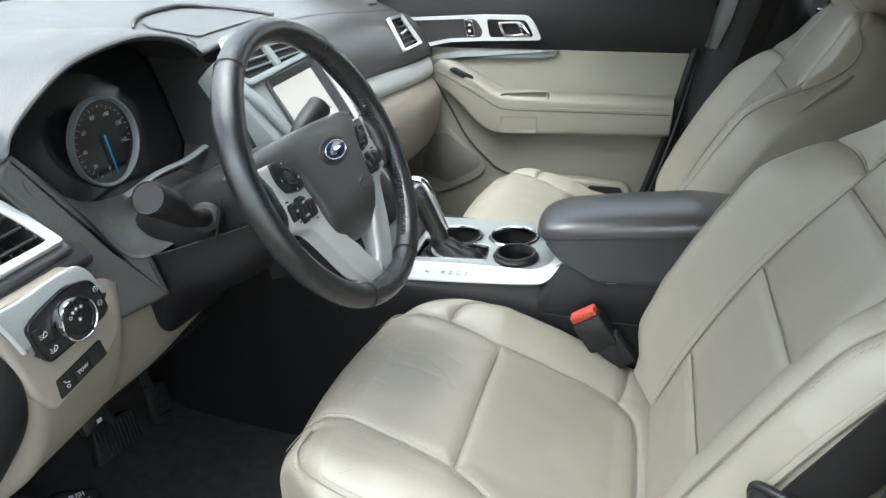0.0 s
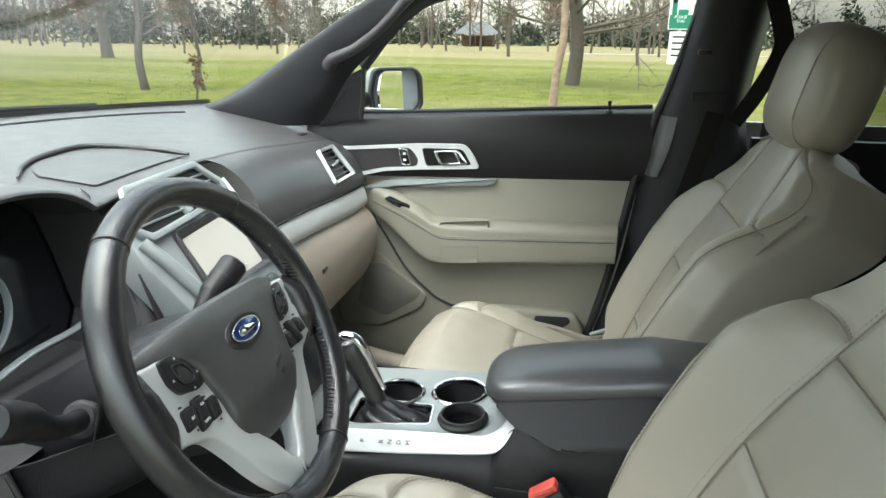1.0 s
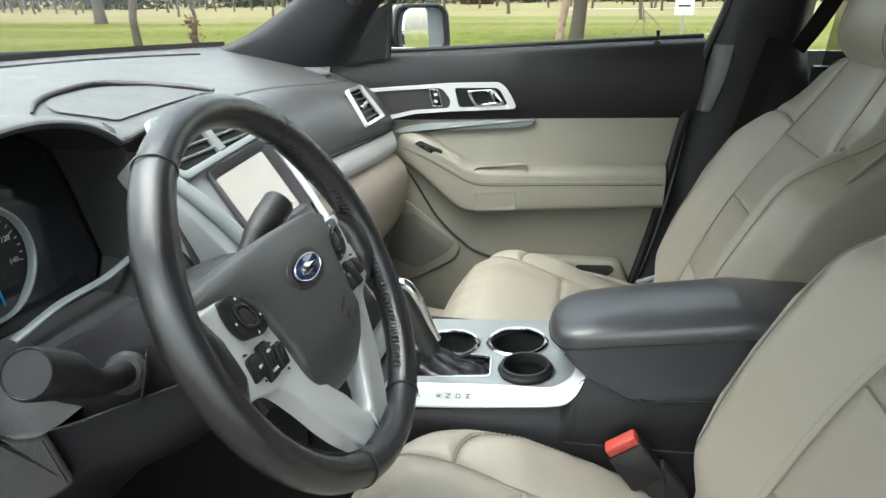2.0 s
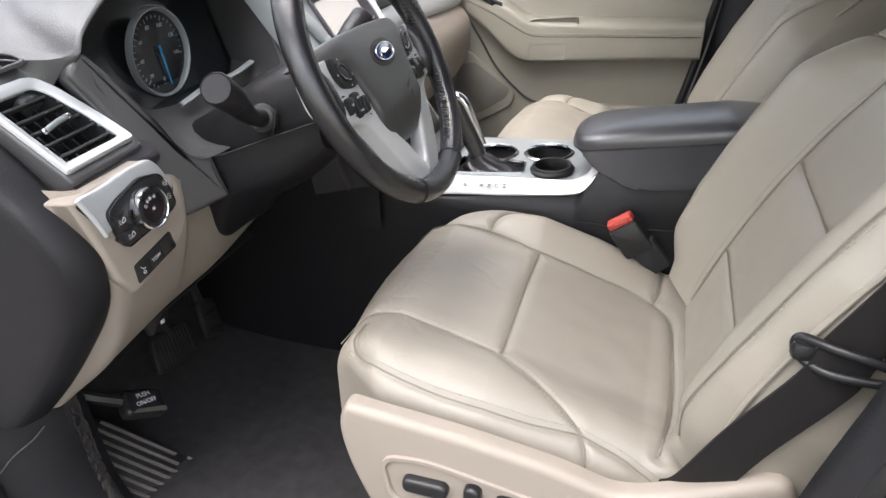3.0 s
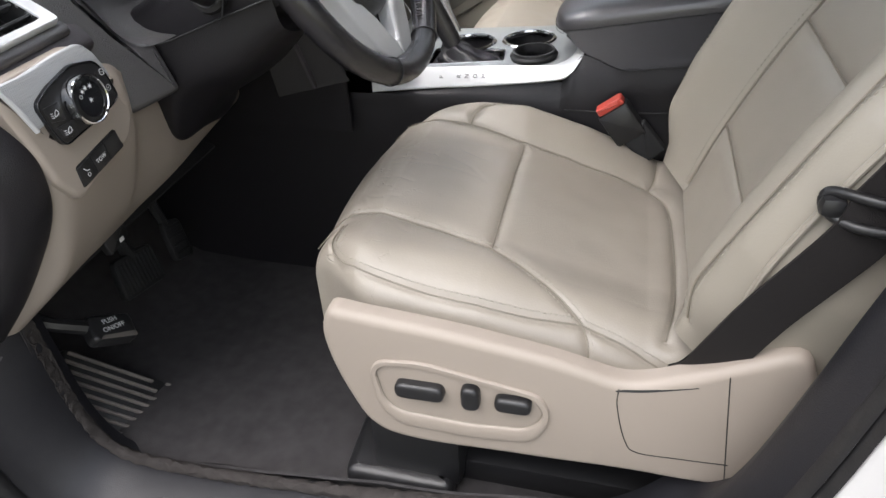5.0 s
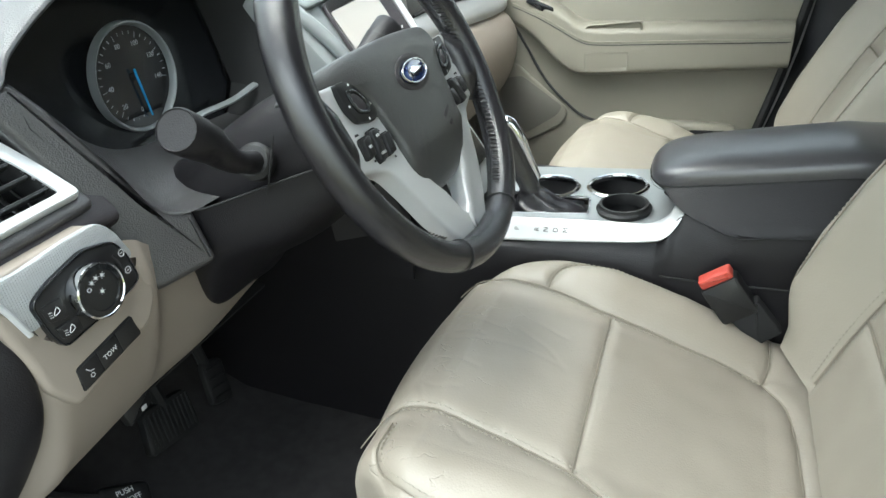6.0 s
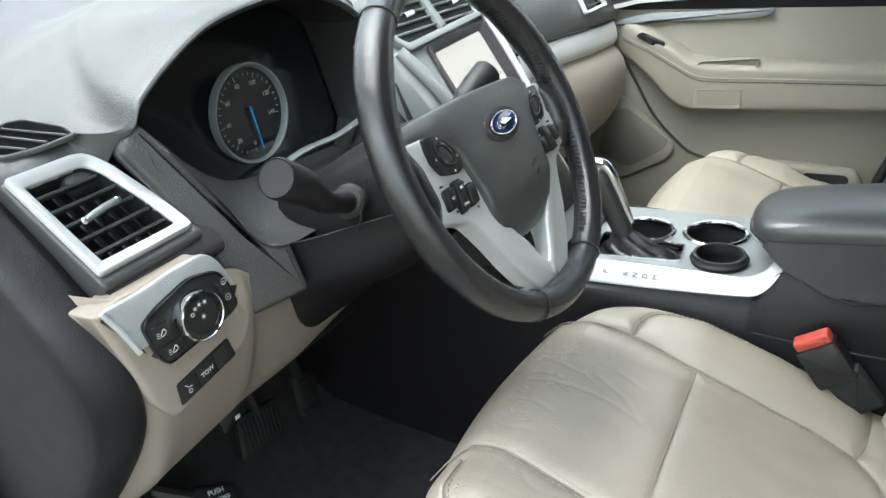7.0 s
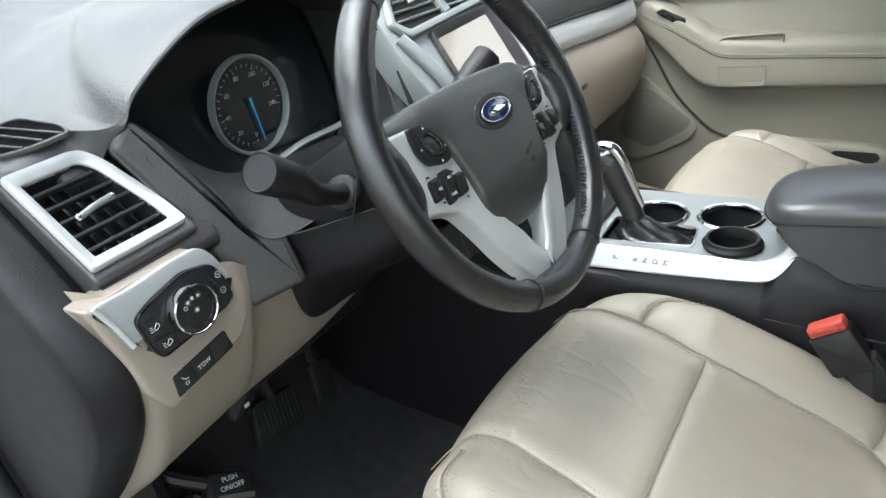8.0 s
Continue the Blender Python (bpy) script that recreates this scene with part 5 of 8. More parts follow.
m_kn = m_hl @ pose(-0.003, 0.004, 0.006)
knob = part("knob", turned([(0.0002, 0.0), (0.0255, 0.0), (0.0245, 0.014), (0.0185, 0.0150), (0.0180, 0.0135), (0.0002, 0.0135)], m_kn, 48), GLOSS, hs)
part("knob_ring", lathe([(0.0262, 0.002), (0.0262, 0.010), (0.0255, 0.0145), (0.0240, 0.0152), (0.0230, 0.0142), (0.0228, 0.012)], m_kn, 64), CHROME, knob, "chrome knob ring")
lettering("symbol", "O", 0.006, m_kn @ pose(-0.011, 0.006, 0.0136), PRINT, knob)
for k, (u, v) in enumerate(((-0.0065, 0.0105), (-0.001, 0.0125), (0.006, 0.012), (0.0, -0.001))):
    part("symbol", turned([(0.0002, 0.0136), (0.0016, 0.0136), (0.0016, 0.0140), (0.0002, 0.0140)], m_kn @ pose(u, v, 0), 10), PRINT, knob)
    for q in range(6):
        a = q * math.pi / 3
        part("symbol_ray", tube([m_kn @ Vector((u + 0.0021 * math.cos(a), v + 0.0021 * math.sin(a), 0.0139)), m_kn @ Vector((u + 0.0031 * math.cos(a), v + 0.0031 * math.sin(a), 0.0139))], 0.00025, 4, 2), PRINT, knob)
for (u, v, w, h) in ((-0.042, 0.006, 0.018, 0.019), (-0.036, -0.015, 0.020, 0.015)):
    b = part("button", slab(rounded([(u - w / 2, v - h / 2 + 0.003), (u + w / 2, v - h / 2 - 0.002), (u + w / 2, v + h / 2 - 0.001), (u - w / 2 - 0.003, v + h / 2)], 0.0015), m_hl @ pose(0, 0, 0.0065), 0.0025, 0.0008), SMOOTHDARK, hs)
    part("symbol", tube([m_hl @ Vector((u - 0.003, v - 0.002, 0.0093)), m_hl @ Vector((u + 0.001, v + 0.003, 0.0093)), m_hl @ Vector((u + 0.003, v - 0.001, 0.0093)), m_hl @ Vector((u - 0.001, v - 0.003, 0.0093))], 0.0004, 4, 20, closed=True), PRINT, b)
    for q in range(3):
        part("symbol", tube([m_hl @ Vector((u - 0.0075, v + 0.002 - 0.0022 * q, 0.0093)), m_hl @ Vector((u - 0.0042, v + 0.001 - 0.0022 * q, 0.0093))], 0.0003, 4, 2), PRINT, b)
for v in (0.018, 0.0):
    part("symbol", tube([m_hl @ Vector((0.040 + 0.0032 * math.cos(a), v + 0.0032 * math.sin(a), 0.0073)) for a in np.linspace(0, 2 * math.pi, 12, endpoint=False)], 0.00035, 4, 24, closed=True), PRINT, hs)
    part("symbol", tube([m_hl @ Vector((0.0385, v, 0.0073)), m_hl @ Vector((0.0415, v, 0.0073))], 0.0004, 4, 2), PRINT, hs)
part("dimmer_wheel", tube([m_hl @ Vector((0.030, 0.020, 0.006)), m_hl @ Vector((0.0335, 0.010, 0.0075)), m_hl @ Vector((0.035, 0.000, 0.006))], 0.0022, 8), RUBBER, hs)

tow = thing("switch_strip", (-0.558, -0.632, 0.99), "black three-button strip below the headlamp switch", "switch")
m_tw = m_hl @ pose(-0.006, -0.0585, -0.0042, 0, 0, 4)
part("recess", slab(rounded([(-0.0395, -0.018), (0.0385, -0.0115), (0.0355, 0.0125), (-0.0365, 0.006)], 0.003), m_tw @ pose(0, 0, -0.004), 0.0078, 0.0003), BLACK, tow)
for k in range(3):
    u = -0.038 + 0.025 * k
    b = part("button", slab([(u + 0.0004, -0.0165 + 0.0021 * k), (u + 0.0246, -0.0145 + 0.0021 * k), (u + 0.0240, 0.0058 + 0.0021 * k), (u + 0.0010, 0.0040 + 0.0021 * k)], m_tw, 0.0048, 0.0006), SMOOTHDARK, tow)
    if k == 1:
        lettering("print", "TOW", 0.0068, m_tw @ pose(-0.0005, -0.004, 0.0050, 0, 0, 4), PRINT, b)
    if k == 0:
        part("print", tube([m_tw @ Vector((-0.029, 0.000, 0.0050)), m_tw @ Vector((-0.026, -0.004, 0.0050)), m_tw @ Vector((-0.022, -0.005, 0.0050))], 0.0005, 4, 8), PRINT, b)
        part("print", tube([m_tw @ Vector((-0.0255 + 0.002 * math.cos(a), -0.0090 + 0.002 * math.sin(a), 0.0050)) for a in np.linspace(0, 6.28, 8, endpoint=False)], 0.0004, 4, 16, closed=True), PRINT, b)

# hood release lever under the knee panel
lever = thing("hood_release", (-0.70, -0.49, 0.76), "black hood release lever with white mark", "release lever")
part("lever", slab(rounded([(-0.024, -0.012), (0.020, -0.012), (0.028, 0.008), (0.0, 0.018), (-0.02, 0.010)], 0.005), frame_at((-0.712, -0.508, 0.790), (0.05, 1, 0.3), (-0.3, -0.2, 1)), 0.014, 0.004), SMOOTHDARK, lever)
part("mark", rbox((-0.695, -0.505, 0.790), (0.002, 0.009, 0.007), 0.001), PRINT, lever)

# ---- centre stack ----
stack = thing("centre_stack", (-0.55, -0.02, 0.95), "pewter centre stack with air vents and glossy touch screen", "centre stack")
m_st = frame_at((-0.600, -0.02, 1.230), (0, 1, 0), (-0.6, 0, 0.8))
st_out = rounded([(-0.165, 0.055), (0.135, 0.058), (0.130, -0.05), (0.105, -0.20), (0.09, -0.38), (-0.11, -0.38), (-0.135, -0.20), (-0.165, -0.04)], 0.015)
part("surround", slab(st_out, m_st @ pose(0, 0, -0.05), 0.048, 0.006), GREYSILVER, stack)
cv_out = rounded([(-0.155, 0.020), (-0.118, 0.086), (0.085, 0.092), (0.128, 0.040), (0.120, 0.010), (-0.13, -0.006)], 0.008)
cv_in = rounded([(-0.142, 0.022), (-0.112, 0.074), (0.080, 0.080), (0.113, 0.038), (0.107, 0.020), (-0.122, 0.006)], 0.006)
part("vent_frame", bezel(cv_out, cv_in, m_st, 0.008, 0.002), GREYSILVER, stack)
part("vent_hole", slab(cv_in, m_st @ pose(0, 0, -0.0015), 0.002), BLACK, stack)
for k in range(4):
    v = 0.022 + 0.0145 * k
    for a, b in ((-0.140 + 0.010 * k, -0.022), (-0.006, 0.108 - 0.006 * k)):
        part("slat", sheet([[m_st @ Vector((u, v + dv, dw)) for dv, dw in ((-0.0017, 0.004), (0, 0.006), (0.0017, 0.004), (0.0034, -0.004), (0.0, -0.005))] for u in np.linspace(a, b, 5)], closed_u=True), GREYSILVER, stack)
part("vent_divider", slab([(-0.022, 0.012), (-0.004, 0.014), (-0.010, 0.080), (-0.026, 0.080)], m_st, 0.009, 0.002), GREYSILVER, stack)
for u in (-0.085, 0.055):
    part("slider", tube([m_st @ Vector((u - 0.012, 0.045, 0.010)), m_st @ Vector((u + 0.012, 0.047, 0.010))], 0.004, 8), CHROME, stack)
sc_out = rounded([(-0.082, -0.006), (0.118, 0.004), (0.110, -0.125), (-0.095, -0.125)], 0.012)
sc_in = rounded([(-0.068, -0.020), (0.088, -0.012), (0.080, -0.115), (-0.075, -0.115)], 0.006)
part("screen_frame", bezel(sc_out, sc_in, m_st, 0.006, 0.002, sink=0.006), DARK, stack)
part("screen", slab(sc_in, m_st @ pose(0, 0, -0.004), 0.004), SCREEN, stack, "glossy touch screen reflecting the sky")
part("side_trim", tube([m_st @ Vector((0.128, 0.045, 0.004)), m_st @ Vector((0.124, -0.05, 0.008)), m_st @ Vector((0.112, -0.14, 0.008)), m_st @ Vector((0.10, -0.22, 0.004))], 0.006, 10), SILVER, stack)
part("side_trim", tube([m_st @ Vector((-0.150, 0.0, 0.002)), m_st @ Vector((-0.132, -0.06, 0.008)), m_st @ Vector((-0.112, -0.15, 0.008)), m_st @ Vector((-0.10, -0.22, 0.004))], 0.010, 10), GREYSILVER, stack)
part("control_panel", slab(rounded([(-0.085, -0.14), (0.09, -0.14), (0.075, -0.34), (-0.075, -0.34)], 0.02), m_st @ pose(0, 0, -0.003), 0.006, 0.002), GLOSS, stack)
part("stack_side", shell([[(-0.60 + 0.10 * k, y, 1.19 - 0.30 * k) for k in np.linspace(0, 0.95, 6)] for y in (-0.185, -0.175)], 0.004), DARK, stack)
part("stack_cheek", loft([[(-0.70, -0.185, 1.27), (-0.66, -0.18, 1.15), (-0.60, -0.175, 1.0), (-0.58, -0.17, 0.88)], [(-0.64, -0.178, 1.27), (-0.59, -0.178, 1.16), (-0.53, -0.150, 1.03), (-0.46, -0.13, 0.90)]], 14, 6), CONSOLE, stack)

# ---- passenger end vent ----
m_pv = frame_at((-0.549, 0.53, 1.172), (0, 1, 0), (-0.5, 0, 0.86))
pv_out = [(-0.035, 0.011), (0.100, 0.011), (0.062, 0.100), (-0.032, 0.100)]
pv_mid = (sum(p[0] for p in pv_out) / 4, sum(p[1] for p in pv_out) / 4)
pv_in = [(pv_mid[0] + (u - pv_mid[0]) * 0.80, pv_mid[1] + (v - pv_mid[1]) * 0.84) for u, v in pv_out]
pv_side = lambda v: tuple(float(np.interp(v, [pv_in[0][1], pv_in[3][1]], [a[0], b[0]])) for a, b in ((pv_in[0], pv_in[3]), (pv_in[1], pv_in[2])))
vent(dashboard, m_pv, rounded(pv_out, 0.006), rounded(pv_in, 0.004), 5, "silver-framed passenger air vent", pv_in[0][1], pv_in[3][1], pv_side, pv_mid, 2)
part("demist_slots", slab(rounded([(-0.02, -0.008), (0.02, -0.008), (0.018, 0.008), (-0.018, 0.008)], 0.003), frame_at((-0.70, 0.66, dash_top(-0.70, 0.66) + 0.001), (0, 1, 0), (-1, 0, 0.1)), 0.002, 0.0008), BLACK, dashboard)

# ---- steering column, stalks and wheel ----
WC = Vector((-0.352, -0.3605, 1.190))
m_w = frame_at(WC, (0, 1, 0), (-0.460, 0, 0.888)) @ pose(0, 0, 0, 0, 0, -2)
column = thing("steering_column", (-0.55, -0.379, 1.0), "charcoal plastic steering column cover", "steering column")


def ring_at(d, hw, top, bot, n=28):
    """A rounded box section of the column, d behind the wheel."""
    pts = rounded([(-hw, bot * 0.8), (-hw * 0.6, bot), (hw * 0.6, bot), (hw, bot * 0.8), (hw, top * 0.6), (hw * 0.65, top), (-hw * 0.65, top), (-hw, top * 0.6)], 0.02, 3)
    return [m_w @ Vector((u, v, -d)) for u, v in even(pts, n, True)]


part("upper_cover", loft([ring_at(0.055, 0.058, 0.050, -0.045), ring_at(0.09, 0.068, 0.058, -0.05), ring_at(0.16, 0.075, 0.060, -0.055), ring_at(0.26, 0.078, 0.05, -0.06), ring_at(0.36, 0.08, 0.05, -0.06)], 28, 16, True, True), CONSOLE, column)
part("lower_cover", loft([
    [(-0.420, -0.432, 1.125), (-0.414, -0.422, 1.085), (-0.408, -0.362, 1.070), (-0.414, -0.302, 1.085), (-0.420, -0.292, 1.125)],
    [(-0.480, -0.455, 1.105), (-0.476, -0.446, 1.040), (-0.468, -0.362, 1.015), (-0.475, -0.285, 1.040), (-0.480, -0.270, 1.105)],
    [(-0.542, -0.475, 1.083), (-0.548, -0.464, 1.010), (-0.540, -0.380, 0.972), (-0.550, -0.275, 1.000), (-0.545, -0.255, 1.080)],
    [(-0.578, -0.484, 1.075), (-0.588, -0.452, 0.944), (-0.592, -0.380, 0.922), (-0.598, -0.275, 0.925), (-0.590, -0.250, 1.070)],
    [(-0.606, -0.480, 1.075), (-0.612, -0.446, 0.945), (-0.616, -0.380, 0.922), (-0.620, -0.275, 0.925), (-0.620, -0.250, 1.070)],
    [(-0.660, -0.470, 1.075), (-0.660, -0.440, 0.955), (-0.660, -0.380, 0.935), (-0.660, -0.275, 0.935), (-0.660, -0.250, 1.070)],
], 30, 30), CONSOLE, column)
part("cover_joint", tube([(-0.420, -0.433, 1.125), (-0.480, -0.456, 1.105), (-0.542, -0.476, 1.083), (-0.578, -0.485, 1.075)], 0.0014, 6), BLACK, column)
part("joint", tube([(-0.462, -0.4535, 1.162), (-0.470, -0.460, 1.12), (-0.478, -0.461, 1.098)], 0.0012, 6), BLACK, column)
for g, name, base, tip in ((-1, "indicator_stalk", Vector((-0.490, -0.452, 1.130)), Vector((-0.456, -0.588, 1.215))), (1, "wiper_stalk", Vector((-0.49, -0.305, 1.13)), Vector((-0.454, -0.178, 1.218)))):
    st = thing(name, tuple(base), "black plastic indicator stalk with flat round end" if g < 0 else "black plastic wiper stalk with printed marks", "stalk")
    ax = (tip - base)
    mid = base + ax * 0.45 + Vector((0.002, 0, -0.010))
    arm = part("arm", tube([base, base + ax * 0.22 + Vector((0, 0, -0.007)), mid, base + ax * 0.68 + Vector((0, 0, -0.003))], [0.0125, 0.011, 0.0125, 0.0175], 16, 30), CONSOLE, st)
    head = base + ax * 0.66 + Vector((0, 0, -0.003))
    m_h = frame_at(head, Vector((0, 0, 1)).cross(ax), (0, 0, 1))
    nrm = ax.normalized()
    m_h = Matrix.Translation(head) @ nrm.to_track_quat("Z", "Y").to_matrix().to_4x4()
    ln = (tip - head).length
    part("grip", turned([(0.0002, 0.0), (0.0175, 0.0), (0.019, ln * 0.4), (0.0192, ln - 0.003), (0.0175, ln), (0.0165, ln - 0.001), (0.0002, ln - 0.0005)], m_h, 32), CONSOLE, st)
    part("collar", turned([(0.0002, -0.006), (0.020, -0.006), (0.020, 0.004), (0.016, 0.008), (0.0002, 0.008)], Matrix.Translation(base) @ nrm.to_track_quat("Z", "Y").to_matrix().to_4x4(), 24), RUBBER, st)
    if g > 0:
        for k in range(5):
            part("mark", rbox(tuple(head + ax * (0.06 + 0.07 * k) + Vector((0.0182, 0, 0.004 * (k % 2)))), (0.001, 0.004, 0.004), 0.0004), PRINT, st)
        part("ring_groove", lathe([(0.0196, ln * 0.45), (0.0196, ln * 0.50)], m_h, 32), RUBBER, st)

wheel = thing("steering_wheel", tuple(WC), "black leather steering wheel with silver spokes and control buttons", "steering wheel")


def on_wheel(u, v, w=0.0):
    return m_w @ Vector((u, v, w))


R_RIM = 0.1825
rows = []
for a in np.linspace(0, 2 * math.pi, 144, endpoint=False):
    deg = math.degrees(a)
    grip = max(math.exp(-((deg - 35) / 16) ** 2), math.exp(-((deg - 145) / 16) ** 2))
    r = 0.0162 + 0.0016 * grip
    row = []
    for b in np.linspace(0, 2 * math.pi, 22, endpoint=False):
        rad = R_RIM + r * math.cos(b) * 0.98 - 0.002 * grip
        row.append(on_wheel(rad * math.cos(a), rad * math.sin(a), r * 1.08 * math.sin(b)))
    rows.append(row)
rim = part("rim", sheet(rows, closed_u=True, closed_v=True), BLACKLEATHER, wheel, "worn black leather rim")
for deg in (126, 54, 247, 293):
    a = radians(deg)
    part("rim_seam", tube([on_wheel((R_RIM + 0.0168 * math.cos(b)) * math.cos(a), (R_RIM + 0.0168 * math.cos(b)) * math.sin(a), 0.0180 * math.sin(b)) for b in np.linspace(0, 2 * math.pi, 20, endpoint=False)], 0.0008, 5, 40, closed=True), BLACK, rim)
for lo, hi in ((-60, 50), (130, 240)):
    path = [on_wheel((R_RIM - 0.0165) * math.cos(radians(d)), (R_RIM - 0.0165) * math.sin(radians(d)), 0.005) for d in np.linspace(lo, hi, 80)]
    bm = bmesh.new()
    for d in np.arange(lo, hi, 1.9):
        a, b = radians(d), radians(d + 1.1)
        tube([on_wheel((R_RIM - 0.0172) * math.cos(a), (R_RIM - 0.0172) * math.sin(a), 0.0075), on_wheel((R_RIM - 0.0178) * math.cos(b), (R_RIM - 0.0178) * math.sin(b), 0.0)], 0.0008, 5, 3, bm=bm)
    part("rim_stitching", bm, BLACK, rim)
pad_half = [(0.0, 0.057), (0.04, 0.0565), (0.08, 0.055), (0.11, 0.052), (0.136, 0.047), (0.150, 0.041), (0.130, 0.037), (0.103, 0.028), (0.086, 0.010), (0.080, -0.012), (0.074, -0.036), (0.071, -0.062), (0.060, -0.089), (0.044, -0.102), (0.02, -0.107), (0.0, -0.108)]
pad_line = pad_half + [(-u, v) for u, v in pad_half[-2:0:-1]]
outl = even(spl(pad_line, 320, True), 120, True)


def pad_w(u, v):
    """Domed face of the airbag cover: wings fall away to the sides, the chin slopes back below a soft crease."""
    return 0.011 - 0.75 * u * u - 0.012 * smooth(0.085, 0.140, abs(u)) - 0.36 * max(0.0, -0.056 - v) - 0.006 * smooth(0.035, 0.058, v)


rows = []
for f, w in ((1.0, -0.03), (1.0, -0.009), (0.995, -0.004), (0.98, -0.0015), (0.955, 0.0), (0.90, 0.001), (0.82, 0.0015), (0.72, 0.002), (0.6, 0.002), (0.48, 0.002), (0.36, 0.002), (0.24, 0.002), (0.12, 0.002)):
    rows.append([on_wheel(u * f, v * f, pad_w(u * f, v * f) + w) for u, v in outl])
bm = sheet(rows, closed_u=True)
disc_cap(bm, len(outl), (len(rows) - 1) * len(outl))
hub = part("airbag_cover", bm, HUBVINYL, wheel, "grained charcoal airbag cover")
em = on_wheel(0.0, 0.013, 0.0125)
m_em = frame_at(em, m_w.to_3x3() @ Vector((1, 0, 0)), m_w.to_3x3() @ Vector((0, 1, 0)))
oval = lambda a, b, n=40: [(a * math.cos(t), b * math.sin(t)) for t in np.linspace(0, 2 * math.pi, n, endpoint=False)]
part("badge_well", bezel(oval(0.038, 0.0195), oval(0.029, 0.0125), m_em @ pose(0, 0, -0.0015), 0.0025, 0.0015), DARK, hub)
badge = part("badge", slab(oval(0.0285, 0.0125), m_em, 0.003, 0.001), BLUEENAMEL, hub, "blue oval badge with silver rim")
part("badge_rim", bezel(oval(0.0285, 0.0125), oval(0.0265, 0.0107), m_em, 0.0038, 0.0006), CHROME, badge)
part("badge_mark", slab(rounded([(-0.017, -0.004), (-0.006, -0.0055), (0.016, -0.0035), (0.018, 0.0005), (0.006, 0.003), (-0.004, 0.0055), (-0.015, 0.003)], 0.003), m_em @ pose(0, 0, 0.003), 0.0006, 0.0002), CHROME, badge)
for v, w in ((-0.040, 0.022), (-0.052, 0.010)):
    part("embossed_bar", slab(rounded([(-w / 2, -0.0022), (w / 2, -0.0022), (w / 2, 0.0022), (-w / 2, 0.0022)], 0.001), m_w @ pose(0.030, v, 0.0118, 0, 2.6, 20), 0.0009, 0.0003), DARK, hub)
part("hub_back", turned([(0.0002, -0.06), (0.04, -0.06), (0.05, -0.035), (0.052, -0.018), (0.0002, -0.018)], m_w, 36), DARK, wheel)


def spoke_side(g):
    line = [(0.075, 0.034), (0.150, 0.036), (0.168, 0.026, 0.006), (0.172, -0.010), (0.160, -0.044, 0.004), (0.136, -0.047), (0.108, -0.056, 0.012), (0.098, -0.071), (0.087, -0.091), (0.074, -0.117), (0.057, -0.143), (0.036, -0.167, 0.008), (0.0005, -0.171, 0.001), (0.0005, -0.146, 0.001), (0.010, -0.138, 0.003), (0.026, -0.110, 0.003), (0.042, -0.092), (0.060, -0.060), (0.070, -0.010), (0.075, 0.02)]
    return [(g * p[0], *p[1:]) for p in line]


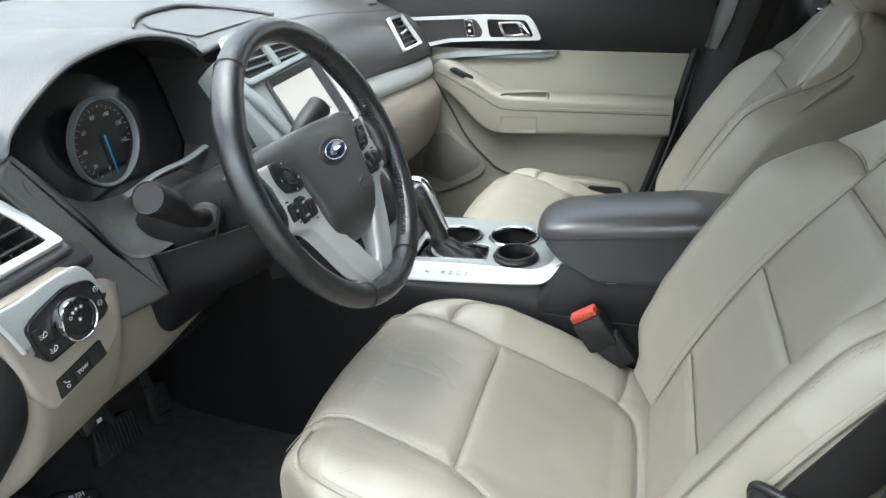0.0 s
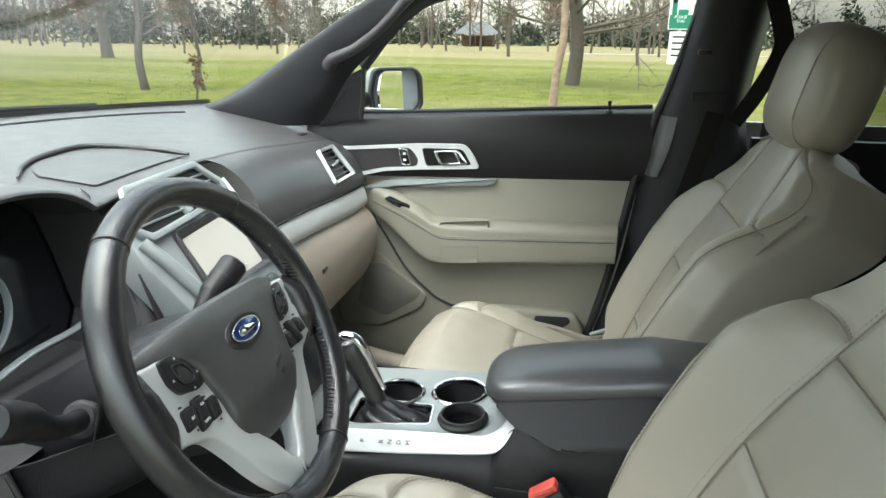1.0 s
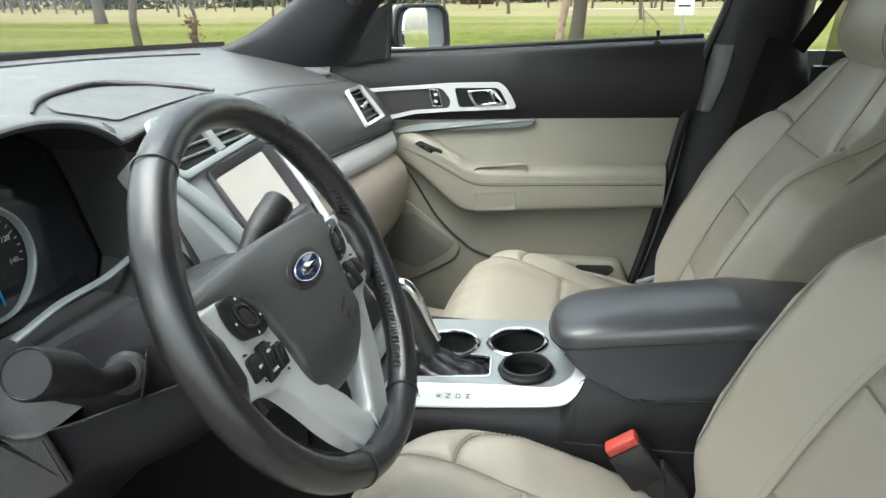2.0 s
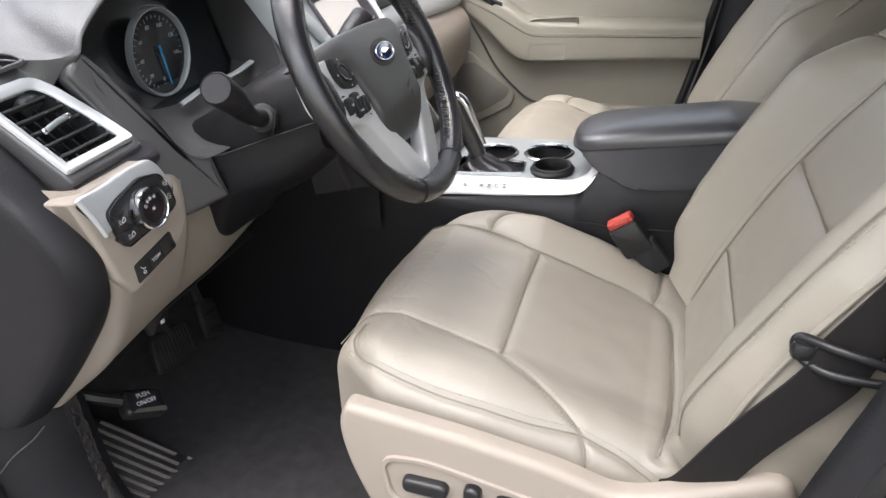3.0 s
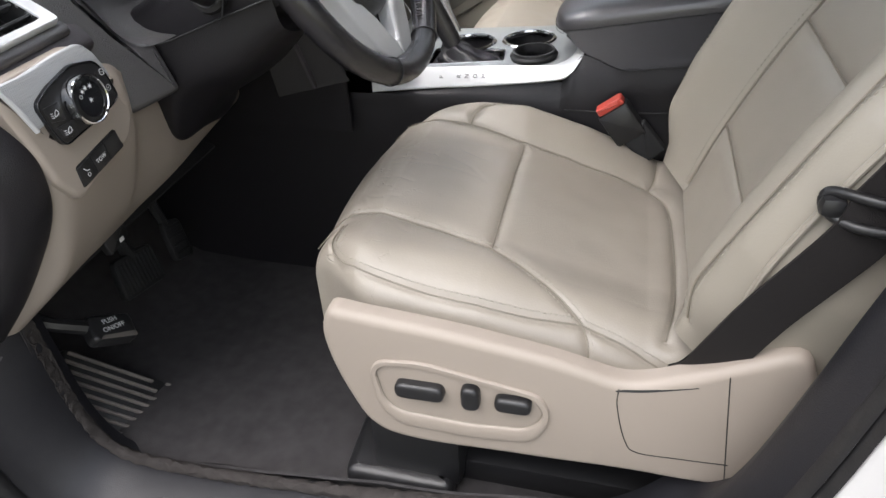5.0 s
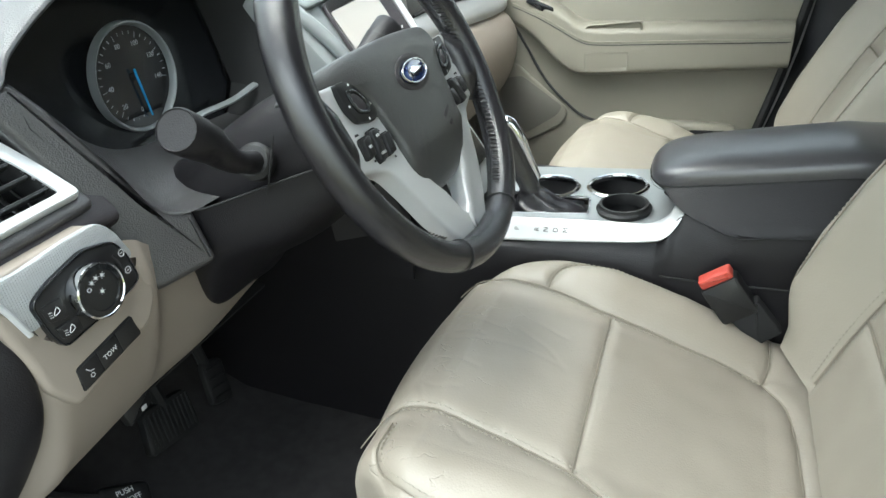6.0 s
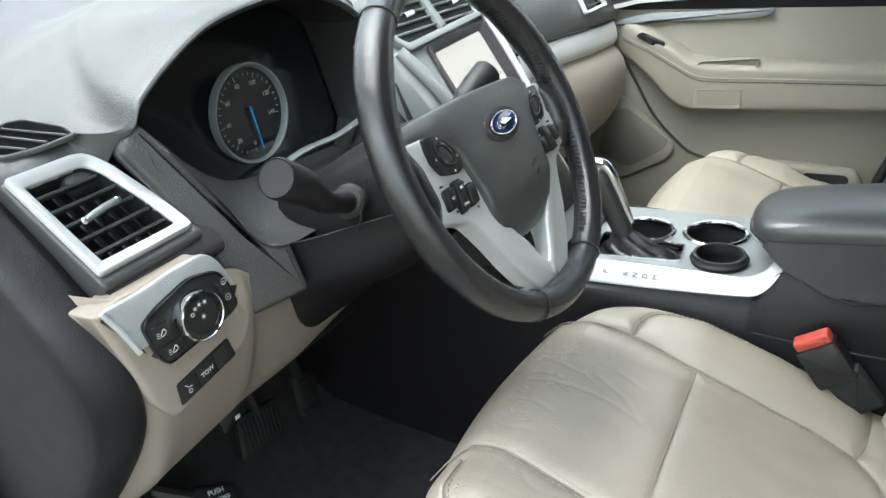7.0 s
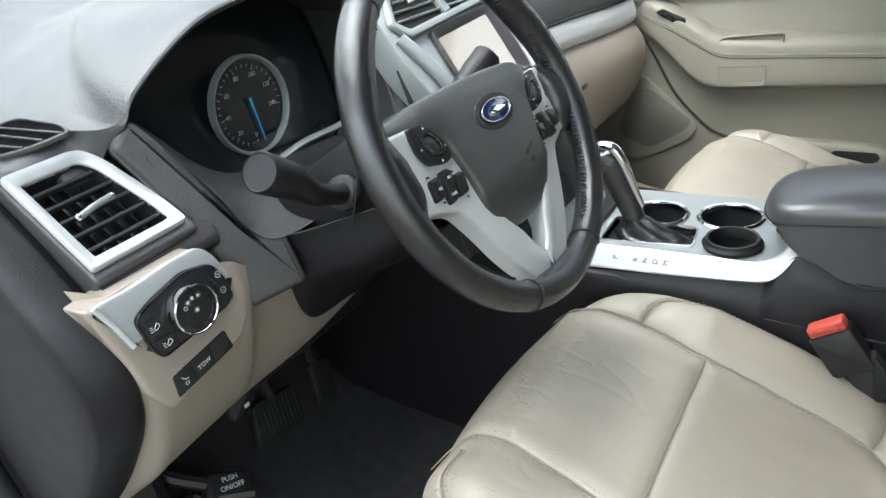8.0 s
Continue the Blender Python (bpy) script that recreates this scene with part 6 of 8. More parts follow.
spoke_bow = lambda u, v: -0.16 * max(0, abs(u) - 0.125) - 0.05 * max(0, -v - 0.1)
for g in (-1, 1):
    pts = spoke_side(g)
    sp = part("spoke", slab(rounded(pts, 0.010, 4), m_w @ pose(0, 0, -0.022), 0.021, 0.004, 3, bow=spoke_bow), SILVER, wheel, "satin silver spoke")
    part("spoke_root", tube([on_wheel(g * 0.150, 0.034, -0.012), on_wheel(g * 0.160, 0.010, -0.006), on_wheel(g * 0.158, -0.022, -0.006), on_wheel(g * 0.152, -0.050, -0.014)], [0.008, 0.016, 0.016, 0.008], 14, 30), BLACKLEATHER, wheel)
    part("root_wrap", tube([on_wheel(g * 0.046, -0.170, -0.006), on_wheel(g * 0.036, -0.172, -0.001), on_wheel(0.0, -0.176, 0.0)], [0.006, 0.011, 0.012], 12, 16), BLACKLEATHER, wheel)
    padq = [(0.126, 0.035), (0.106, 0.034), (0.095, 0.026), (0.083, 0.006), (0.082, -0.007), (0.094, -0.010), (0.118, -0.004), (0.126, 0.010)]
    bt = part("menu_pad", slab(rounded([(g * u, v) for u, v in padq], 0.005, 4), m_w @ pose(0, 0, -0.004), 0.0062, 0.0018), SMOOTHDARK, sp)
    mid = (0.103, 0.012)
    part("pad_ring", bezel(rounded([(g * (mid[0] + (u - mid[0]) * 0.60), mid[1] + (v - mid[1]) * 0.62) for u, v in padq], 0.004, 4), rounded([(g * (mid[0] + (u - mid[0]) * 0.40), mid[1] + (v - mid[1]) * 0.42) for u, v in padq], 0.003, 4), m_w @ pose(0, 0, 0.0018), 0.0022, 0.0008), GLOSS, bt)
    part("pad_key", slab(rounded([(g * (mid[0] + (u - mid[0]) * 0.36), mid[1] + (v - mid[1]) * 0.38) for u, v in padq], 0.003, 4), m_w @ pose(0, 0, 0.0018), 0.0014, 0.0008), DARK, bt)
    for u, v in ((0.121, 0.012), (0.100, -0.0055), (0.0865, 0.006), (0.106, 0.0295)):
        part("arrow", slab([(g * u - 0.0014, v - 0.001), (g * u + 0.0014, v - 0.001), (g * u, v + 0.0016)], m_w @ pose(0, 0, 0.0022), 0.0003), PRINT, bt)
    for k, (u, v, h) in enumerate(((0.1235, -0.027, 0.019), (0.1065, -0.030, 0.029), (0.0885, -0.034, 0.020))):
        tilt = 0.22
        bm_at = m_w @ pose(g * u, v, -0.004)
        line = [(g * (a - b * tilt), b) for a, b in ((-0.0068, -h / 2), (0.0068, -h / 2), (0.0068, h / 2), (-0.0068, h / 2))]
        part("button_well", slab(rounded([(a * 1.18, b * 1.10) for a, b in line], 0.004, 4), bm_at, 0.0034, 0.0004), BLACK, sp)
        b = part("button", slab(rounded(line, 0.0035, 4), bm_at, 0.0078, 0.0022), SMOOTHDARK, sp)
        for sgn in ((1, -1) if k != 1 else ()):
            part("mark", slab([(g * (0.003 * sgn) - 0.0012, sgn * (h / 2 + 0.0045) - 0.0008), (g * (0.003 * sgn) + 0.0012, sgn * (h / 2 + 0.0045) - 0.0008), (g * (0.003 * sgn), sgn * (h / 2 + 0.0045) + 0.0013)], bm_at, 0.0036), DARKPRINT, sp)
        if g < 0:
            for dv in ((0.0,) if k != 1 else (0.008, -0.008)):
                word = {0: "SET", 1: "RES" if dv > 0 else "CNCL", 2: ""}[k]
                if word:
                    lettering("print", word, 0.0036, bm_at @ pose(dv * 0.22, dv, 0.0080), PRINT, b)
part("lower_web", slab(rounded([(-0.024, -0.104), (0.024, -0.104), (0.016, -0.150), (-0.016, -0.150)], 0.006), m_w @ pose(0, 0, -0.030), 0.006, 0.002), BLACK, wheel)


# ---- centre console ----
def con_z(x):
    return 0.907 + 0.065 * (x + 0.32)


console = thing("centre_console", (-0.1, 0.03, 0.45), "charcoal centre console with pewter top, silver apron and cup holders", "console")
top = [(-0.50, -0.076), (-0.345, -0.071), (-0.264, -0.068), (-0.18, -0.067), (-0.128, -0.068), (-0.106, -0.063), (-0.087, -0.040), (-0.078, 0.006), (-0.072, 0.05), (-0.07, 0.135), (-0.12, 0.155), (-0.50, 0.150)]
m_top = frame_at((0, 0, con_z(0)), (1, 0, 0.065), (0, 1, 0))
gate_o = [(-0.343, -0.052), (-0.208, -0.040), (-0.214, 0.018), (-0.345, 0.030)]
# top skin with the holes cut as separate strips round them
cups = ((-0.286, 0.055, 0.047, CHROME), (-0.176, 0.070, 0.047, CHROME), (-0.155, -0.022, 0.036, RUBBER))


def plate_with_holes(outline, holes, m, n=48):
    """A thin plate in the plane of m with round and shaped holes, by triangle filling."""
    bm = bmesh.new()
    edges = []
    for loop in [outline] + holes:
        vs = [bm.verts.new(m @ Vector((u, v, 0))) for u, v in loop]
        edges += [bm.edges.new((vs[i], vs[(i + 1) % len(vs)])) for i in range(len(vs))]
    bmesh.ops.triangle_fill(bm, use_beauty=True, edges=edges)
    bmesh.ops.recalc_face_normals(bm, faces=bm.faces)
    return bm


round_hole = lambda x, y, r, n=40: [(x + r * math.cos(a), y + r * math.sin(a)) for a in np.linspace(0, 2 * math.pi, n, endpoint=False)]
gate_loop = rounded(gate_o, 0.008, 4)
part("top_plate", plate_with_holes(rounded(top, 0.02, 5), [round_hole(x, y, r) for x, y, r, _ in cups] + [gate_loop], m_top), GREYSILVER, console, "pewter console top plate")
for x, y, r, mt in cups:
    m_c = m_top @ pose(x, y, 0)
    small = r < 0.04
    cup = part("cup_holder", lathe([(r, 0.0), (r * 0.96, -0.02), (r * 0.92, -0.065), (r * 0.6, -0.068), (0.001, -0.068)], m_c, 40), RUBBER if small else SMOOTHDARK, console)
    part("cup_rim", lathe([(r + 0.004, 0.0), (r + 0.0038, 0.003), (r + 0.001, 0.0055 if not small else 0.014), (r - 0.003, 0.005 if not small else 0.014), (r - 0.005, 0.0), (r - 0.004, -0.004)], m_c, 48), mt, cup, "chrome cup holder rim" if not small else "black rubber cup sleeve")
    if small:
        part("cup_sleeve", lathe([(r + 0.004, 0.002), (r + 0.006, 0.006), (r + 0.003, 0.010)], m_c, 48), RUBBER, cup)
part("gate_floor", slab(gate_loop, m_top @ pose(0, 0, -0.014), 0.003), BLACK, console)
part("gate_rim", bezel(rounded([(u + (0.003 if u > -0.28 else -0.003), v + (0.003 if v > 0 else -0.003)) for u, v in gate_o], 0.008, 4), gate_loop, m_top @ pose(0, 0, -0.002), 0.0045, 0.001), CHROME, console)
part("gate_window", slab([(-0.300, 0.016), (-0.222, 0.010), (-0.222, 0.017), (-0.300, 0.024)], m_top @ pose(0, 0, -0.008), 0.004), GLOSS, console)
# silver apron along the driver side with the gear letters
ap = []
for x0, y0, dz, x1, y1, z1 in ((-0.44, -0.074, 0.0, -0.435, -0.092, 0.868), (-0.345, -0.071, 0.0, -0.334, -0.088, 0.879), (-0.264, -0.068, 0.0, -0.255, -0.088, 0.887), (-0.18, -0.067, 0.0, -0.18, -0.088, 0.896),
                               (-0.128, -0.068, 0.0, -0.114, -0.088, 0.905), (-0.106, -0.063, 0.002, -0.089, -0.086, 0.914), (-0.087, -0.040, 0.006, -0.071, -0.070, 0.936), (-0.078, 0.006, 0.012, -0.060, -0.020, 0.958)):
    za = con_z(x0) + dz
    ap.append([(x0, y0 + 0.001, za - 0.001), (x0, y0, za + 0.002), (x0 * 0.9 + x1 * 0.1, y0 * 0.9 + y1 * 0.1, za + 0.001), ((x0 + x1) / 2, (y0 + y1) / 2 - 0.001, (za + z1) / 2 + 0.001), (x1, y1, z1), (x1, y1 + 0.002, z1 - 0.004)])
part("apron", loft(ap, 18, 50), SILVER, console, "satin silver apron with gear letters")
for word, x in zip("PRNDM", (-0.307, -0.276, -0.262, -0.247, -0.232)):
    mid = Vector((x, -0.0795, (con_z(x) + 0.879 + 0.108 * (x + 0.334)) / 2)) + 0.0035 * Vector((-0.058, -0.81, 0.58))
    m_l = frame_at(mid, (0.0, 0.58, 0.81), (-1, 0, -0.1))
    lettering("gear_letter", word, 0.0105, m_l, DARKPRINT, console)
# sides
secs = [[(x, -0.091 + (0.012 if x > -0.13 else 0), 0.874 + 0.10 * (max(x, -0.5) + 0.34)), (x, -0.099, 0.85), (x, -0.106, 0.70), (x, -0.112, 0.44)] for x in (-1.05, -0.80, -0.62, -0.50, -0.34, -0.12, -0.097)]
part("side_panel", loft(secs, 16, 30), CONSOLE, console)
part("side_panel", shell([[(x, 0.165 + 0.01 * (0.9 - z), z) for x in np.linspace(-0.62, 0.34, 14)] for z in (0.44, 0.7, 0.86, 0.905)], 0.006), CONSOLE, console)
part("tunnel_panel", shell([[(x, -0.118 - 0.02 * (z - 0.8), z) for x in np.linspace(-1.02, -0.47, 10)] for z in (0.80, 0.88, 0.96, 1.06)], 0.006), CONSOLE, console)
part("front_fill", shell([[(x, y, 0.905 + (0.10 * (-0.44 - x) / 0.1 if x < -0.44 else 0)) for y in np.linspace(-0.095, 0.16, 8)] for x in (-0.58, -0.50, -0.44, -0.36)], -0.01), CONSOLE, console)
# storage bin under the armrest: its flank leans in towards the lid
bin_edge = [(-0.099, -0.079, 0.904), (-0.085, -0.080, 0.917), (-0.072, -0.066, 0.938), (-0.0525, -0.070, 0.9417), (-0.0185, -0.083, 0.931), (0.0117, -0.0945, 0.929), (0.05, -0.094, 0.9345), (0.10, -0.093, 0.9395), (0.34, -0.091, 0.965)]
part("lower_bin", loft([[(x, y, z), (x, y * 0.45 - 0.099 * 0.55 - 0.003, z * 0.6 + 0.85 * 0.4), (x, -0.099, 0.85), (x, -0.106, 0.70), (x, -0.112, 0.44)] for x, y, z in bin_edge], 20, 50), CONSOLE, console)
part("bin_joint", tube([(-0.098, -0.047, 0.967), (-0.0695, -0.060, 0.948)] + [(x, y - 0.0006, z) for x, y, z in bin_edge[3:]], 0.0015, 6, 80), BLACK, console)
part("panel_joint", tube([(-0.09, -0.1065, 0.86), (0.0, -0.108, 0.862), (0.2, -0.108, 0.872), (0.33, -0.108, 0.88)], 0.0016, 6), BLACK, console)
# padded lid
arm = thing("armrest", (0.1, 0.03, 1.0), "charcoal vinyl padded armrest lid with stitched edge", "armrest")
lid_plan = even(spl([(-0.122, 0.02), (-0.112, -0.022), (-0.09, -0.043), (-0.03, -0.047), (0.12, -0.050), (0.33, -0.052), (0.345, 0.03), (0.33, 0.118), (0.15, 0.120), (-0.03, 0.118), (-0.098, 0.105), (-0.120, 0.07)], 200, True), 110, True)
c0 = np.array([0.11, 0.035])
lid_z = lambda x: 0.972 + 0.17 * (min(x, 0.14) + 0.095)
rows = []
for f, w in ((1.0, 0.0), (1.006, 0.005), (1.006, 0.011), (0.99, 0.0175), (0.96, 0.023), (0.90, 0.0275), (0.75, 0.032), (0.5, 0.035), (0.25, 0.0365), (0.1, 0.037), (0.0, 0.037)):
    row = []
    for p in lid_plan:
        q = c0 + (p - c0) * np.array([1 - (1 - f) * 0.65, f])
        row.append((q[0], q[1], lid_z(q[0]) + w))
    rows.append(row)
bm = sheet(rows, closed_u=True)
disc_cap(bm, len(lid_plan), 0)
bmesh.ops.remove_doubles(bm, verts=bm.verts, dist=0.0012)
bmesh.ops.recalc_face_normals(bm, faces=bm.faces)
lid = part("lid", bm, ARMREST, arm)
under = [(-0.122, 0.966), (-0.098, 0.964), (-0.0695, 0.947), (-0.0525, 0.9417), (-0.0185, 0.931), (0.0117, 0.929), (0.05, 0.9345), (0.10, 0.9395), (0.36, 0.967)]
rows = []
for k in range(9):
    row = []
    for p in lid_plan:
        top = lid_z(p[0]) + 0.002
        depth = max(0.003, top - float(np.interp(p[0], [a for a, _ in under], [b for _, b in under]))) * k / 8
        row.append((max(p[0], -0.119 + 0.025 * k / 8), c0[1] + (p[1] - c0[1]) * (1 + 0.52 * min(1.0, depth / 0.060)), top - depth))
    rows.append(row)
bm = sheet(rows, closed_u=True)
disc_cap(bm, len(lid_plan), (len(rows) - 1) * len(lid_plan))
bmesh.ops.recalc_face_normals(bm, faces=bm.faces)
part("bin", bm, CONSOLE, console, "smooth charcoal bin under the armrest lid")
edge = [(*(c0 + (p - c0) * 1.004), lid_z(p[0]) + 0.001) for p in lid_plan]
part("seam", tube(edge, 0.0014, 5, 160, closed=True), BLACK, lid)
part("stitching", stitches([(x, y - 0.0012, z - 0.0055) for x, y, z in edge], 0.005, 0.0032, 0.0007, (0, 0, 0)), RUBBER, lid)

# gear lever with its leather boot
lev = thing("gear_lever", (-0.29, -0.01, con_z(-0.29)), "black gear lever with chrome strip and leather boot", "gear lever")
part("knob", loft([[tuple(Vector(c) + Vector((r * 0.9 * math.cos(a), r * 0.85 * math.sin(a), 0)) + Vector((0, 0, k * math.cos(a) * r))) for a in np.linspace(0, 2 * math.pi, 12, endpoint=False)]
                   for c, r, k in (((-0.300, -0.012, 0.925), 0.017, 0.3), ((-0.312, -0.014, 0.955), 0.019, 0.3), ((-0.330, -0.016, 0.990), 0.022, 0.35), ((-0.345, -0.018, 1.018), 0.026, 0.4), ((-0.352, -0.019, 1.036), 0.021, 0.4), ((-0.354, -0.019, 1.042), 0.010, 0.4))], 24, 24, True, True), BLACKLEATHER, lev)
part("chrome_strip", tube([(-0.290, -0.014, 0.955), (-0.306, -0.018, 0.990), (-0.320, -0.020, 1.022), (-0.336, -0.020, 1.043), (-0.356, -0.019, 1.046), (-0.372, -0.018, 1.036)], [0.004, 0.007, 0.009, 0.010, 0.009, 0.005], 12, 40), CHROME, lev, "chrome strip over the knob")
part("release_button", turned([(0.0002, 0.0), (0.008, 0.0), (0.007, 0.004), (0.0002, 0.005)], frame_at((-0.352, -0.043, 1.005), (1, 0, 0.3), (0, 0.2, 1)), 20), CHROME, lev)
secs = []
for f, s, w in ((0.0, 1.0, 0), (0.2, 0.93, 0.006), (0.4, 0.72, 0.010), (0.6, 0.60, 0.004), (0.8, 0.45, 0.005), (1.0, 0.30, 0)):
    c = Vector((-0.276, -0.010, con_z(-0.276) - 0.010)).lerp(Vector((-0.302, -0.013, 0.938)), f)
    secs.append([tuple(c + Vector((s * 0.062 * math.cos(a) * (1.1 if math.cos(a) > 0 else 0.9) * (1 - 0.25 * f * (math.cos(a) > 0)), s * 0.032 * math.sin(a), w * math.sin(5 * a + 4 * f) * 0.6))) for a in np.linspace(0, 2 * math.pi, 24, endpoint=False)])
part("boot", loft(secs, 48, 28, True), BLACKLEATHER, lev, "creased leather boot")

# seat belt buckle beside the driver seat
buckle = thing("seat_belt_buckle", (0.02, -0.125, 0.80), "black seat belt buckle with red release button", "belt buckle")
bx = Vector((0.62, 0.0, -0.78)).normalized()
m_b = frame_at((-0.012, -0.128, 0.878), (0.80, 0, 0.60), (-0.6, 0, 0.8))
part("stalk", slab(rounded([(-0.020, -0.11), (0.020, -0.11), (0.025, -0.05), (-0.025, -0.05)], 0.004), m_b @ pose(0, 0, -0.009) @ pose(0, 0, 0, 0, 0, 8), 0.018, 0.004), BLACK, buckle)
part("body", slab(rounded([(-0.026, -0.062), (0.026, -0.062), (0.026, 0.0), (-0.026, 0.0)], 0.005), m_b @ pose(0, 0, -0.012), 0.024, 0.004), SMOOTHDARK, buckle)
part("release_button", slab(rounded([(-0.023, -0.001), (0.023, -0.001), (0.023, 0.013), (-0.023, 0.013)], 0.004), m_b @ pose(0, 0, -0.010), 0.020, 0.004), RED, buckle, "red release button")

# ---- belt of the driver seat ----
belt = thing("seat_belt", (0.12, -0.62, 0.80), "black webbing seat belt threaded through a plastic guide", "seat belt")
part("strap", ribbon([(0.105, -0.600, 0.770), (0.119, -0.622, 0.808), (0.152, -0.640, 0.900), (0.200, -0.652, 0.998), (0.212, -0.652, 1.035)], (0.93, 0.02, -0.34), 0.052, 0.003, 40), WEBBING, belt)
part("strap", ribbon([(0.212, -0.648, 1.036), (0.25, -0.652, 1.12), (0.31, -0.66, 1.26), (0.36, -0.67, 1.40)], (0.93, 0.0, -0.36), 0.050, 0.003, 24), WEBBING, belt)
part("guide", tube([(0.172, -0.640, 1.040), (0.20, -0.658, 1.044), (0.244, -0.664, 1.036), (0.250, -0.664, 1.020), (0.20, -0.660, 1.018), (0.174, -0.642, 1.022)], 0.0046, 12, 60, closed=True), SMOOTHDARK, belt, "black plastic belt guide")
part("guide_knob", rbox((0.176, -0.646, 1.030), (0.022, 0.016, 0.020), 0.008), SMOOTHDARK, belt)

# ---- sill plate, striker and labels on the door opening ----
sill = thing("sill_plate", (-0.42, -0.72, 0.49), "charcoal sill plate with embossed ribs and plain bars", "sill plate")
m_sp = frame_at((-0.438, -0.711, 0.4575), (1, 0.0, 0.122), (0.0, 0.91, 0.41))
rim_o = rounded([(-0.190, -0.022), (0.184, -0.022), (0.190, 0.022), (-0.184, 0.022)], 0.009)
rim_i = rounded([(-0.1865, -0.0195), (0.181, -0.0195), (0.1865, 0.0195), (-0.181, 0.0195)], 0.0075)
part("bed", slab(rim_i, m_sp @ pose(0, 0, -0.006), 0.0065), SILLTRIM, sill)
part("rim", bezel(rim_o, rim_i, m_sp @ pose(0, 0, -0.004), 0.0068, 0.0015), RUBBER, sill)
for v in (-0.0135, -0.0045, 0.0045, 0.0135):
    for a, b in (((-0.178, -0.135), (0.140, 0.178)) if abs(v) < 0.01 else ((-0.178, 0.178),)):
        part("rib", slab(rounded([(a, v - 0.0028), (b, v - 0.0028), (b + 0.001, v + 0.0028), (a + 0.001, v + 0.0028)], 0.0014), m_sp, 0.0028, 0.001), SILLTRIM, sill)
for k in range(8):
    u = -0.112 + 0.032 * k
    part("embossed_bar", slab(rounded([(u - 0.010, -0.0075), (u + 0.009, -0.0075), (u + 0.012, 0.0075), (u - 0.007, 0.0075)], 0.003), m_sp, 0.0026, 0.001), SILLTRIM, sill)
part("trim_joint", tube([(-0.209, y, 0.4975 - 0.6 * dd) for dd, y in ((0.0, -0.650), (0.004, -0.662), (0.012, -0.68), (0.030, -0.705), (0.05, -0.725), (0.075, -0.742), (0.098, -0.754), (0.108, -0.762))], 0.0013, 6), BLACK, sill)
part("trim_joint", tube([(-0.779, -0.692, 0.712), (-0.786, -0.712, 0.700), (-0.800, -0.735, 0.688), (-0.818, -0.752, 0.664)], 0.0012, 6), PAD, sill)

striker = thing("door_striker", (0.255, -0.81, 0.88), "black steel door striker loop on the white pillar", "door striker")
m_sk = frame_at((0.270, -0.826, 0.892), (0.86, 0.10, -0.10), (0.12, 0.0, 1))
part("plate", slab(rounded([(-0.012, -0.050), (0.010, -0.050), (0.018, -0.005), (0.022, 0.030), (0.004, 0.040), (-0.012, 0.032)], 0.005), m_sk, 0.006, 0.002), SMOOTHDARK, striker)
loop_o = rounded([(-0.050, 0.024), (-0.040, -0.030), (0.008, -0.042), (0.010, 0.018), (-0.012, 0.010)], 0.005)
loop_i = rounded([(-0.038, 0.012), (-0.032, -0.020), (-0.004, -0.026), (0.000, -0.006), (-0.014, 0.002)], 0.004)
part("loop", bezel(loop_o, loop_i, m_sk @ pose(-0.004, 0.006, 0.006, 0, -14, 0), 0.012, 0.004), SMOOTHDARK, striker)
part("bolt", turned([(0.0002, 0), (0.010, 0), (0.009, 0.006), (0.0002, 0.007)], m_sk @ pose(0.006, 0.016, 0.006), 12), SMOOTHDARK, striker)
lab = thing("pillar_label", (0.28, -0.84, 0.95), "white tyre label with yellow header on the white pillar", "label")
m_lb = frame_at((0.284, -0.8415, 0.925), (0.95, -0.29, 0.05), (0.06, 0.0, 0.99))
part("sheet", slab(rounded([(-0.004, -0.055), (0.10, -0.055), (0.10, 0.05), (-0.004, 0.05)], 0.004), m_lb, 0.0006), LABEL, lab)
part("header", slab([(-0.002, 0.022), (0.098, 0.022), (0.098, 0.047), (-0.002, 0.047)], m_lb, 0.0010), YELLOW, lab)
part("tyre_mark", bezel(round_hole(0.006, 0.008, 0.008), round_hole(0.006, 0.008, 0.005), m_lb, 0.0011, 0.0002), DARKPRINT, lab)
for k in range(5):
    part("bar", slab([(0.003, -0.010 - 0.012 * k), (0.046, -0.010 - 0.012 * k), (0.046, -0.0075 - 0.012 * k), (0.003, -0.0075 - 0.012 * k)], m_lb, 0.0010), DARKPRINT, lab)

# ---- passenger door ----
DY = 0.75
m_pd = Matrix(((1, 0, 0, 0), (0, 0, -1, DY), (0, 1, 0, 0), (0, 0, 0, 1)))


def pd(pts, r=0.008, n=4):
    return rounded(pts, r, n)


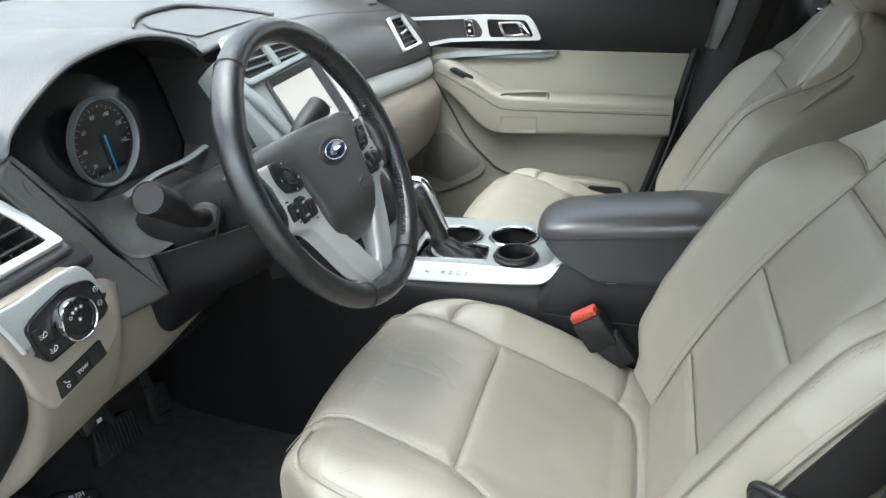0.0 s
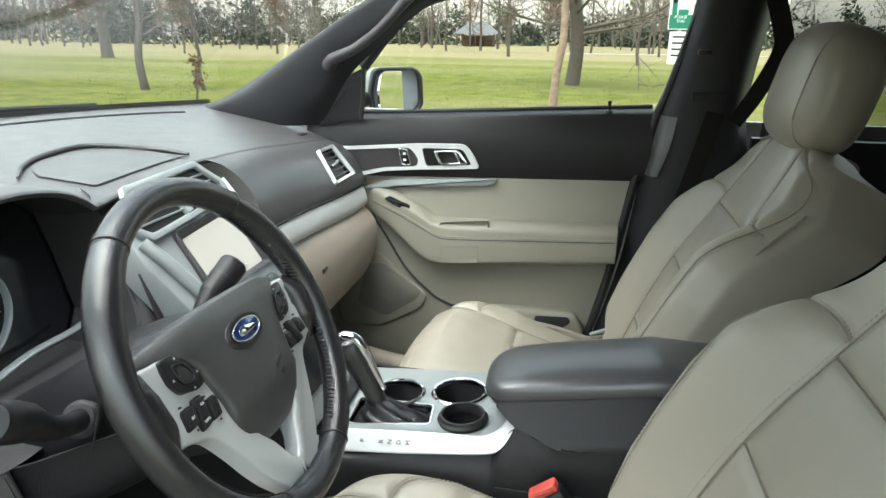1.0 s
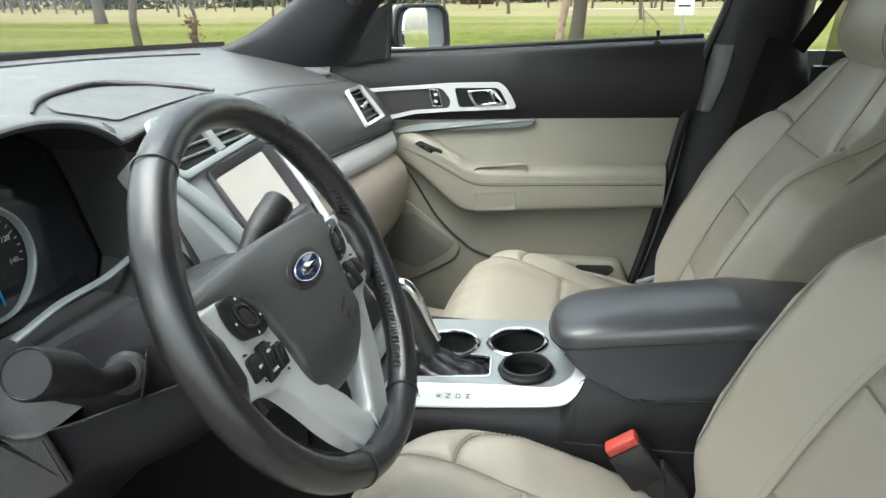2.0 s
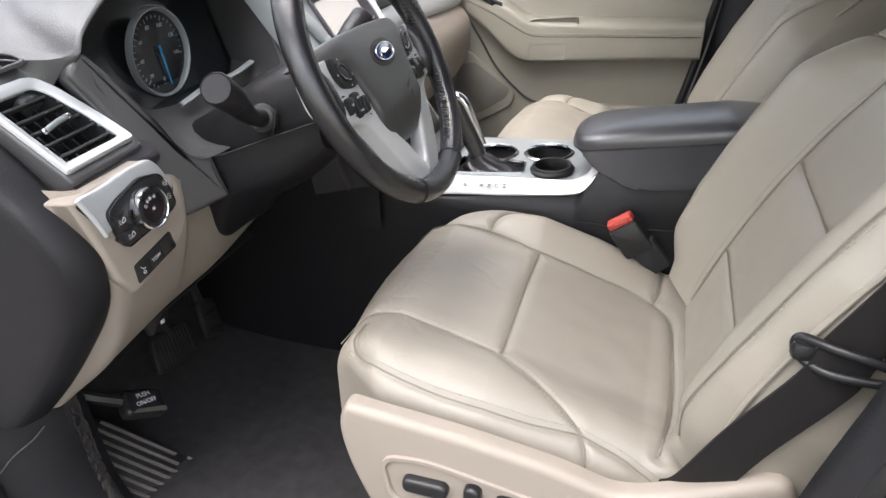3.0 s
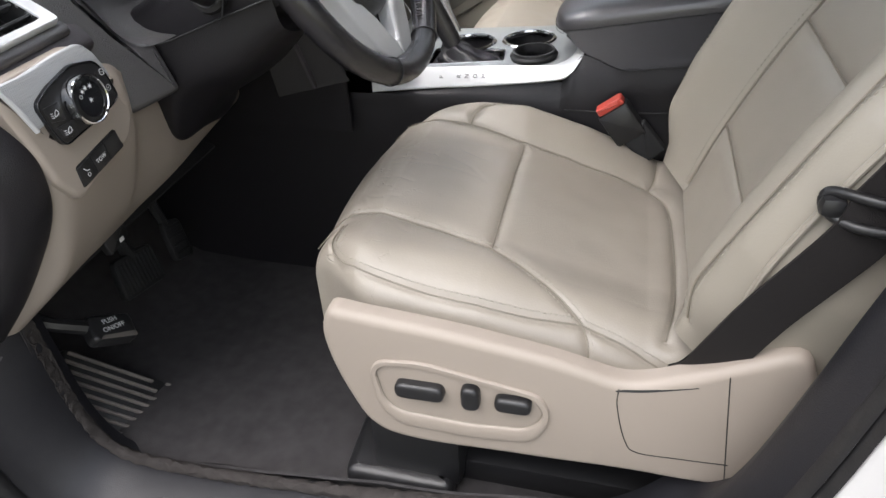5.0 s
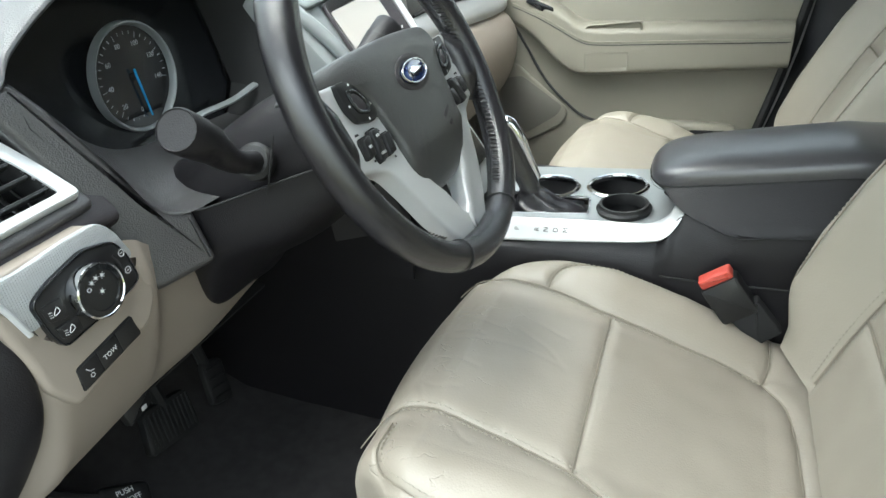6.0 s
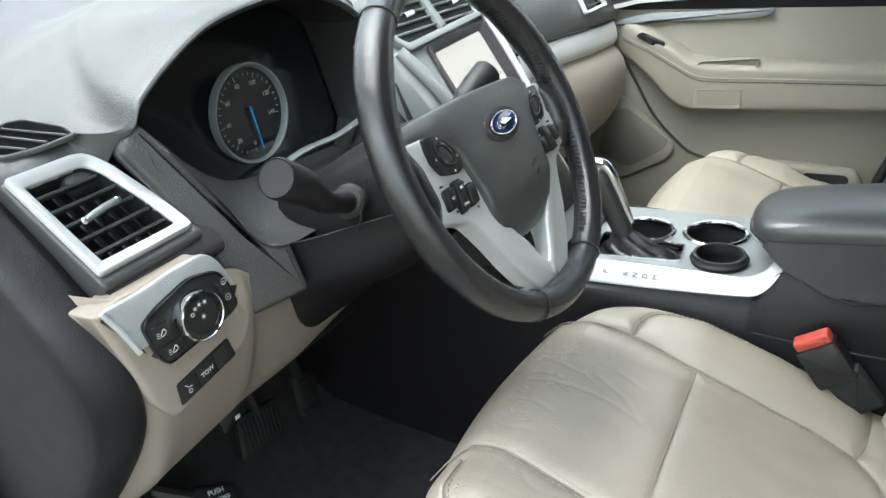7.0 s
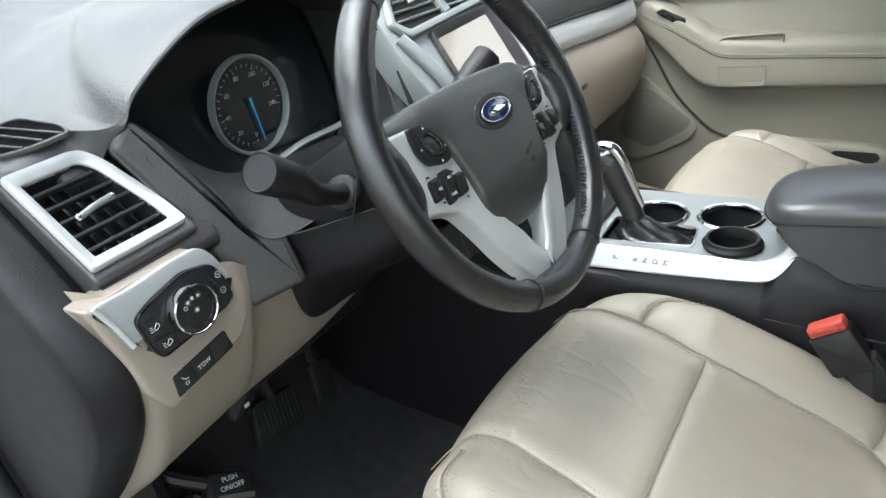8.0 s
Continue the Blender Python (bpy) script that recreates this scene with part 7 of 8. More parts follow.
pdoor = thing("passenger_door", (-0.2, 0.8, 0.45), "closed passenger door with beige lower panel and charcoal upper", "car door")
lower = [(-0.70, 1.15), (-0.20, 1.172), (0.136, 1.184), (0.101, 0.966), (0.052, 0.760), (0.0, 0.60), (-0.08, 0.50), (-0.70, 0.50), (-0.80, 0.62), (-0.80, 1.12)]
part("lower_panel", slab(pd(lower, 0.01), m_pd @ pose(0, 0, -0.05), 0.050, 0.006), DOORBEIGE, pdoor, "beige vinyl lower door panel")
secs = [[(x, 0.752, 1.166 + 0.05 * (x + 0.2) * 0.55), (x, 0.738, 1.20 + 0.03 * (x + 0.2)), (x, 0.735, 1.26 + 0.04 * (x + 0.2)), (x, 0.748, 1.315 + 0.05 * (x + 0.2)), (x, 0.762, 1.333 + 0.053 * (x + 0.2)), (x, 0.80, 1.338 + 0.053 * (x + 0.2))] for x in (-0.72, -0.5, -0.3, -0.1, 0.10, 0.172)]
part("upper_panel", loft(secs, 28, 30), CONSOLE, pdoor, "charcoal upper door panel")
part("sill_strip", tube([(x, 0.792, 1.340 + 0.053 * (x + 0.2)) for x in np.linspace(-0.60, 0.17, 8)], 0.006, 8), RUBBER, pdoor)
up = lambda d: m_pd @ pose(0, 0, d)
bz = [(-0.655, 1.232), (-0.41, 1.252), (-0.285, 1.256, 0.02), (-0.262, 1.225), (-0.247, 1.194, 0.012), (-0.41, 1.184), (-0.50, 1.176), (-0.585, 1.155), (-0.625, 1.195)]
i1 = [(-0.628, 1.226), (-0.43, 1.241, 0.015), (-0.409, 1.212), (-0.412, 1.193, 0.01), (-0.50, 1.186), (-0.577, 1.168)]
i2 = [(-0.400, 1.241), (-0.292, 1.243, 0.012), (-0.268, 1.203), (-0.388, 1.194)]
bezel_plate = part("handle_bezel", plate_with_holes(pd(bz), [pd(i1), pd(i2)], up(0.022)), SILVER, pdoor, "satin silver handle bezel")
part("bezel_side", bezel(pd(bz), pd([(-0.45 + (u - (-0.45)) * 0.985, 1.205 + (v - 1.205) * 0.94) for u, v, *_ in bz]), up(0.006), 0.0165, 0.003), SILVER, bezel_plate)
part("bezel_insert", slab(pd(i1), up(0.004), 0.014), DARK, bezel_plate)
lock = part("lock_switch", slab(pd([(-0.462, 1.236), (-0.440, 1.235), (-0.430, 1.196), (-0.452, 1.196)], 0.006), up(0.018), 0.003, 0.001), GLOSS, bezel_plate)
part("lock_frame", bezel(pd([(-0.464, 1.238), (-0.438, 1.237), (-0.428, 1.194), (-0.454, 1.194)], 0.006), pd([(-0.461, 1.235), (-0.441, 1.234), (-0.431, 1.197), (-0.451, 1.197)], 0.005), up(0.018), 0.0045, 0.0008), CHROME, lock)
for v in (1.224, 1.208):
    part("mark", slab(pd([(-0.450, v - 0.003), (-0.442, v - 0.003), (-0.442, v + 0.003), (-0.450, v + 0.003)], 0.001), up(0.0212), 0.0004), PRINT, lock)
part("handle_cup", slab(pd(i2), up(-0.004), 0.008), SMOOTHDARK, bezel_plate)
part("cup_wall", sheet([[up(d) @ Vector((p[0], p[1], 0)) for p in even(pd(i2), 60, True)] for d in (0.0, 0.022)], closed_u=True), SMOOTHDARK, bezel_plate)
hn = part("door_handle", bezel(pd([(-0.372, 1.236), (-0.300, 1.240), (-0.274, 1.204), (-0.352, 1.198)], 0.010), pd([(-0.358, 1.231), (-0.316, 1.233), (-0.300, 1.209), (-0.346, 1.205)], 0.007), up(0.010), 0.016, 0.005), CHROME, pdoor, "chrome inner door handle")
part("lever", slab(pd([(-0.316, 1.234), (-0.298, 1.236), (-0.275, 1.205), (-0.300, 1.206)], 0.006), up(0.018), 0.008, 0.003), CHROME, hn)
st = [(-0.575, 1.120), (-0.544, 1.136), (-0.473, 1.153), (-0.351, 1.161), (-0.202, 1.169), (-0.211, 1.153), (-0.245, 1.146), (-0.396, 1.136), (-0.473, 1.131), (-0.552, 1.109)]
part("trim_strip", slab(pd(st, 0.006), up(0.0), 0.012, 0.004), GREYSILVER, pdoor, "pewter trim strip")
# armrest body
secs = []
for x, zt, zb, pr in ((-0.560, 1.112, 1.068, 0.004), (-0.53, 1.126, 1.050, 0.020), (-0.47, 1.114, 1.010, 0.038), (-0.40, 1.080, 0.950, 0.046), (-0.345, 1.054, 0.931, 0.048), (-0.22, 1.054, 0.941, 0.048), (0.0, 1.060, 0.958, 0.046), (0.110, 1.064, 0.967, 0.044)):
    secs.append([(x, DY + 0.002, zt + 0.004), (x, DY - 0.5 * pr, zt + 0.001), (x, DY - 0.92 * pr, zt - 0.012), (x, DY - pr, zt - 0.034), (x, DY - pr, zb + 0.020), (x, DY - 0.85 * pr, zb + 0.004), (x, DY - 0.4 * pr, zb - 0.002), (x, DY + 0.002, zb - 0.002)])
arm_m = part("armrest", loft(secs, 36, 50), DOORBEIGE, pdoor, "padded beige door armrest")
for dv in (-0.004, 0.004):
    part("seam", tube([up(w + 0.0005) @ Vector((u, v + dv, 0)) for u, v, w in ((-0.534, 1.093, 0.0185), (-0.464, 1.070, 0.0395), (-0.403, 1.041, 0.046), (-0.357, 1.018, 0.0478), (-0.311, 1.012, 0.0482), (-0.162, 1.019, 0.0476), (0.0, 1.026, 0.046), (0.105, 1.031, 0.0442))], 0.0011, 6, 60), THREAD if dv > 0 else DARKPRINT, arm_m)
sw = part("window_switch", slab(pd([(-0.499, 1.104), (-0.485, 1.112), (-0.427, 1.090), (-0.427, 1.077), (-0.440, 1.074)], 0.006), up(0.028), 0.0125, 0.002), GLOSS, pdoor)
part("rocker", slab(pd([(-0.474, 1.100), (-0.464, 1.098), (-0.456, 1.087), (-0.466, 1.088)], 0.003), up(0.0400), 0.003, 0.0008), SMOOTHDARK, sw)
part("pull_cup", bezel(pd([(-0.346, 1.052), (-0.214, 1.066), (-0.216, 1.032), (-0.356, 1.030)], 0.012), pd([(-0.337, 1.047), (-0.220, 1.060), (-0.222, 1.037), (-0.344, 1.035)], 0.010), up(0.034), 0.010, 0.004, sink=0.004), DOORBEIGE, pdoor)
part("pull_floor", slab(pd([(-0.337, 1.047), (-0.220, 1.060), (-0.222, 1.037), (-0.344, 1.035)], 0.010), up(0.034), 0.004), DOORBEIGE, pdoor)
part("door_lamp", bezel(pd([(-0.345, 0.987), (-0.241, 0.995), (-0.241, 0.948), (-0.345, 0.940)], 0.004), pd([(-0.319, 0.981), (-0.247, 0.987), (-0.253, 0.973), (-0.319, 0.967)], 0.003), up(0.042), 0.008, 0.002, sink=0.005), DOORBEIGE, pdoor)
part("lamp_lens", slab(pd([(-0.319, 0.981), (-0.247, 0.987), (-0.253, 0.973), (-0.319, 0.967)], 0.003), up(0.040), 0.002), DOORBEIGE, pdoor)
# lower groove, speaker and pocket
part("groove", tube([up(0.001) @ Vector((u, v, 0)) for u, v in ((-0.545, 1.055), (-0.50, 0.985), (-0.45, 0.905), (-0.39, 0.845), (-0.34, 0.812), (-0.25, 0.795), (-0.1, 0.79))], 0.0035, 8, 60), DARKPRINT, pdoor)
part("pocket_wall", slab(pd([(-0.30, 0.815), (-0.08, 0.822), (0.02, 0.820), (0.05, 0.765), (0.0, 0.62), (-0.30, 0.62)], 0.02), up(-0.004), 0.034, 0.014, 4), DOORBEIGE, pdoor)
part("pocket_mouth", slab(pd([(-0.085, 0.806), (0.004, 0.810), (0.012, 0.795), (-0.02, 0.770), (-0.085, 0.772)], 0.010), up(0.0295), 0.0015), BLACK, pdoor)
sp = part("speaker_housing", slab(pd([(-0.60, 0.95), (-0.525, 0.945, 0.03), (-0.505, 0.928, 0.02), (-0.385, 0.828, 0.02), (-0.40, 0.79), (-0.52, 0.72), (-0.64, 0.72), (-0.66, 0.85)], 0.03), up(-0.002), 0.010, 0.006, 3), DOORBEIGE, pdoor)
part("speaker_grille", slab(pd([(-0.560, 0.905), (-0.512, 0.915, 0.012), (-0.402, 0.840, 0.010), (-0.415, 0.815), (-0.505, 0.755), (-0.590, 0.79)], 0.02), up(0.007), 0.002, 0.001), perforated("speaker_mesh", (0.16, 0.15, 0.13), 330), sp, "fine perforated speaker grille")
part("threshold", rbox((-0.35, 0.70, 0.50), (0.9, 0.12, 0.11), 0.02), SILLTRIM, pdoor)
part("threshold_trim", tube([(-0.62, 0.66, 0.70), (-0.5, 0.655, 0.665), (-0.35, 0.65, 0.65), (-0.2, 0.65, 0.64)], [0.02, 0.025, 0.025, 0.02], 10), BEIGE, pdoor)
pin = solo("lock_pin", turned([(0.0002, -0.004), (0.008, -0.004), (0.008, 0.0), (0.0035, 0.002), (0.0035, 0.016), (0.005, 0.019), (0.0045, 0.024), (0.0002, 0.025)], Matrix.Translation((0.066, 0.762, 1.349)), 16), SMOOTHDARK, "black plastic door lock pin on the window sill", "lock pin")
pane = solo("window_passenger", shell([[(x, 0.80 - 0.115 * k, 1.345 + 0.053 * (x + 0.2) * (1 - k) + 0.29 * k) for x in np.linspace(-0.60 + 0.0 * k, 0.20, 8)] for k in np.linspace(0, 1, 6)], 0.003), GLASS, "clear passenger door window glass", "window", "structure")
pane.visible_shadow = False

# ---- passenger side pillars ----
apil = thing("front_pillar", (-0.75, 0.72, 1.3), "charcoal windscreen pillar trim with grab handle", "pillar trim", kind="structure")
part("cover", loft([
    [(-1.03, 0.70, 1.315), (-0.97, 0.68, 1.318), (-0.86, 0.68, 1.30), (-0.76, 0.70, 1.288), (-0.665, 0.74, 1.290)],
    [(-0.90, 0.70, 1.370), (-0.84, 0.67, 1.376), (-0.76, 0.67, 1.360), (-0.69, 0.69, 1.345), (-0.635, 0.73, 1.350)],
    [(-0.735, 0.70, 1.472), (-0.70, 0.665, 1.480), (-0.65, 0.66, 1.470), (-0.60, 0.675, 1.450), (-0.565, 0.71, 1.440)],
    [(-0.525, 0.68, 1.600), (-0.50, 0.65, 1.605), (-0.46, 0.645, 1.598), (-0.42, 0.65, 1.580), (-0.395, 0.69, 1.575)],
    [(-0.36, 0.66, 1.69), (-0.34, 0.64, 1.69), (-0.31, 0.63, 1.685), (-0.28, 0.64, 1.67), (-0.26, 0.67, 1.66)],
], 30, 36), PILLAR, apil)
part("sail_panel", slab(rounded([(-0.685, 1.285), (-0.560, 1.310), (-0.552, 1.44), (-0.60, 1.42), (-0.65, 1.36)], 0.012), frame_at((0, 0.745, 0), (1, 0, 0), (0, 0, 1)), 0.012, 0.005), PILLAR, apil)
part("window_divider", tube([(-0.565, 0.735, 1.31), (-0.556, 0.73, 1.38), (-0.552, 0.725, 1.445)], 0.006, 8), SMOOTHDARK, apil)
handle = part("grab_handle", tube([(-0.622, 0.665, 1.445), (-0.600, 0.64, 1.462), (-0.545, 0.632, 1.486), (-0.485, 0.628, 1.528), (-0.440, 0.628, 1.572), (-0.405, 0.632, 1.61), (-0.39, 0.65, 1.63)], [0.018, 0.015, 0.012, 0.012, 0.012, 0.014, 0.017], 12, 50), DARK, apil)
part("window_frame", tube([(-0.555, 0.735, 1.44), (-0.47, 0.715, 1.535), (-0.38, 0.70, 1.60), (-0.2, 0.69, 1.635), (0.10, 0.69, 1.645), (0.275, 0.695, 1.64)], 0.014, 8, 40), SMOOTHDARK, apil)
bpil = thing("middle_pillar", (0.25, 0.72, 0.5), "charcoal middle pillar trim with belt slot", "pillar trim", kind="structure")
part("cover", loft([
    [(0.250, 0.745, 1.66), (0.285, 0.70, 1.66), (0.34, 0.69, 1.66), (0.39, 0.70, 1.66), (0.42, 0.745, 1.66)],
    [(0.210, 0.75, 1.46), (0.248, 0.705, 1.46), (0.305, 0.69, 1.46), (0.355, 0.70, 1.46), (0.388, 0.75, 1.46)],
    [(0.178, 0.76, 1.35), (0.215, 0.712, 1.345), (0.28, 0.695, 1.345), (0.345, 0.705, 1.345), (0.385, 0.76, 1.345)],
    [(0.155, 0.76, 1.19), (0.195, 0.715, 1.19), (0.27, 0.70, 1.19), (0.36, 0.71, 1.19), (0.41, 0.76, 1.19)],
    [(0.125, 0.76, 0.97), (0.165, 0.72, 0.97), (0.25, 0.70, 0.97), (0.37, 0.71, 0.97), (0.42, 0.76, 0.97)],
    [(0.07, 0.76, 0.75), (0.11, 0.72, 0.75), (0.22, 0.69, 0.75), (0.37, 0.70, 0.75), (0.42, 0.76, 0.75)],
    [(-0.02, 0.76, 0.5), (0.03, 0.72, 0.5), (0.2, 0.68, 0.5), (0.40, 0.68, 0.5), (0.46, 0.76, 0.5)],
], 26, 50), PILLAR, bpil)
part("edge_strip", loft([[(0.186, 0.742, 1.345), (0.200, 0.716, 1.345), (0.222, 0.706, 1.345)], [(0.172, 0.742, 1.27), (0.186, 0.712, 1.27), (0.210, 0.700, 1.27)], [(0.162, 0.742, 1.20), (0.172, 0.716, 1.20), (0.190, 0.708, 1.20)]], 8, 12), PAD, bpil)
part("door_seal", tube([(0.268, 0.745, 1.66), (0.205, 0.75, 1.42), (0.176, 0.752, 1.33), (0.140, 0.752, 1.17), (0.105, 0.752, 0.96), (0.055, 0.752, 0.75), (0.0, 0.75, 0.60)], 0.011, 8, 50), RUBBER, bpil)
part("coat_button", rbox((0.262, 0.688, 1.492), (0.03, 0.012, 0.012), 0.003), SMOOTHDARK, bpil)
part("belt_slot", slab(rounded([(0.245, 1.385), (0.325, 1.385), (0.325, 1.405), (0.245, 1.405)], 0.006), frame_at((0, 0.695, 0), (1, 0, 0), (0, 0, 1)), 0.008, 0.002), BLACK, bpil)
pbelt = thing("passenger_belt", (0.33, 0.70, 0.8), "black webbing belt hanging along the middle pillar", "seat belt")
part("strap", ribbon([(0.37, 0.665, 1.66), (0.405, 0.66, 1.56), (0.415, 0.66, 1.50), (0.375, 0.668, 1.40), (0.34, 0.672, 1.34)], (0.80, 0.30, 0.25), 0.046, 0.0025, 24), WEBBING, pbelt)
part("strap", ribbon([(0.30, 0.68, 1.36), (0.25, 0.675, 1.15), (0.19, 0.67, 0.92), (0.15, 0.665, 0.80)], (0.9, 0.3, -0.2), 0.045, 0.0025, 24), WEBBING, pbelt)
part("latch_plate", rbox((0.168, 0.655, 0.985), (0.022, 0.006, 0.034), 0.004), CHROME, pbelt)
part("webbing_end", tube([(0.06, 0.64, 0.80), (0.10, 0.645, 0.815), (0.14, 0.65, 0.83)], 0.006, 8), GREYSILVER, pbelt)
solo("rear_view_mirror", blob((-0.555, 0.02, 1.625), (0.04, 0.26, 0.075), None, 4), SMOOTHDARK, "black plastic rear view mirror under the roof", "mirror")


# ---- driver footwell ----
mat_line = [(-0.86, -0.46), (-0.838, -0.36), (-0.822, -0.315), (-0.795, -0.29), (-0.792, -0.20), (-0.785, -0.155), (-0.75, -0.138), (-0.60, -0.128), (-0.40, -0.135), (-0.385, -0.30), (-0.372, -0.55), (-0.385, -0.612), (-0.55, -0.618), (-0.66, -0.612), (-0.72, -0.55), (-0.74, -0.49), (-0.80, -0.475)]
m_mat = Matrix.Translation((0, 0, 0.4415))
matt = thing("floor_mat", (-0.6, -0.36, 0.445), "dusty black carpet floor mat with bound edge", "floor mat")
ml = rounded(mat_line, 0.025, 4)
part("pile", slab(ml, m_mat, 0.008, 0.003), MATCLOTH, matt)
part("binding", tube([(x, y, 0.447) for x, y in even(ml, 120, True)], 0.0045, 8, 240, closed=True), RUBBER, matt)
part("mat_clip", turned([(0.0002, 0.0), (0.021, 0.0), (0.020, 0.004), (0.012, 0.005), (0.010, 0.003), (0.0002, 0.003)], Matrix.Translation((-0.442, -0.488, 0.449)), 24), PEDALRUBBER, matt, "round worn mat clip")
crumbs = bmesh.new()
rng = random.Random(5)
for k in range(170):
    x, y = rng.uniform(-0.72, -0.40), -0.61 + abs(rng.gauss(0, 0.09))
    s = rng.uniform(0.0010, 0.0026)
    v = [crumbs.verts.new((x + s * a, y + s * b, 0.4497 + c * s)) for a, b, c in ((-1, -1, 0), (1, -0.8, 0), (0.2, 1, 0), (0, 0, 1))]
    for f in ((0, 1, 3), (1, 2, 3), (2, 0, 3)):
        crumbs.faces.new([v[i] for i in f])
solo("crumbs", crumbs, LABEL, "pale crumbs scattered on the floor mat", "crumbs", "stuff")

rest = thing("foot_rest", (-0.79, -0.53, 0.44), "worn ribbed rubber foot rest beside the sill", "foot rest")
m_fr = frame_at((-0.782, -0.572, 0.492), (0.139, 0.056, -0.119), (0.0, 1.0, 0.15)) @ Matrix.Scale(1.12, 4)
part("base", slab(rounded([(-0.100, -0.066), (0.096, -0.066), (0.100, 0.060), (-0.092, 0.060)], 0.018), m_fr @ pose(0, 0, -0.03), 0.030, 0.008), RUBBER, rest)
for k in range(9):
    v = -0.054 + 0.0132 * k
    part("rib", slab(rounded([(-0.080, v - 0.0026), (0.074 - 9 * v * v, v - 0.0028), (0.075 - 9 * v * v, v + 0.0024), (-0.079, v + 0.0022)], 0.002), m_fr, 0.0055, 0.002), PEDALRUBBER, rest)
part("end_rib", tube([m_fr @ Vector(q) for q in ((0.070, -0.058, 0.004), (0.086, -0.055, 0.004), (0.090, 0.0, 0.004), (0.086, 0.048, 0.004), (0.070, 0.054, 0.004))], 0.003, 6, 30), PEDALRUBBER, rest)
part("carpet_ramp", slab([(-0.12, -0.075), (0.10, -0.07), (0.10, 0.07), (-0.12, 0.075)], m_fr @ pose(0, 0, -0.075), 0.046, 0.01), CARPET, rest)

park = thing("parking_brake_pedal", (-0.74, -0.545, 0.62), "black parking brake pedal with white printed words", "pedal")
m_pk = frame_at((-0.745, -0.538, 0.636), (0.28, 0.80, -0.52), (-0.62, 0.30, 0.55))
pp = part("pad", slab(rounded([(-0.040, -0.024), (0.038, -0.024), (0.038, 0.024), (-0.040, 0.024)], 0.012), m_pk @ pose(0, 0, -0.016), 0.022, 0.008, 4), SMOOTHDARK, park)
lettering("print", "PUSH", 0.0115, m_pk @ pose(-0.004, 0.010, 0.0062, 0, 0, 14), PRINT, pp)
lettering("print", "ON/OFF", 0.0115, m_pk @ pose(-0.001, -0.003, 0.0062, 0, 0, 14), PRINT, pp)
part("worn_edge", slab(rounded([(-0.030, -0.022), (0.034, -0.022), (0.034, -0.013), (-0.024, -0.016)], 0.003), m_pk @ pose(0, 0, 0.0052), 0.0012), PEDALRUBBER, pp)
part("arm", tube([(-0.762, -0.560, 0.650), (-0.80, -0.60, 0.69), (-0.86, -0.625, 0.74), (-0.95, -0.63, 0.82)], 0.011, 8), SMOOTHDARK, park)

brake = thing("brake_pedal", (-0.82, -0.365, 0.6), "black ribbed rubber brake pedal", "pedal")
m_bk = frame_at((-0.822, -0.365, 0.608), (0.06, 1, -0.16), (-0.32, 0.05, 0.95))
bp = part("pad", slab(rounded([(-0.058, -0.036), (0.052, -0.038), (0.050, 0.036), (-0.046, 0.040)], 0.014), m_bk @ pose(0, 0, -0.010), 0.014, 0.005), RUBBER, brake)
for k in range(11):
    u = -0.044 + 0.0088 * k
    part("rib", slab(rounded([(u - 0.0022, -0.028), (u + 0.0022, -0.028), (u + 0.0022, 0.030), (u - 0.0022, 0.030)], 0.001), m_bk @ pose(0, 0, 0.004), 0.0025, 0.001), RUBBER, bp)
part("arm", tube([(-0.835, -0.36, 0.63), (-0.87, -0.36, 0.74), (-0.92, -0.36, 0.90)], 0.012, 8), SMOOTHDARK, brake)
acc = thing("accelerator_pedal", (-0.84, -0.24, 0.6), "black rubber accelerator pedal", "pedal")
m_ac = frame_at((-0.823, -0.243, 0.598), (0.08, 1, -0.2), (-0.35, 0.05, 0.95))
ap_ = part("pad", slab(rounded([(-0.026, -0.040), (0.024, -0.044), (0.026, 0.036), (-0.024, 0.042)], 0.012), m_ac @ pose(0, 0, -0.008), 0.012, 0.005), RUBBER, acc)
for k in range(4):
    v = -0.028 + 0.018 * k
    part("rib", slab([(-0.019, v - 0.003), (0.019, v - 0.003), (0.019, v + 0.003), (-0.019, v + 0.003)], m_ac @ pose(0, 0, 0.004), 0.002, 0.0008), RUBBER, ap_)
part("arm", tube([(-0.84, -0.245, 0.63), (-0.875, -0.235, 0.73), (-0.90, -0.225, 0.86)], 0.010, 8), SMOOTHDARK, acc)
track = thing("seat_track_cover", (-0.33, -0.55, 0.45), "black plastic seat track cover on the carpet", "track cover")
part("cover", slab(rounded([(-0.055, -0.075), (0.115, -0.075), (0.10, 0.05), (-0.06, 0.05)], 0.02), frame_at((-0.29, -0.54, 0.445), (1, 0, 0), (0, 1, 0)), 0.045, 0.018, 4), SMOOTHDARK, track)
part("front_leg", rbox((-0.235, -0.545, 0.55), (0.135, 0.10, 0.17), 0.014), SMOOTHDARK, track)
part("under_rail", rbox((-0.02, -0.545, 0.60), (0.42, 0.05, 0.05), 0.01, pose(0, 0, 0, 0, -6, 0)), SMOOTHDARK, track)

# ---- open driver door ----
ddoor = thing("driver_door", (-0.90, -0.90, 0.45), "open driver door with beige panel and white edge", "car door")
def flip(line):
    return [(-p[0], *p[1:]) for p in line][::-1]


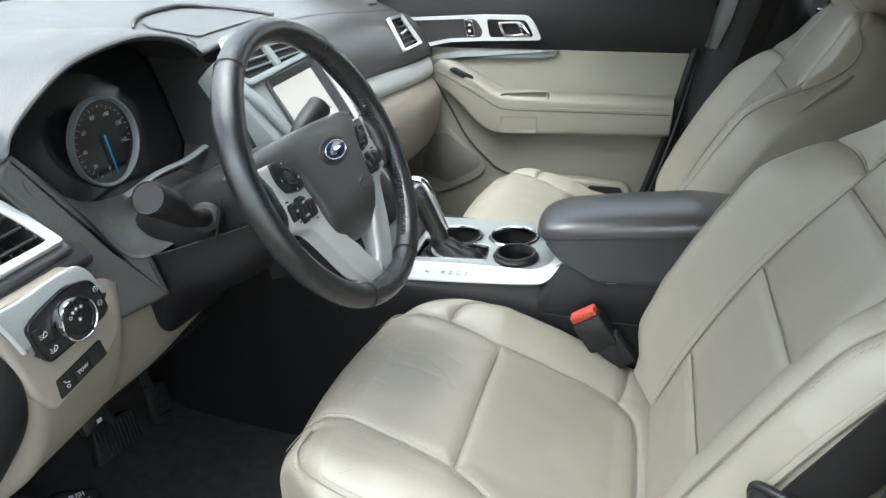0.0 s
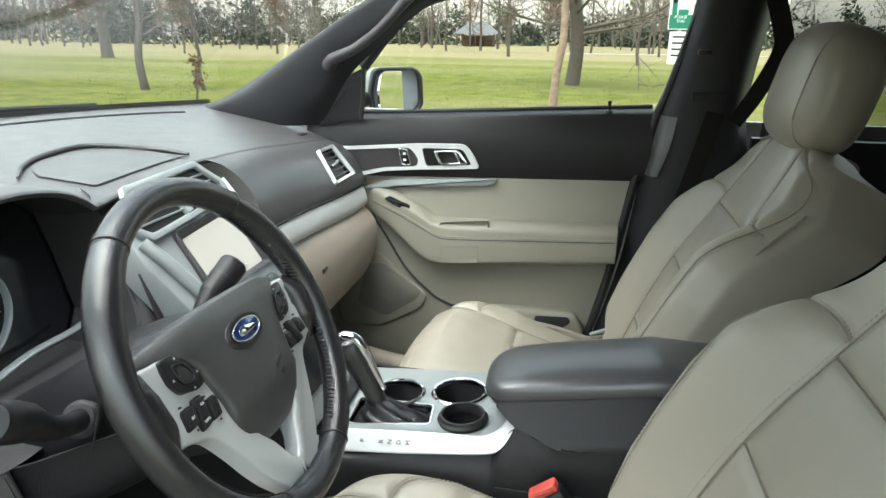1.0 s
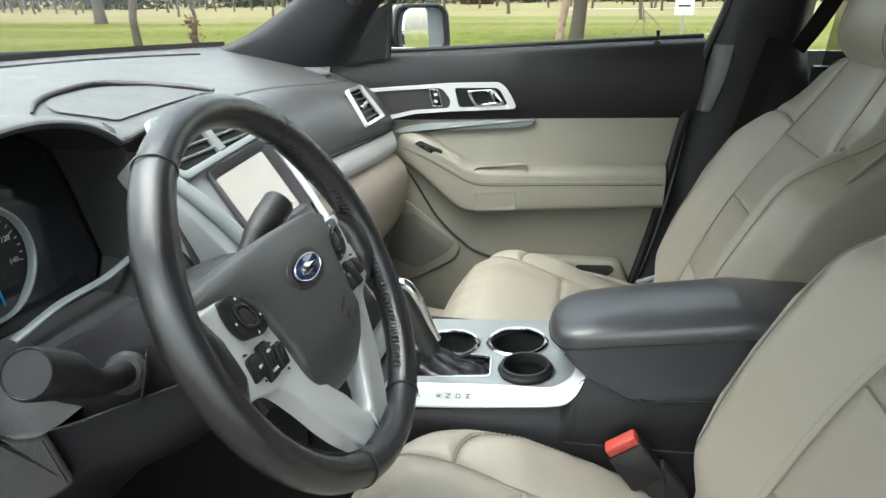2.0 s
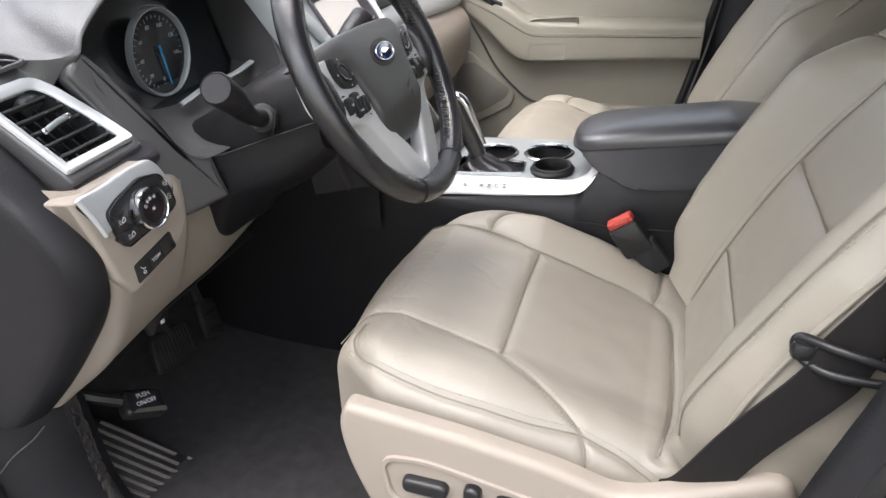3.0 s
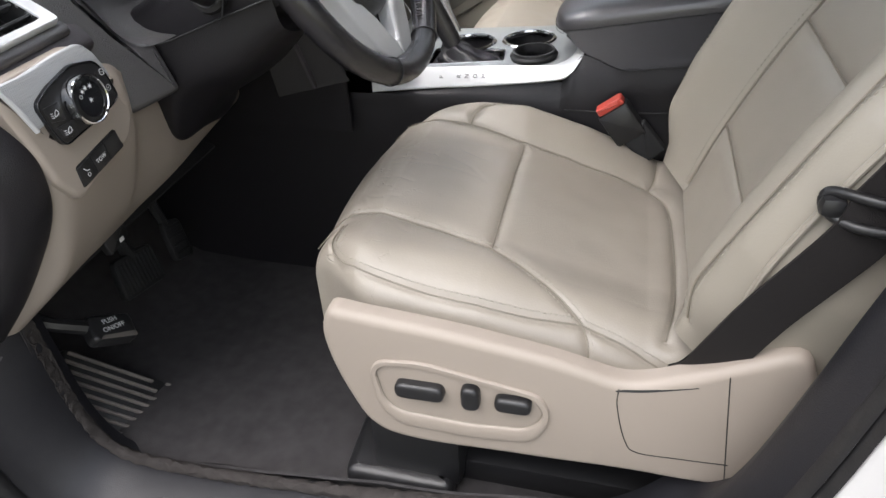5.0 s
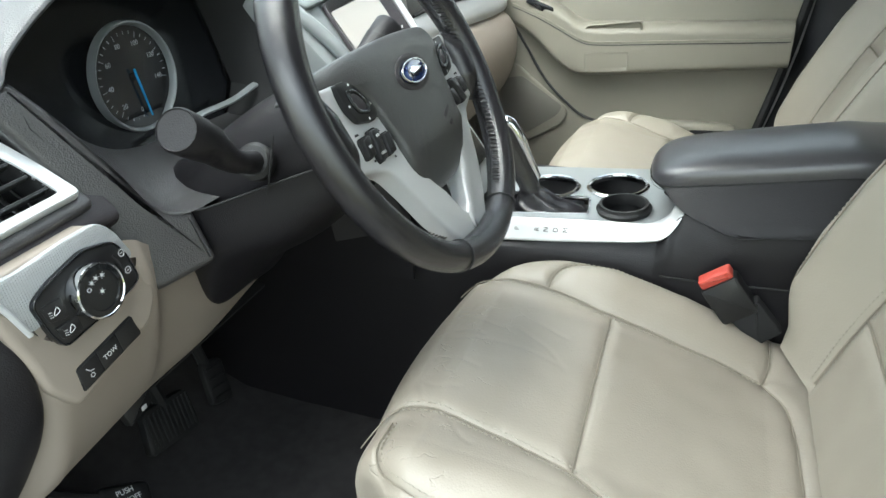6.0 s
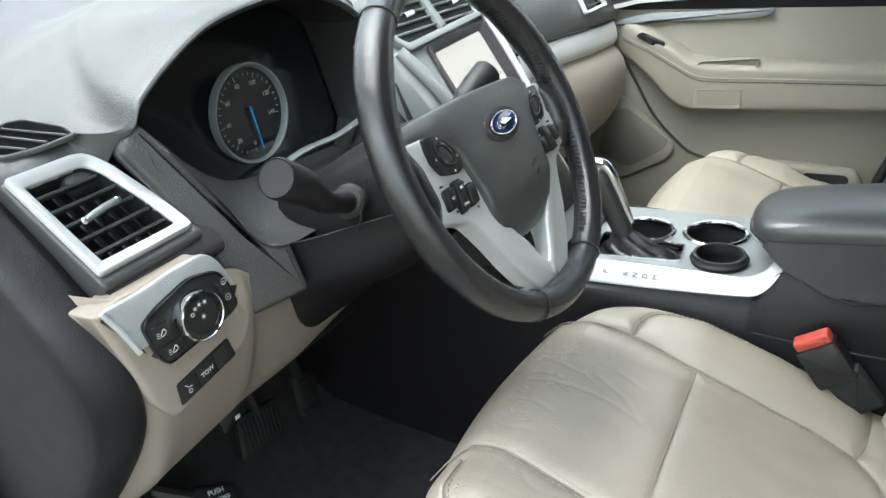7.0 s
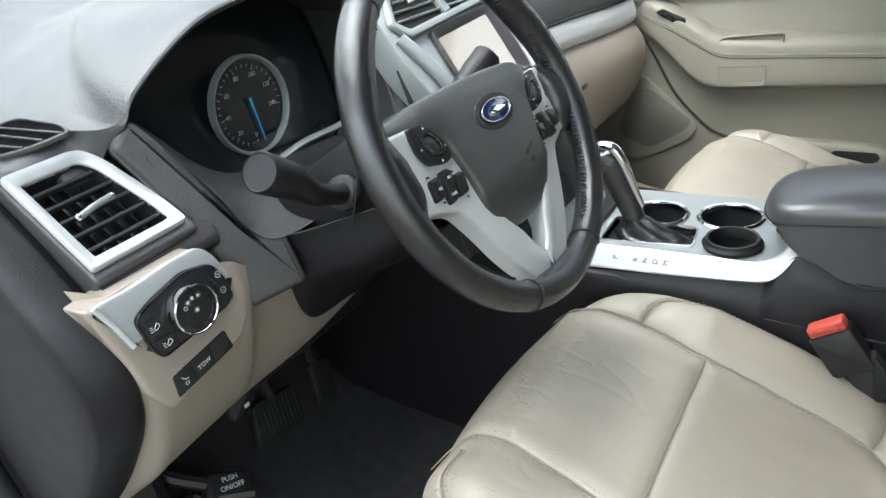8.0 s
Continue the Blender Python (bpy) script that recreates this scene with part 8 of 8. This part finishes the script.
m_dd = frame_at((-0.685, -0.897, 0.0), (-0.2, 0.98, 0.0), (0.0, 0.0, 1.0))
panel = [(0.004, 0.384), (0.003, 0.488, 0.02), (0.036, 0.552), (0.047, 0.589), (0.050, 0.683, 0.012), (0.040, 0.704, 0.006), (-0.003, 0.678, 0.004), (0.025, 0.756), (0.055, 0.815), (0.16, 0.99), (0.32, 1.22), (0.98, 1.28), (1.00, 1.15), (0.98, 0.62), (0.88, 0.46), (0.70, 0.384)]
part("inner_panel", slab(rounded(flip(panel), 0.012, 4), m_dd @ pose(0, 0, -0.03), 0.030, 0.008, 3), BEIGE, ddoor, "beige inner door panel")
part("door_shell", slab(rounded(flip([(0.10, 0.40), (0.11, 0.84), (0.20, 1.00), (0.36, 1.24), (1.00, 1.33), (1.03, 1.1), (1.0, 0.55), (0.85, 0.40)]), 0.03), m_dd @ pose(0, 0, -0.14), 0.11, 0.01), WHITEPAINT, ddoor, "white painted outer door shell")
part("lower_pocket", slab(rounded(flip([(0.046, 0.42), (0.050, 0.493, 0.01), (0.080, 0.552, 0.01), (0.40, 0.60), (0.75, 0.60), (0.70, 0.42)]), 0.02), m_dd, 0.03, 0.010, 3), BEIGE, ddoor)
part("speaker_grille", slab(rounded(flip([(0.098, 0.555), (0.094, 0.64), (0.16, 0.70), (0.30, 0.70), (0.36, 0.62), (0.30, 0.57)]), 0.03), m_dd, 0.004, 0.002), perforated("door_speaker_mesh", (0.36, 0.32, 0.27), 330), ddoor, "beige perforated speaker grille")
part("groove", tube([m_dd @ Vector((-u, v, 0.0005)) for u, v in ((0.046, 0.50), (0.078, 0.553), (0.075, 0.60), (0.084, 0.655), (0.13, 0.715), (0.2, 0.73))], 0.0022, 6, 40), DARKPRINT, ddoor)


# ---- outside ----
BARK = surface("grey_bark", (0.10, 0.085, 0.07), 0.9, var=0.35, vscale=9, grain=1.0, gscale=30, spec=0.1)
PALEBARK = surface("peeling_pale_bark", (0.26, 0.19, 0.14), 0.9, var=0.45, vscale=8, grain=1.0, gscale=25, spec=0.1, dirt=(0.08, 0.055, 0.04), dscale=7, damount=0.8)
TWIG = surface("bare_twigs", (0.13, 0.11, 0.09), 0.9, var=0.3, vscale=3, spec=0.1)
OLIVE = surface("olive_foliage", (0.06, 0.075, 0.025), 0.8, var=0.4, vscale=2, spec=0.2)
RUSSET = surface("dry_russet_leaves", (0.14, 0.085, 0.05), 0.85, var=0.4, vscale=2, spec=0.1)
WOODS = surface("far_evergreen_woods", (0.050, 0.058, 0.040), 0.9, var=0.45, vscale=0.25, spec=0.05)
# twig colour paled and greyed, so distance haze is painted in
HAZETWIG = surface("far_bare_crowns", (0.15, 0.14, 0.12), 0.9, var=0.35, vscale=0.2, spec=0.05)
ASPHALT = surface("weathered_grey_asphalt", (0.10, 0.097, 0.09), 0.9, var=0.3, vscale=3, grain=0.8, gscale=120, spec=0.2)
PATH_PALE = surface("pale_path", (0.30, 0.29, 0.27), 0.9, var=0.15, vscale=2)
SIGNGREEN = surface("sign_green", (0.01, 0.16, 0.09), 0.4, var=0.03)
ROOFGREY = surface("grey_shingles", (0.13, 0.13, 0.13), 0.9, var=0.2, vscale=3)
BLADE = surface("grass_blades", (0.135, 0.155, 0.030), 0.8, var=0.4, vscale=1.0, spec=0.2)

GRASS, gn, gl, gb = principled("winter_grass")
co = gn.new("ShaderNodeTexCoord")
sep = gn.new("ShaderNodeSeparateXYZ")
gl.new(co.outputs["Object"], sep.inputs[0])
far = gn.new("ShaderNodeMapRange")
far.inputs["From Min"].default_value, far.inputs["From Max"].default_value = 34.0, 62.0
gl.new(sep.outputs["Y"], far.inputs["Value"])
wide = gn.new("ShaderNodeTexNoise")
wide.inputs["Scale"].default_value, wide.inputs["Detail"].default_value = 0.09, 6
stretch = gn.new("ShaderNodeMapping")
stretch.inputs["Scale"].default_value = (0.35, 1.3, 1)
gl.new(co.outputs["Object"], stretch.inputs["Vector"])
gl.new(stretch.outputs["Vector"], wide.inputs["Vector"])
lift = gn.new("ShaderNodeMath")
lift.operation = "MULTIPLY_ADD"
lift.inputs[1].default_value, lift.inputs[2].default_value = 2.6, -1.15
gl.new(wide.outputs["Fac"], lift.inputs[0])
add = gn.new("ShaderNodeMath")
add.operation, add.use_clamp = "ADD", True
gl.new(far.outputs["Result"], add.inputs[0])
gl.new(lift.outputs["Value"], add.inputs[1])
clump = gn.new("ShaderNodeTexNoise")
clump.inputs["Scale"].default_value, clump.inputs["Detail"].default_value, clump.inputs["Roughness"].default_value = 1.6, 9, 0.72
gl.new(co.outputs["Object"], clump.inputs["Vector"])
green = gn.new("ShaderNodeMix")
green.data_type = "RGBA"
green.inputs[6].default_value, green.inputs[7].default_value = (0.050, 0.078, 0.012, 1), (0.175, 0.172, 0.034, 1)
tuft = gn.new("ShaderNodeMapRange")
tuft.inputs["From Min"].default_value, tuft.inputs["From Max"].default_value = 0.34, 0.66
gl.new(clump.outputs["Fac"], tuft.inputs["Value"])
gl.new(tuft.outputs["Result"], green.inputs[0])
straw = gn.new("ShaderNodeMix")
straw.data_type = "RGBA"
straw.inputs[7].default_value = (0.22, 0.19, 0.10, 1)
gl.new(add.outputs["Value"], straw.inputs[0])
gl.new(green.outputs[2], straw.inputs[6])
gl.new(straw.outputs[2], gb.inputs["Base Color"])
gb.inputs["Roughness"].default_value, gb.inputs["Specular IOR Level"].default_value = 0.95, 0.1
fine = gn.new("ShaderNodeTexNoise")
fine.inputs["Scale"].default_value, fine.inputs["Detail"].default_value = 14, 6
gl.new(co.outputs["Object"], fine.inputs["Vector"])
gbump = gn.new("ShaderNodeBump")
gbump.inputs["Strength"].default_value, gbump.inputs["Distance"].default_value = 1.0, 0.08
gl.new(fine.outputs["Fac"], gbump.inputs["Height"])
gl.new(gbump.outputs["Normal"], gb.inputs["Normal"])


def ground_z(x, y):
    r = math.hypot(x, y)
    return 0.10 * noise.noise((x * 0.05, y * 0.05, 0)) * smooth(8, 20, r)


rows = []
for r in (0.0, 3, 6, 9, 12, 15, 19, 24, 30, 38, 48, 60, 80, 110, 150, 220, 500, 1500):
    rows.append([(r * math.cos(a), r * math.sin(a), ground_z(r * math.cos(a), r * math.sin(a))) for a in np.linspace(0, 2 * math.pi, 96, endpoint=False)])
bm = sheet(rows, closed_u=True)
bmesh.ops.remove_doubles(bm, verts=bm.verts, dist=1e-5)
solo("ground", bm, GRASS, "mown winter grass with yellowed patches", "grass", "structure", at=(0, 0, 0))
solo("road", slab(rounded([(-14, -5.5), (14, -5.5), (14, 3.2), (-14, 3.2)], 1.0), Matrix.Translation((0, 0, -0.02)), 0.026), ASPHALT, "grey asphalt drive under the car", "road", "structure")
rows = [[(x, y0 + 4 * math.sin(x * 0.08) + dy, ground_z(x, y0 + 4 * math.sin(x * 0.08) + dy) + 0.03) for x in np.linspace(-2, 60, 40)] for y0, dy in ((72, 0), (72, 3.2))]
solo("footpath", sheet(rows), PATH_PALE, "pale gravel path winding across the far lawn", "path", "structure")
tufts = bmesh.new()
rng = random.Random(3)
for k in range(5200):
    d = rng.uniform(9.5, 34)
    x, y = rng.uniform(-0.85, 0.22) * d, d
    z = ground_z(x, y)
    h, w, a = rng.uniform(0.015, 0.05), rng.uniform(0.010, 0.025), rng.uniform(0, 6.28)
    v = [tufts.verts.new((x + w * math.cos(a + q), y + w * math.sin(a + q), z)) for q in (0, 2.1, 4.2)]
    t = tufts.verts.new((x + rng.gauss(0, 0.03), y + rng.gauss(0, 0.03), z + h))
    for q in range(3):
        tufts.faces.new((v[q], v[(q + 1) % 3], t))
solo("grass_tufts", tufts, BLADE, "short uneven grass tufts over the lawn", "grass", "stuff", at=(0, 0, 0))


def limb(bm, p, d, length, r, depth, rng, droop=0.0):
    """A tapered, bending branch with finer ones growing from it."""
    pts, q, v = [tuple(p)], Vector(p), Vector(d).normalized()
    for k in range(4):
        v = (v + Vector((rng.gauss(0, 0.16), rng.gauss(0, 0.16), rng.gauss(0, 0.12) + droop))).normalized()
        q = q + v * (length / 4)
        pts.append(tuple(q))
    tube(pts, [r, r * 0.75, r * 0.5, r * 0.28], 5 if depth > 1 else 4, 9 if depth > 1 else 5, bm=bm, cap=False)
    if depth <= 0:
        return
    for k in range(5 if depth > 1 else 6):
        f = rng.uniform(0.25, 1.0)
        i = min(3, int(f * 4))
        o = Vector(pts[i]).lerp(Vector(pts[i + 1]), f * 4 - i)
        side = Vector((rng.gauss(0, 1), rng.gauss(0, 1), rng.gauss(0.25, 0.6))).normalized()
        limb(bm, o, (v * 0.55 + side * 0.8), length * rng.uniform(0.32, 0.6), r * 0.42, depth - 1, rng, droop)


def leaves(bm, c, spread, count, size, rng):
    for k in range(count):
        p = Vector(c) + Vector((rng.gauss(0, spread[0]), rng.gauss(0, spread[1]), rng.gauss(0, spread[2])))
        a, b = Vector((rng.gauss(0, 1), rng.gauss(0, 1), rng.gauss(0, 1))).normalized(), Vector((rng.gauss(0, 1), rng.gauss(0, 1), rng.gauss(0, 1))).normalized()
        s = size * rng.uniform(0.6, 1.3)
        v = [bm.verts.new(p + a * s), bm.verts.new(p + b * s * 0.5), bm.verts.new(p - a * s), bm.verts.new(p - b * s * 0.5)]
        bm.faces.new(v)


def bare_tree(label, height, r, first, seed, bark=BARK, lean=(0, 0), spread=0.45, branches=12, depth=2, foliage=None, low=0.25, group=""):
    """A winter tree: tapered trunk, limbs with twigs, and leaves where it keeps some."""
    rng = random.Random(seed)
    t = thing("tree", (0, 0, 0), label, "tree", group)
    path = [(lean[0] * f * height + rng.gauss(0, r * 0.5) * (f > 0), lean[1] * f * height + rng.gauss(0, r * 0.5) * (f > 0), f * height) for f in np.linspace(0, 1, 8)]
    tr = part("trunk", tube([(path[0][0], path[0][1], -0.15)] + path, [r * 1.7, r * 1.25, r * 1.05, r, r * 0.9, r * 0.8, r * 0.62, r * 0.42, r * 0.2], 12, 40), bark, t)
    bm = bmesh.new()
    for k in range(branches):
        f = low + (0.98 - low) * (k + rng.random()) / branches
        o = np.array([np.interp(f, np.linspace(0, 1, 8), [p[q] for p in path]) for q in range(3)])
        a = rng.uniform(0, 6.28)
        limb(bm, o, (math.cos(a), math.sin(a), first), height * spread * (1.15 - 0.75 * f), r * 0.36 * (1.1 - 0.7 * f), depth, rng, 0.03)
    part("crown", bm, TWIG if bark is not PALEBARK else PALEBARK, t)
    if foliage:
        mt, count, size = foliage
        bm = bmesh.new()
        for k in range(9):
            f = low + 0.18 + (0.85 - low) * rng.random()
            leaves(bm, (lean[0] * f * height + rng.gauss(0, spread * height * 0.15), lean[1] * f * height + rng.gauss(0, spread * height * 0.15), f * height), (height * 0.05,) * 3, count // 9, size, rng)
        part("leaves", bm, mt, t)
    return t


big = bare_tree("large bare tree with wide low branches on the lawn", 11, 0.20, 0.10, 11, low=0.13, spread=0.40, branches=44, depth=3)
big.location = (-0.38, 22.9, 0)
pale = bare_tree("leaning pale dead trunk with peeling bark", 5.2, 0.085, 0.5, 12, PALEBARK, (0.07, 0.0), 0.12, 3, 1, low=0.75)
pale.location = (-0.66, 15.2, 0)
olive = bare_tree("slender tree keeping olive leaves on the lawn", 6.5, 0.10, 0.4, 13, low=0.22, spread=0.34, branches=16, foliage=(OLIVE, 900, 0.09))
olive.location = (-12.2, 16.8, 0)
thin = bare_tree("small leaning sapling with thin bare twigs", 3.4, 0.05, 0.6, 14, low=0.3, lean=(-0.08, 0), spread=0.3, branches=9, depth=1)
thin.location = (-10.6, 17.2, 0)
sap = bare_tree("knee-high sapling with dry brown leaves", 1.15, 0.025, 0.4, 15, low=0.15, spread=0.25, branches=8, depth=1, foliage=(RUSSET, 150, 0.06))
sap.location = (-8.5, 13.3, 0)
grey = bare_tree("stout grey bare tree at the lawn edge", 9, 0.33, 0.5, 16, low=0.24, spread=0.45, branches=18)
grey.location = (-31.3, 41.0, 0)
mid_a = bare_tree("tall slender bare tree on the far lawn", 11, 0.13, 0.75, 21, low=0.18, spread=0.26, branches=20, group="far lawn trees")
mid_b = bare_tree("tall slender bare tree on the far lawn", 9, 0.10, 0.6, 22, low=0.15, spread=0.32, branches=20, group="far lawn trees")
mid_c = bare_tree("far slender tree with russet leaves", 8, 0.11, 0.6, 23, low=0.2, spread=0.33, branches=16, foliage=(RUSSET, 800, 0.13), group="far lawn trees")
mid_d = bare_tree("far slender tree with olive leaves", 9, 0.12, 0.6, 24, low=0.2, spread=0.30, branches=16, foliage=(OLIVE, 900, 0.14), group="far lawn trees")
spots = [(-11.9, 80, mid_a, 1.1), (-15.1, 76, mid_b, 1.0), (-6.3, 58, mid_a, 0.9), (0.5, 77, mid_b, 1.1), (3.1, 43, mid_b, 0.8), (-26, 110, mid_d, 1.0), (-30, 112, mid_a, 1.1), (4.2, 60, mid_a, 0.8), (6.5, 66, mid_b, 0.9),
         (-21, 62, mid_c, 0.7), (-46, 66, mid_a, 1.0), (-36, 58, mid_c, 0.8), (-52, 82, mid_d, 1.0), (-60, 92, mid_c, 1.0), (-70, 88, mid_a, 1.0), (-44, 84, mid_b, 1.0), (-30, 70, mid_b, 0.9), (-26, 56, mid_c, 0.8)]
rng = random.Random(8)
for k in range(46):
    y = rng.uniform(70, 128)
    spots.append((rng.uniform(-0.95, 0.16) * y, y, rng.choice((mid_a, mid_b, mid_a, mid_b, mid_c, mid_d)), rng.uniform(0.8, 1.25)))
first_of = {}
for x, y, src, s in spots:
    m = Matrix.Translation((x, y, ground_z(x, y))) @ Matrix.Rotation(rng.uniform(0, 6.28), 4, "Z") @ Matrix.Scale(s, 4)
    if src not in first_of:
        first_of[src] = True
        src.matrix_basis = m
        src.scale = (1, 1, 1)
        src.location = (x, y, ground_z(x, y))
    else:
        c = copy_thing(src, Matrix.Translation((x, y, ground_z(x, y))) @ Matrix.Rotation(rng.uniform(0, 6.28), 4, "Z"))
        c.scale = (s, s, s)

# far edge of the woods: evergreen clumps below, bare crowns above
woods, crowns = bmesh.new(), bmesh.new()
rng = random.Random(9)
for k in range(430):
    a = rng.uniform(-0.55, 3.6)
    d = rng.uniform(132, 170)
    x, y = -d * math.sin(a) , d * math.cos(a)
    h = rng.uniform(3.5, 8.5) * (1.25 if x < -60 else 0.85)
    for q in range(5):
        leaves(woods, (x + rng.gauss(0, 1.6), y + rng.gauss(0, 1.5), h * (q + 0.5) / 5), (1.5 * (1.15 - q / 6), 1.5, h / 9), 42, 0.55, rng)
for k in range(300):
    a = rng.uniform(-0.55, 3.6)
    d = rng.uniform(128, 160)
    x, y = -d * math.sin(a), d * math.cos(a)
    h = rng.uniform(7, 13)
    limb(crowns, (x, y, 0), (0, 0, 1), h, 0.17, 2, rng)
    leaves(crowns, (x, y, h * 0.72), (1.8, 1.8, h * 0.16), 60, 0.22, rng)
solo("far_woods", woods, WOODS, "dark evergreen undergrowth along the far woods", "woods", "stuff", at=(0, 0, 0))
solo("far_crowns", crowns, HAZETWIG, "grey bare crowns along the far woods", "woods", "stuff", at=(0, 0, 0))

pav = thing("pavilion", (-18, 118, 0), "far open park pavilion with grey hipped roof", "pavilion")
bm = bmesh.new()
lo = [bm.verts.new((-18 + a, 118 + b, 2.0)) for a, b in ((-3.6, -3), (3.6, -3), (3.6, 3), (-3.6, 3))]
hi = [bm.verts.new((-18 + a, 118, 3.9)) for a in (-1.4, 1.4)]
for f in ((lo[0], lo[1], hi[1], hi[0]), (lo[1], lo[2], hi[1]), (lo[2], lo[3], hi[0], hi[1]), (lo[3], lo[0], hi[0]), (lo[3], lo[2], lo[1], lo[0])):
    bm.faces.new(f)
part("roof", bm, ROOFGREY, pav)
for a in (-3, 0, 3):
    for b in (-2.5, 2.5):
        part("post", tube([(-18 + a, 118 + b, 0), (-18 + a, 118 + b, 2.1)], 0.10, 8, 3), BARK, pav)
part("rear_wall", rbox((-18, 119.6, 0.9), (5.5, 0.2, 1.8), 0.02), RUSSET, pav)

sign = thing("park_sign", (1.75, 14.0, 0), "green and white park sign above a smaller notice on a post", "sign")
m_sg = frame_at((1.80, 14.0, 2.0), (1, 0, 0), (0, 0, 1))
part("post", tube([(1.80, 14.03, 0), (1.80, 14.03, 2.55)], 0.025, 10, 4), GREYSILVER, sign)
brd = part("board", slab(rounded([(-0.23, -0.28), (0.23, -0.28), (0.23, 0.52), (-0.23, 0.52)], 0.03), m_sg, 0.004), LABEL, sign)
part("green_band", slab(rounded([(-0.215, -0.265), (0.215, -0.265), (0.215, 0.0), (-0.215, 0.0)], 0.02), m_sg, 0.006), SIGNGREEN, brd)
for word, v in (("PLEASE", -0.045), ("THIS", -0.125)):
    lettering("words", word, 0.078, m_sg @ pose(0, v, 0.007), LABEL, brd)
for u, v, w, h in ((-0.13, 0.13, 0.05, 0.16), (0.04, 0.05, 0.10, 0.05), (-0.13, 0.27, 0.045, 0.045)):
    part("pictogram", slab(rounded([(u - w, v - h), (u + w, v - h), (u + w, v + h), (u - w, v + h)], 0.02), m_sg @ pose(0, 0, 0), 0.0055), SIGNGREEN, brd)
nt = part("notice", slab(rounded([(-0.18, -0.95), (0.18, -0.95), (0.18, -0.32), (-0.18, -0.32)], 0.03), m_sg, 0.004), LABEL, sign)
for k in range(4):
    part("bar", slab([(-0.12, -0.44 - 0.12 * k), (0.12, -0.44 - 0.12 * k), (0.12, -0.40 - 0.12 * k), (-0.12, -0.40 - 0.12 * k)], m_sg, 0.0055), DARKPRINT, nt)

# ---- mirror and wiper outside ----
wm = thing("wing_mirror", (-0.56, 0.98, 1.30), "silver-grey wing mirror reflecting the drive and trees", "wing mirror")
m_wm = frame_at((-0.535, 1.020, 1.362), (0.55, 0.80, 0.0), (0.02, 0.0, 1))
m_wm = frame_at((-0.545, 1.015, 1.362), (0.80, 0.58, 0.03), (0.0, 0.02, 1))
wo = rounded([(-0.085, -0.070), (0.060, -0.066), (0.082, -0.045), (0.080, 0.045), (0.055, 0.068), (-0.075, 0.070), (-0.09, 0.0)], 0.022, 5)
wi = rounded([(-0.070, -0.058), (0.055, -0.056), (0.069, -0.040), (0.067, 0.040), (0.050, 0.057), (-0.062, 0.058), (-0.076, 0.0)], 0.018, 5)
m_glass = frame_at((-0.545, 1.015, 1.362), (0.62, 0.78, 0.0), (0.05, 0.0, 1))
m_glass = frame_at((-0.545, 1.015, 1.362), (0.52, 0.85, 0.0), (-0.012, 0.04, 1))
part("shell", bezel(wo, wi, m_wm, 0.018, 0.006), SMOOTHDARK, wm)
part("housing", loft([[tuple(m_wm @ Vector((u * f, v * f, -d))) for u, v in even(wo, 40, True)] for f, d in ((1.0, 0.0), (0.98, 0.03), (0.85, 0.07), (0.5, 0.095))], 40, 12, True, True), GREYSILVER, wm)
part("mirror_glass", slab(wi, m_glass, 0.008), MIRROR, wm)
part("arm", tube([(-0.645, 0.80, 1.33), (-0.645, 0.90, 1.33), (-0.63, 0.97, 1.34)], [0.035, 0.028, 0.022], 12), SMOOTHDARK, wm)
wip = thing("wiper", (-1.42, 0.3, 1.30), "black wiper resting along the windscreen base", "wiper")
part("arm", tube([(-1.47, -0.10, 1.318), (-1.44, 0.3, 1.322), (-1.36, 0.62, 1.318), (-1.33, 0.68, 1.312)], [0.012, 0.013, 0.009, 0.006], 8), SMOOTHDARK, wip)
part("blade", tube([(-1.44, 0.02, 1.328), (-1.41, 0.35, 1.336), (-1.32, 0.70, 1.325)], 0.007, 6), RUBBER, wip)
part("cowl", shell([[(-1.44 + 0.30 * (abs(y) / 0.74) ** 2.4 + dx, y, 1.302 + dz) for y in np.linspace(-0.78, 0.78, 24)] for dx, dz in ((-0.25, -0.11), (-0.1, -0.03), (0.02, 0.0))], -0.01), BLACK, wip)
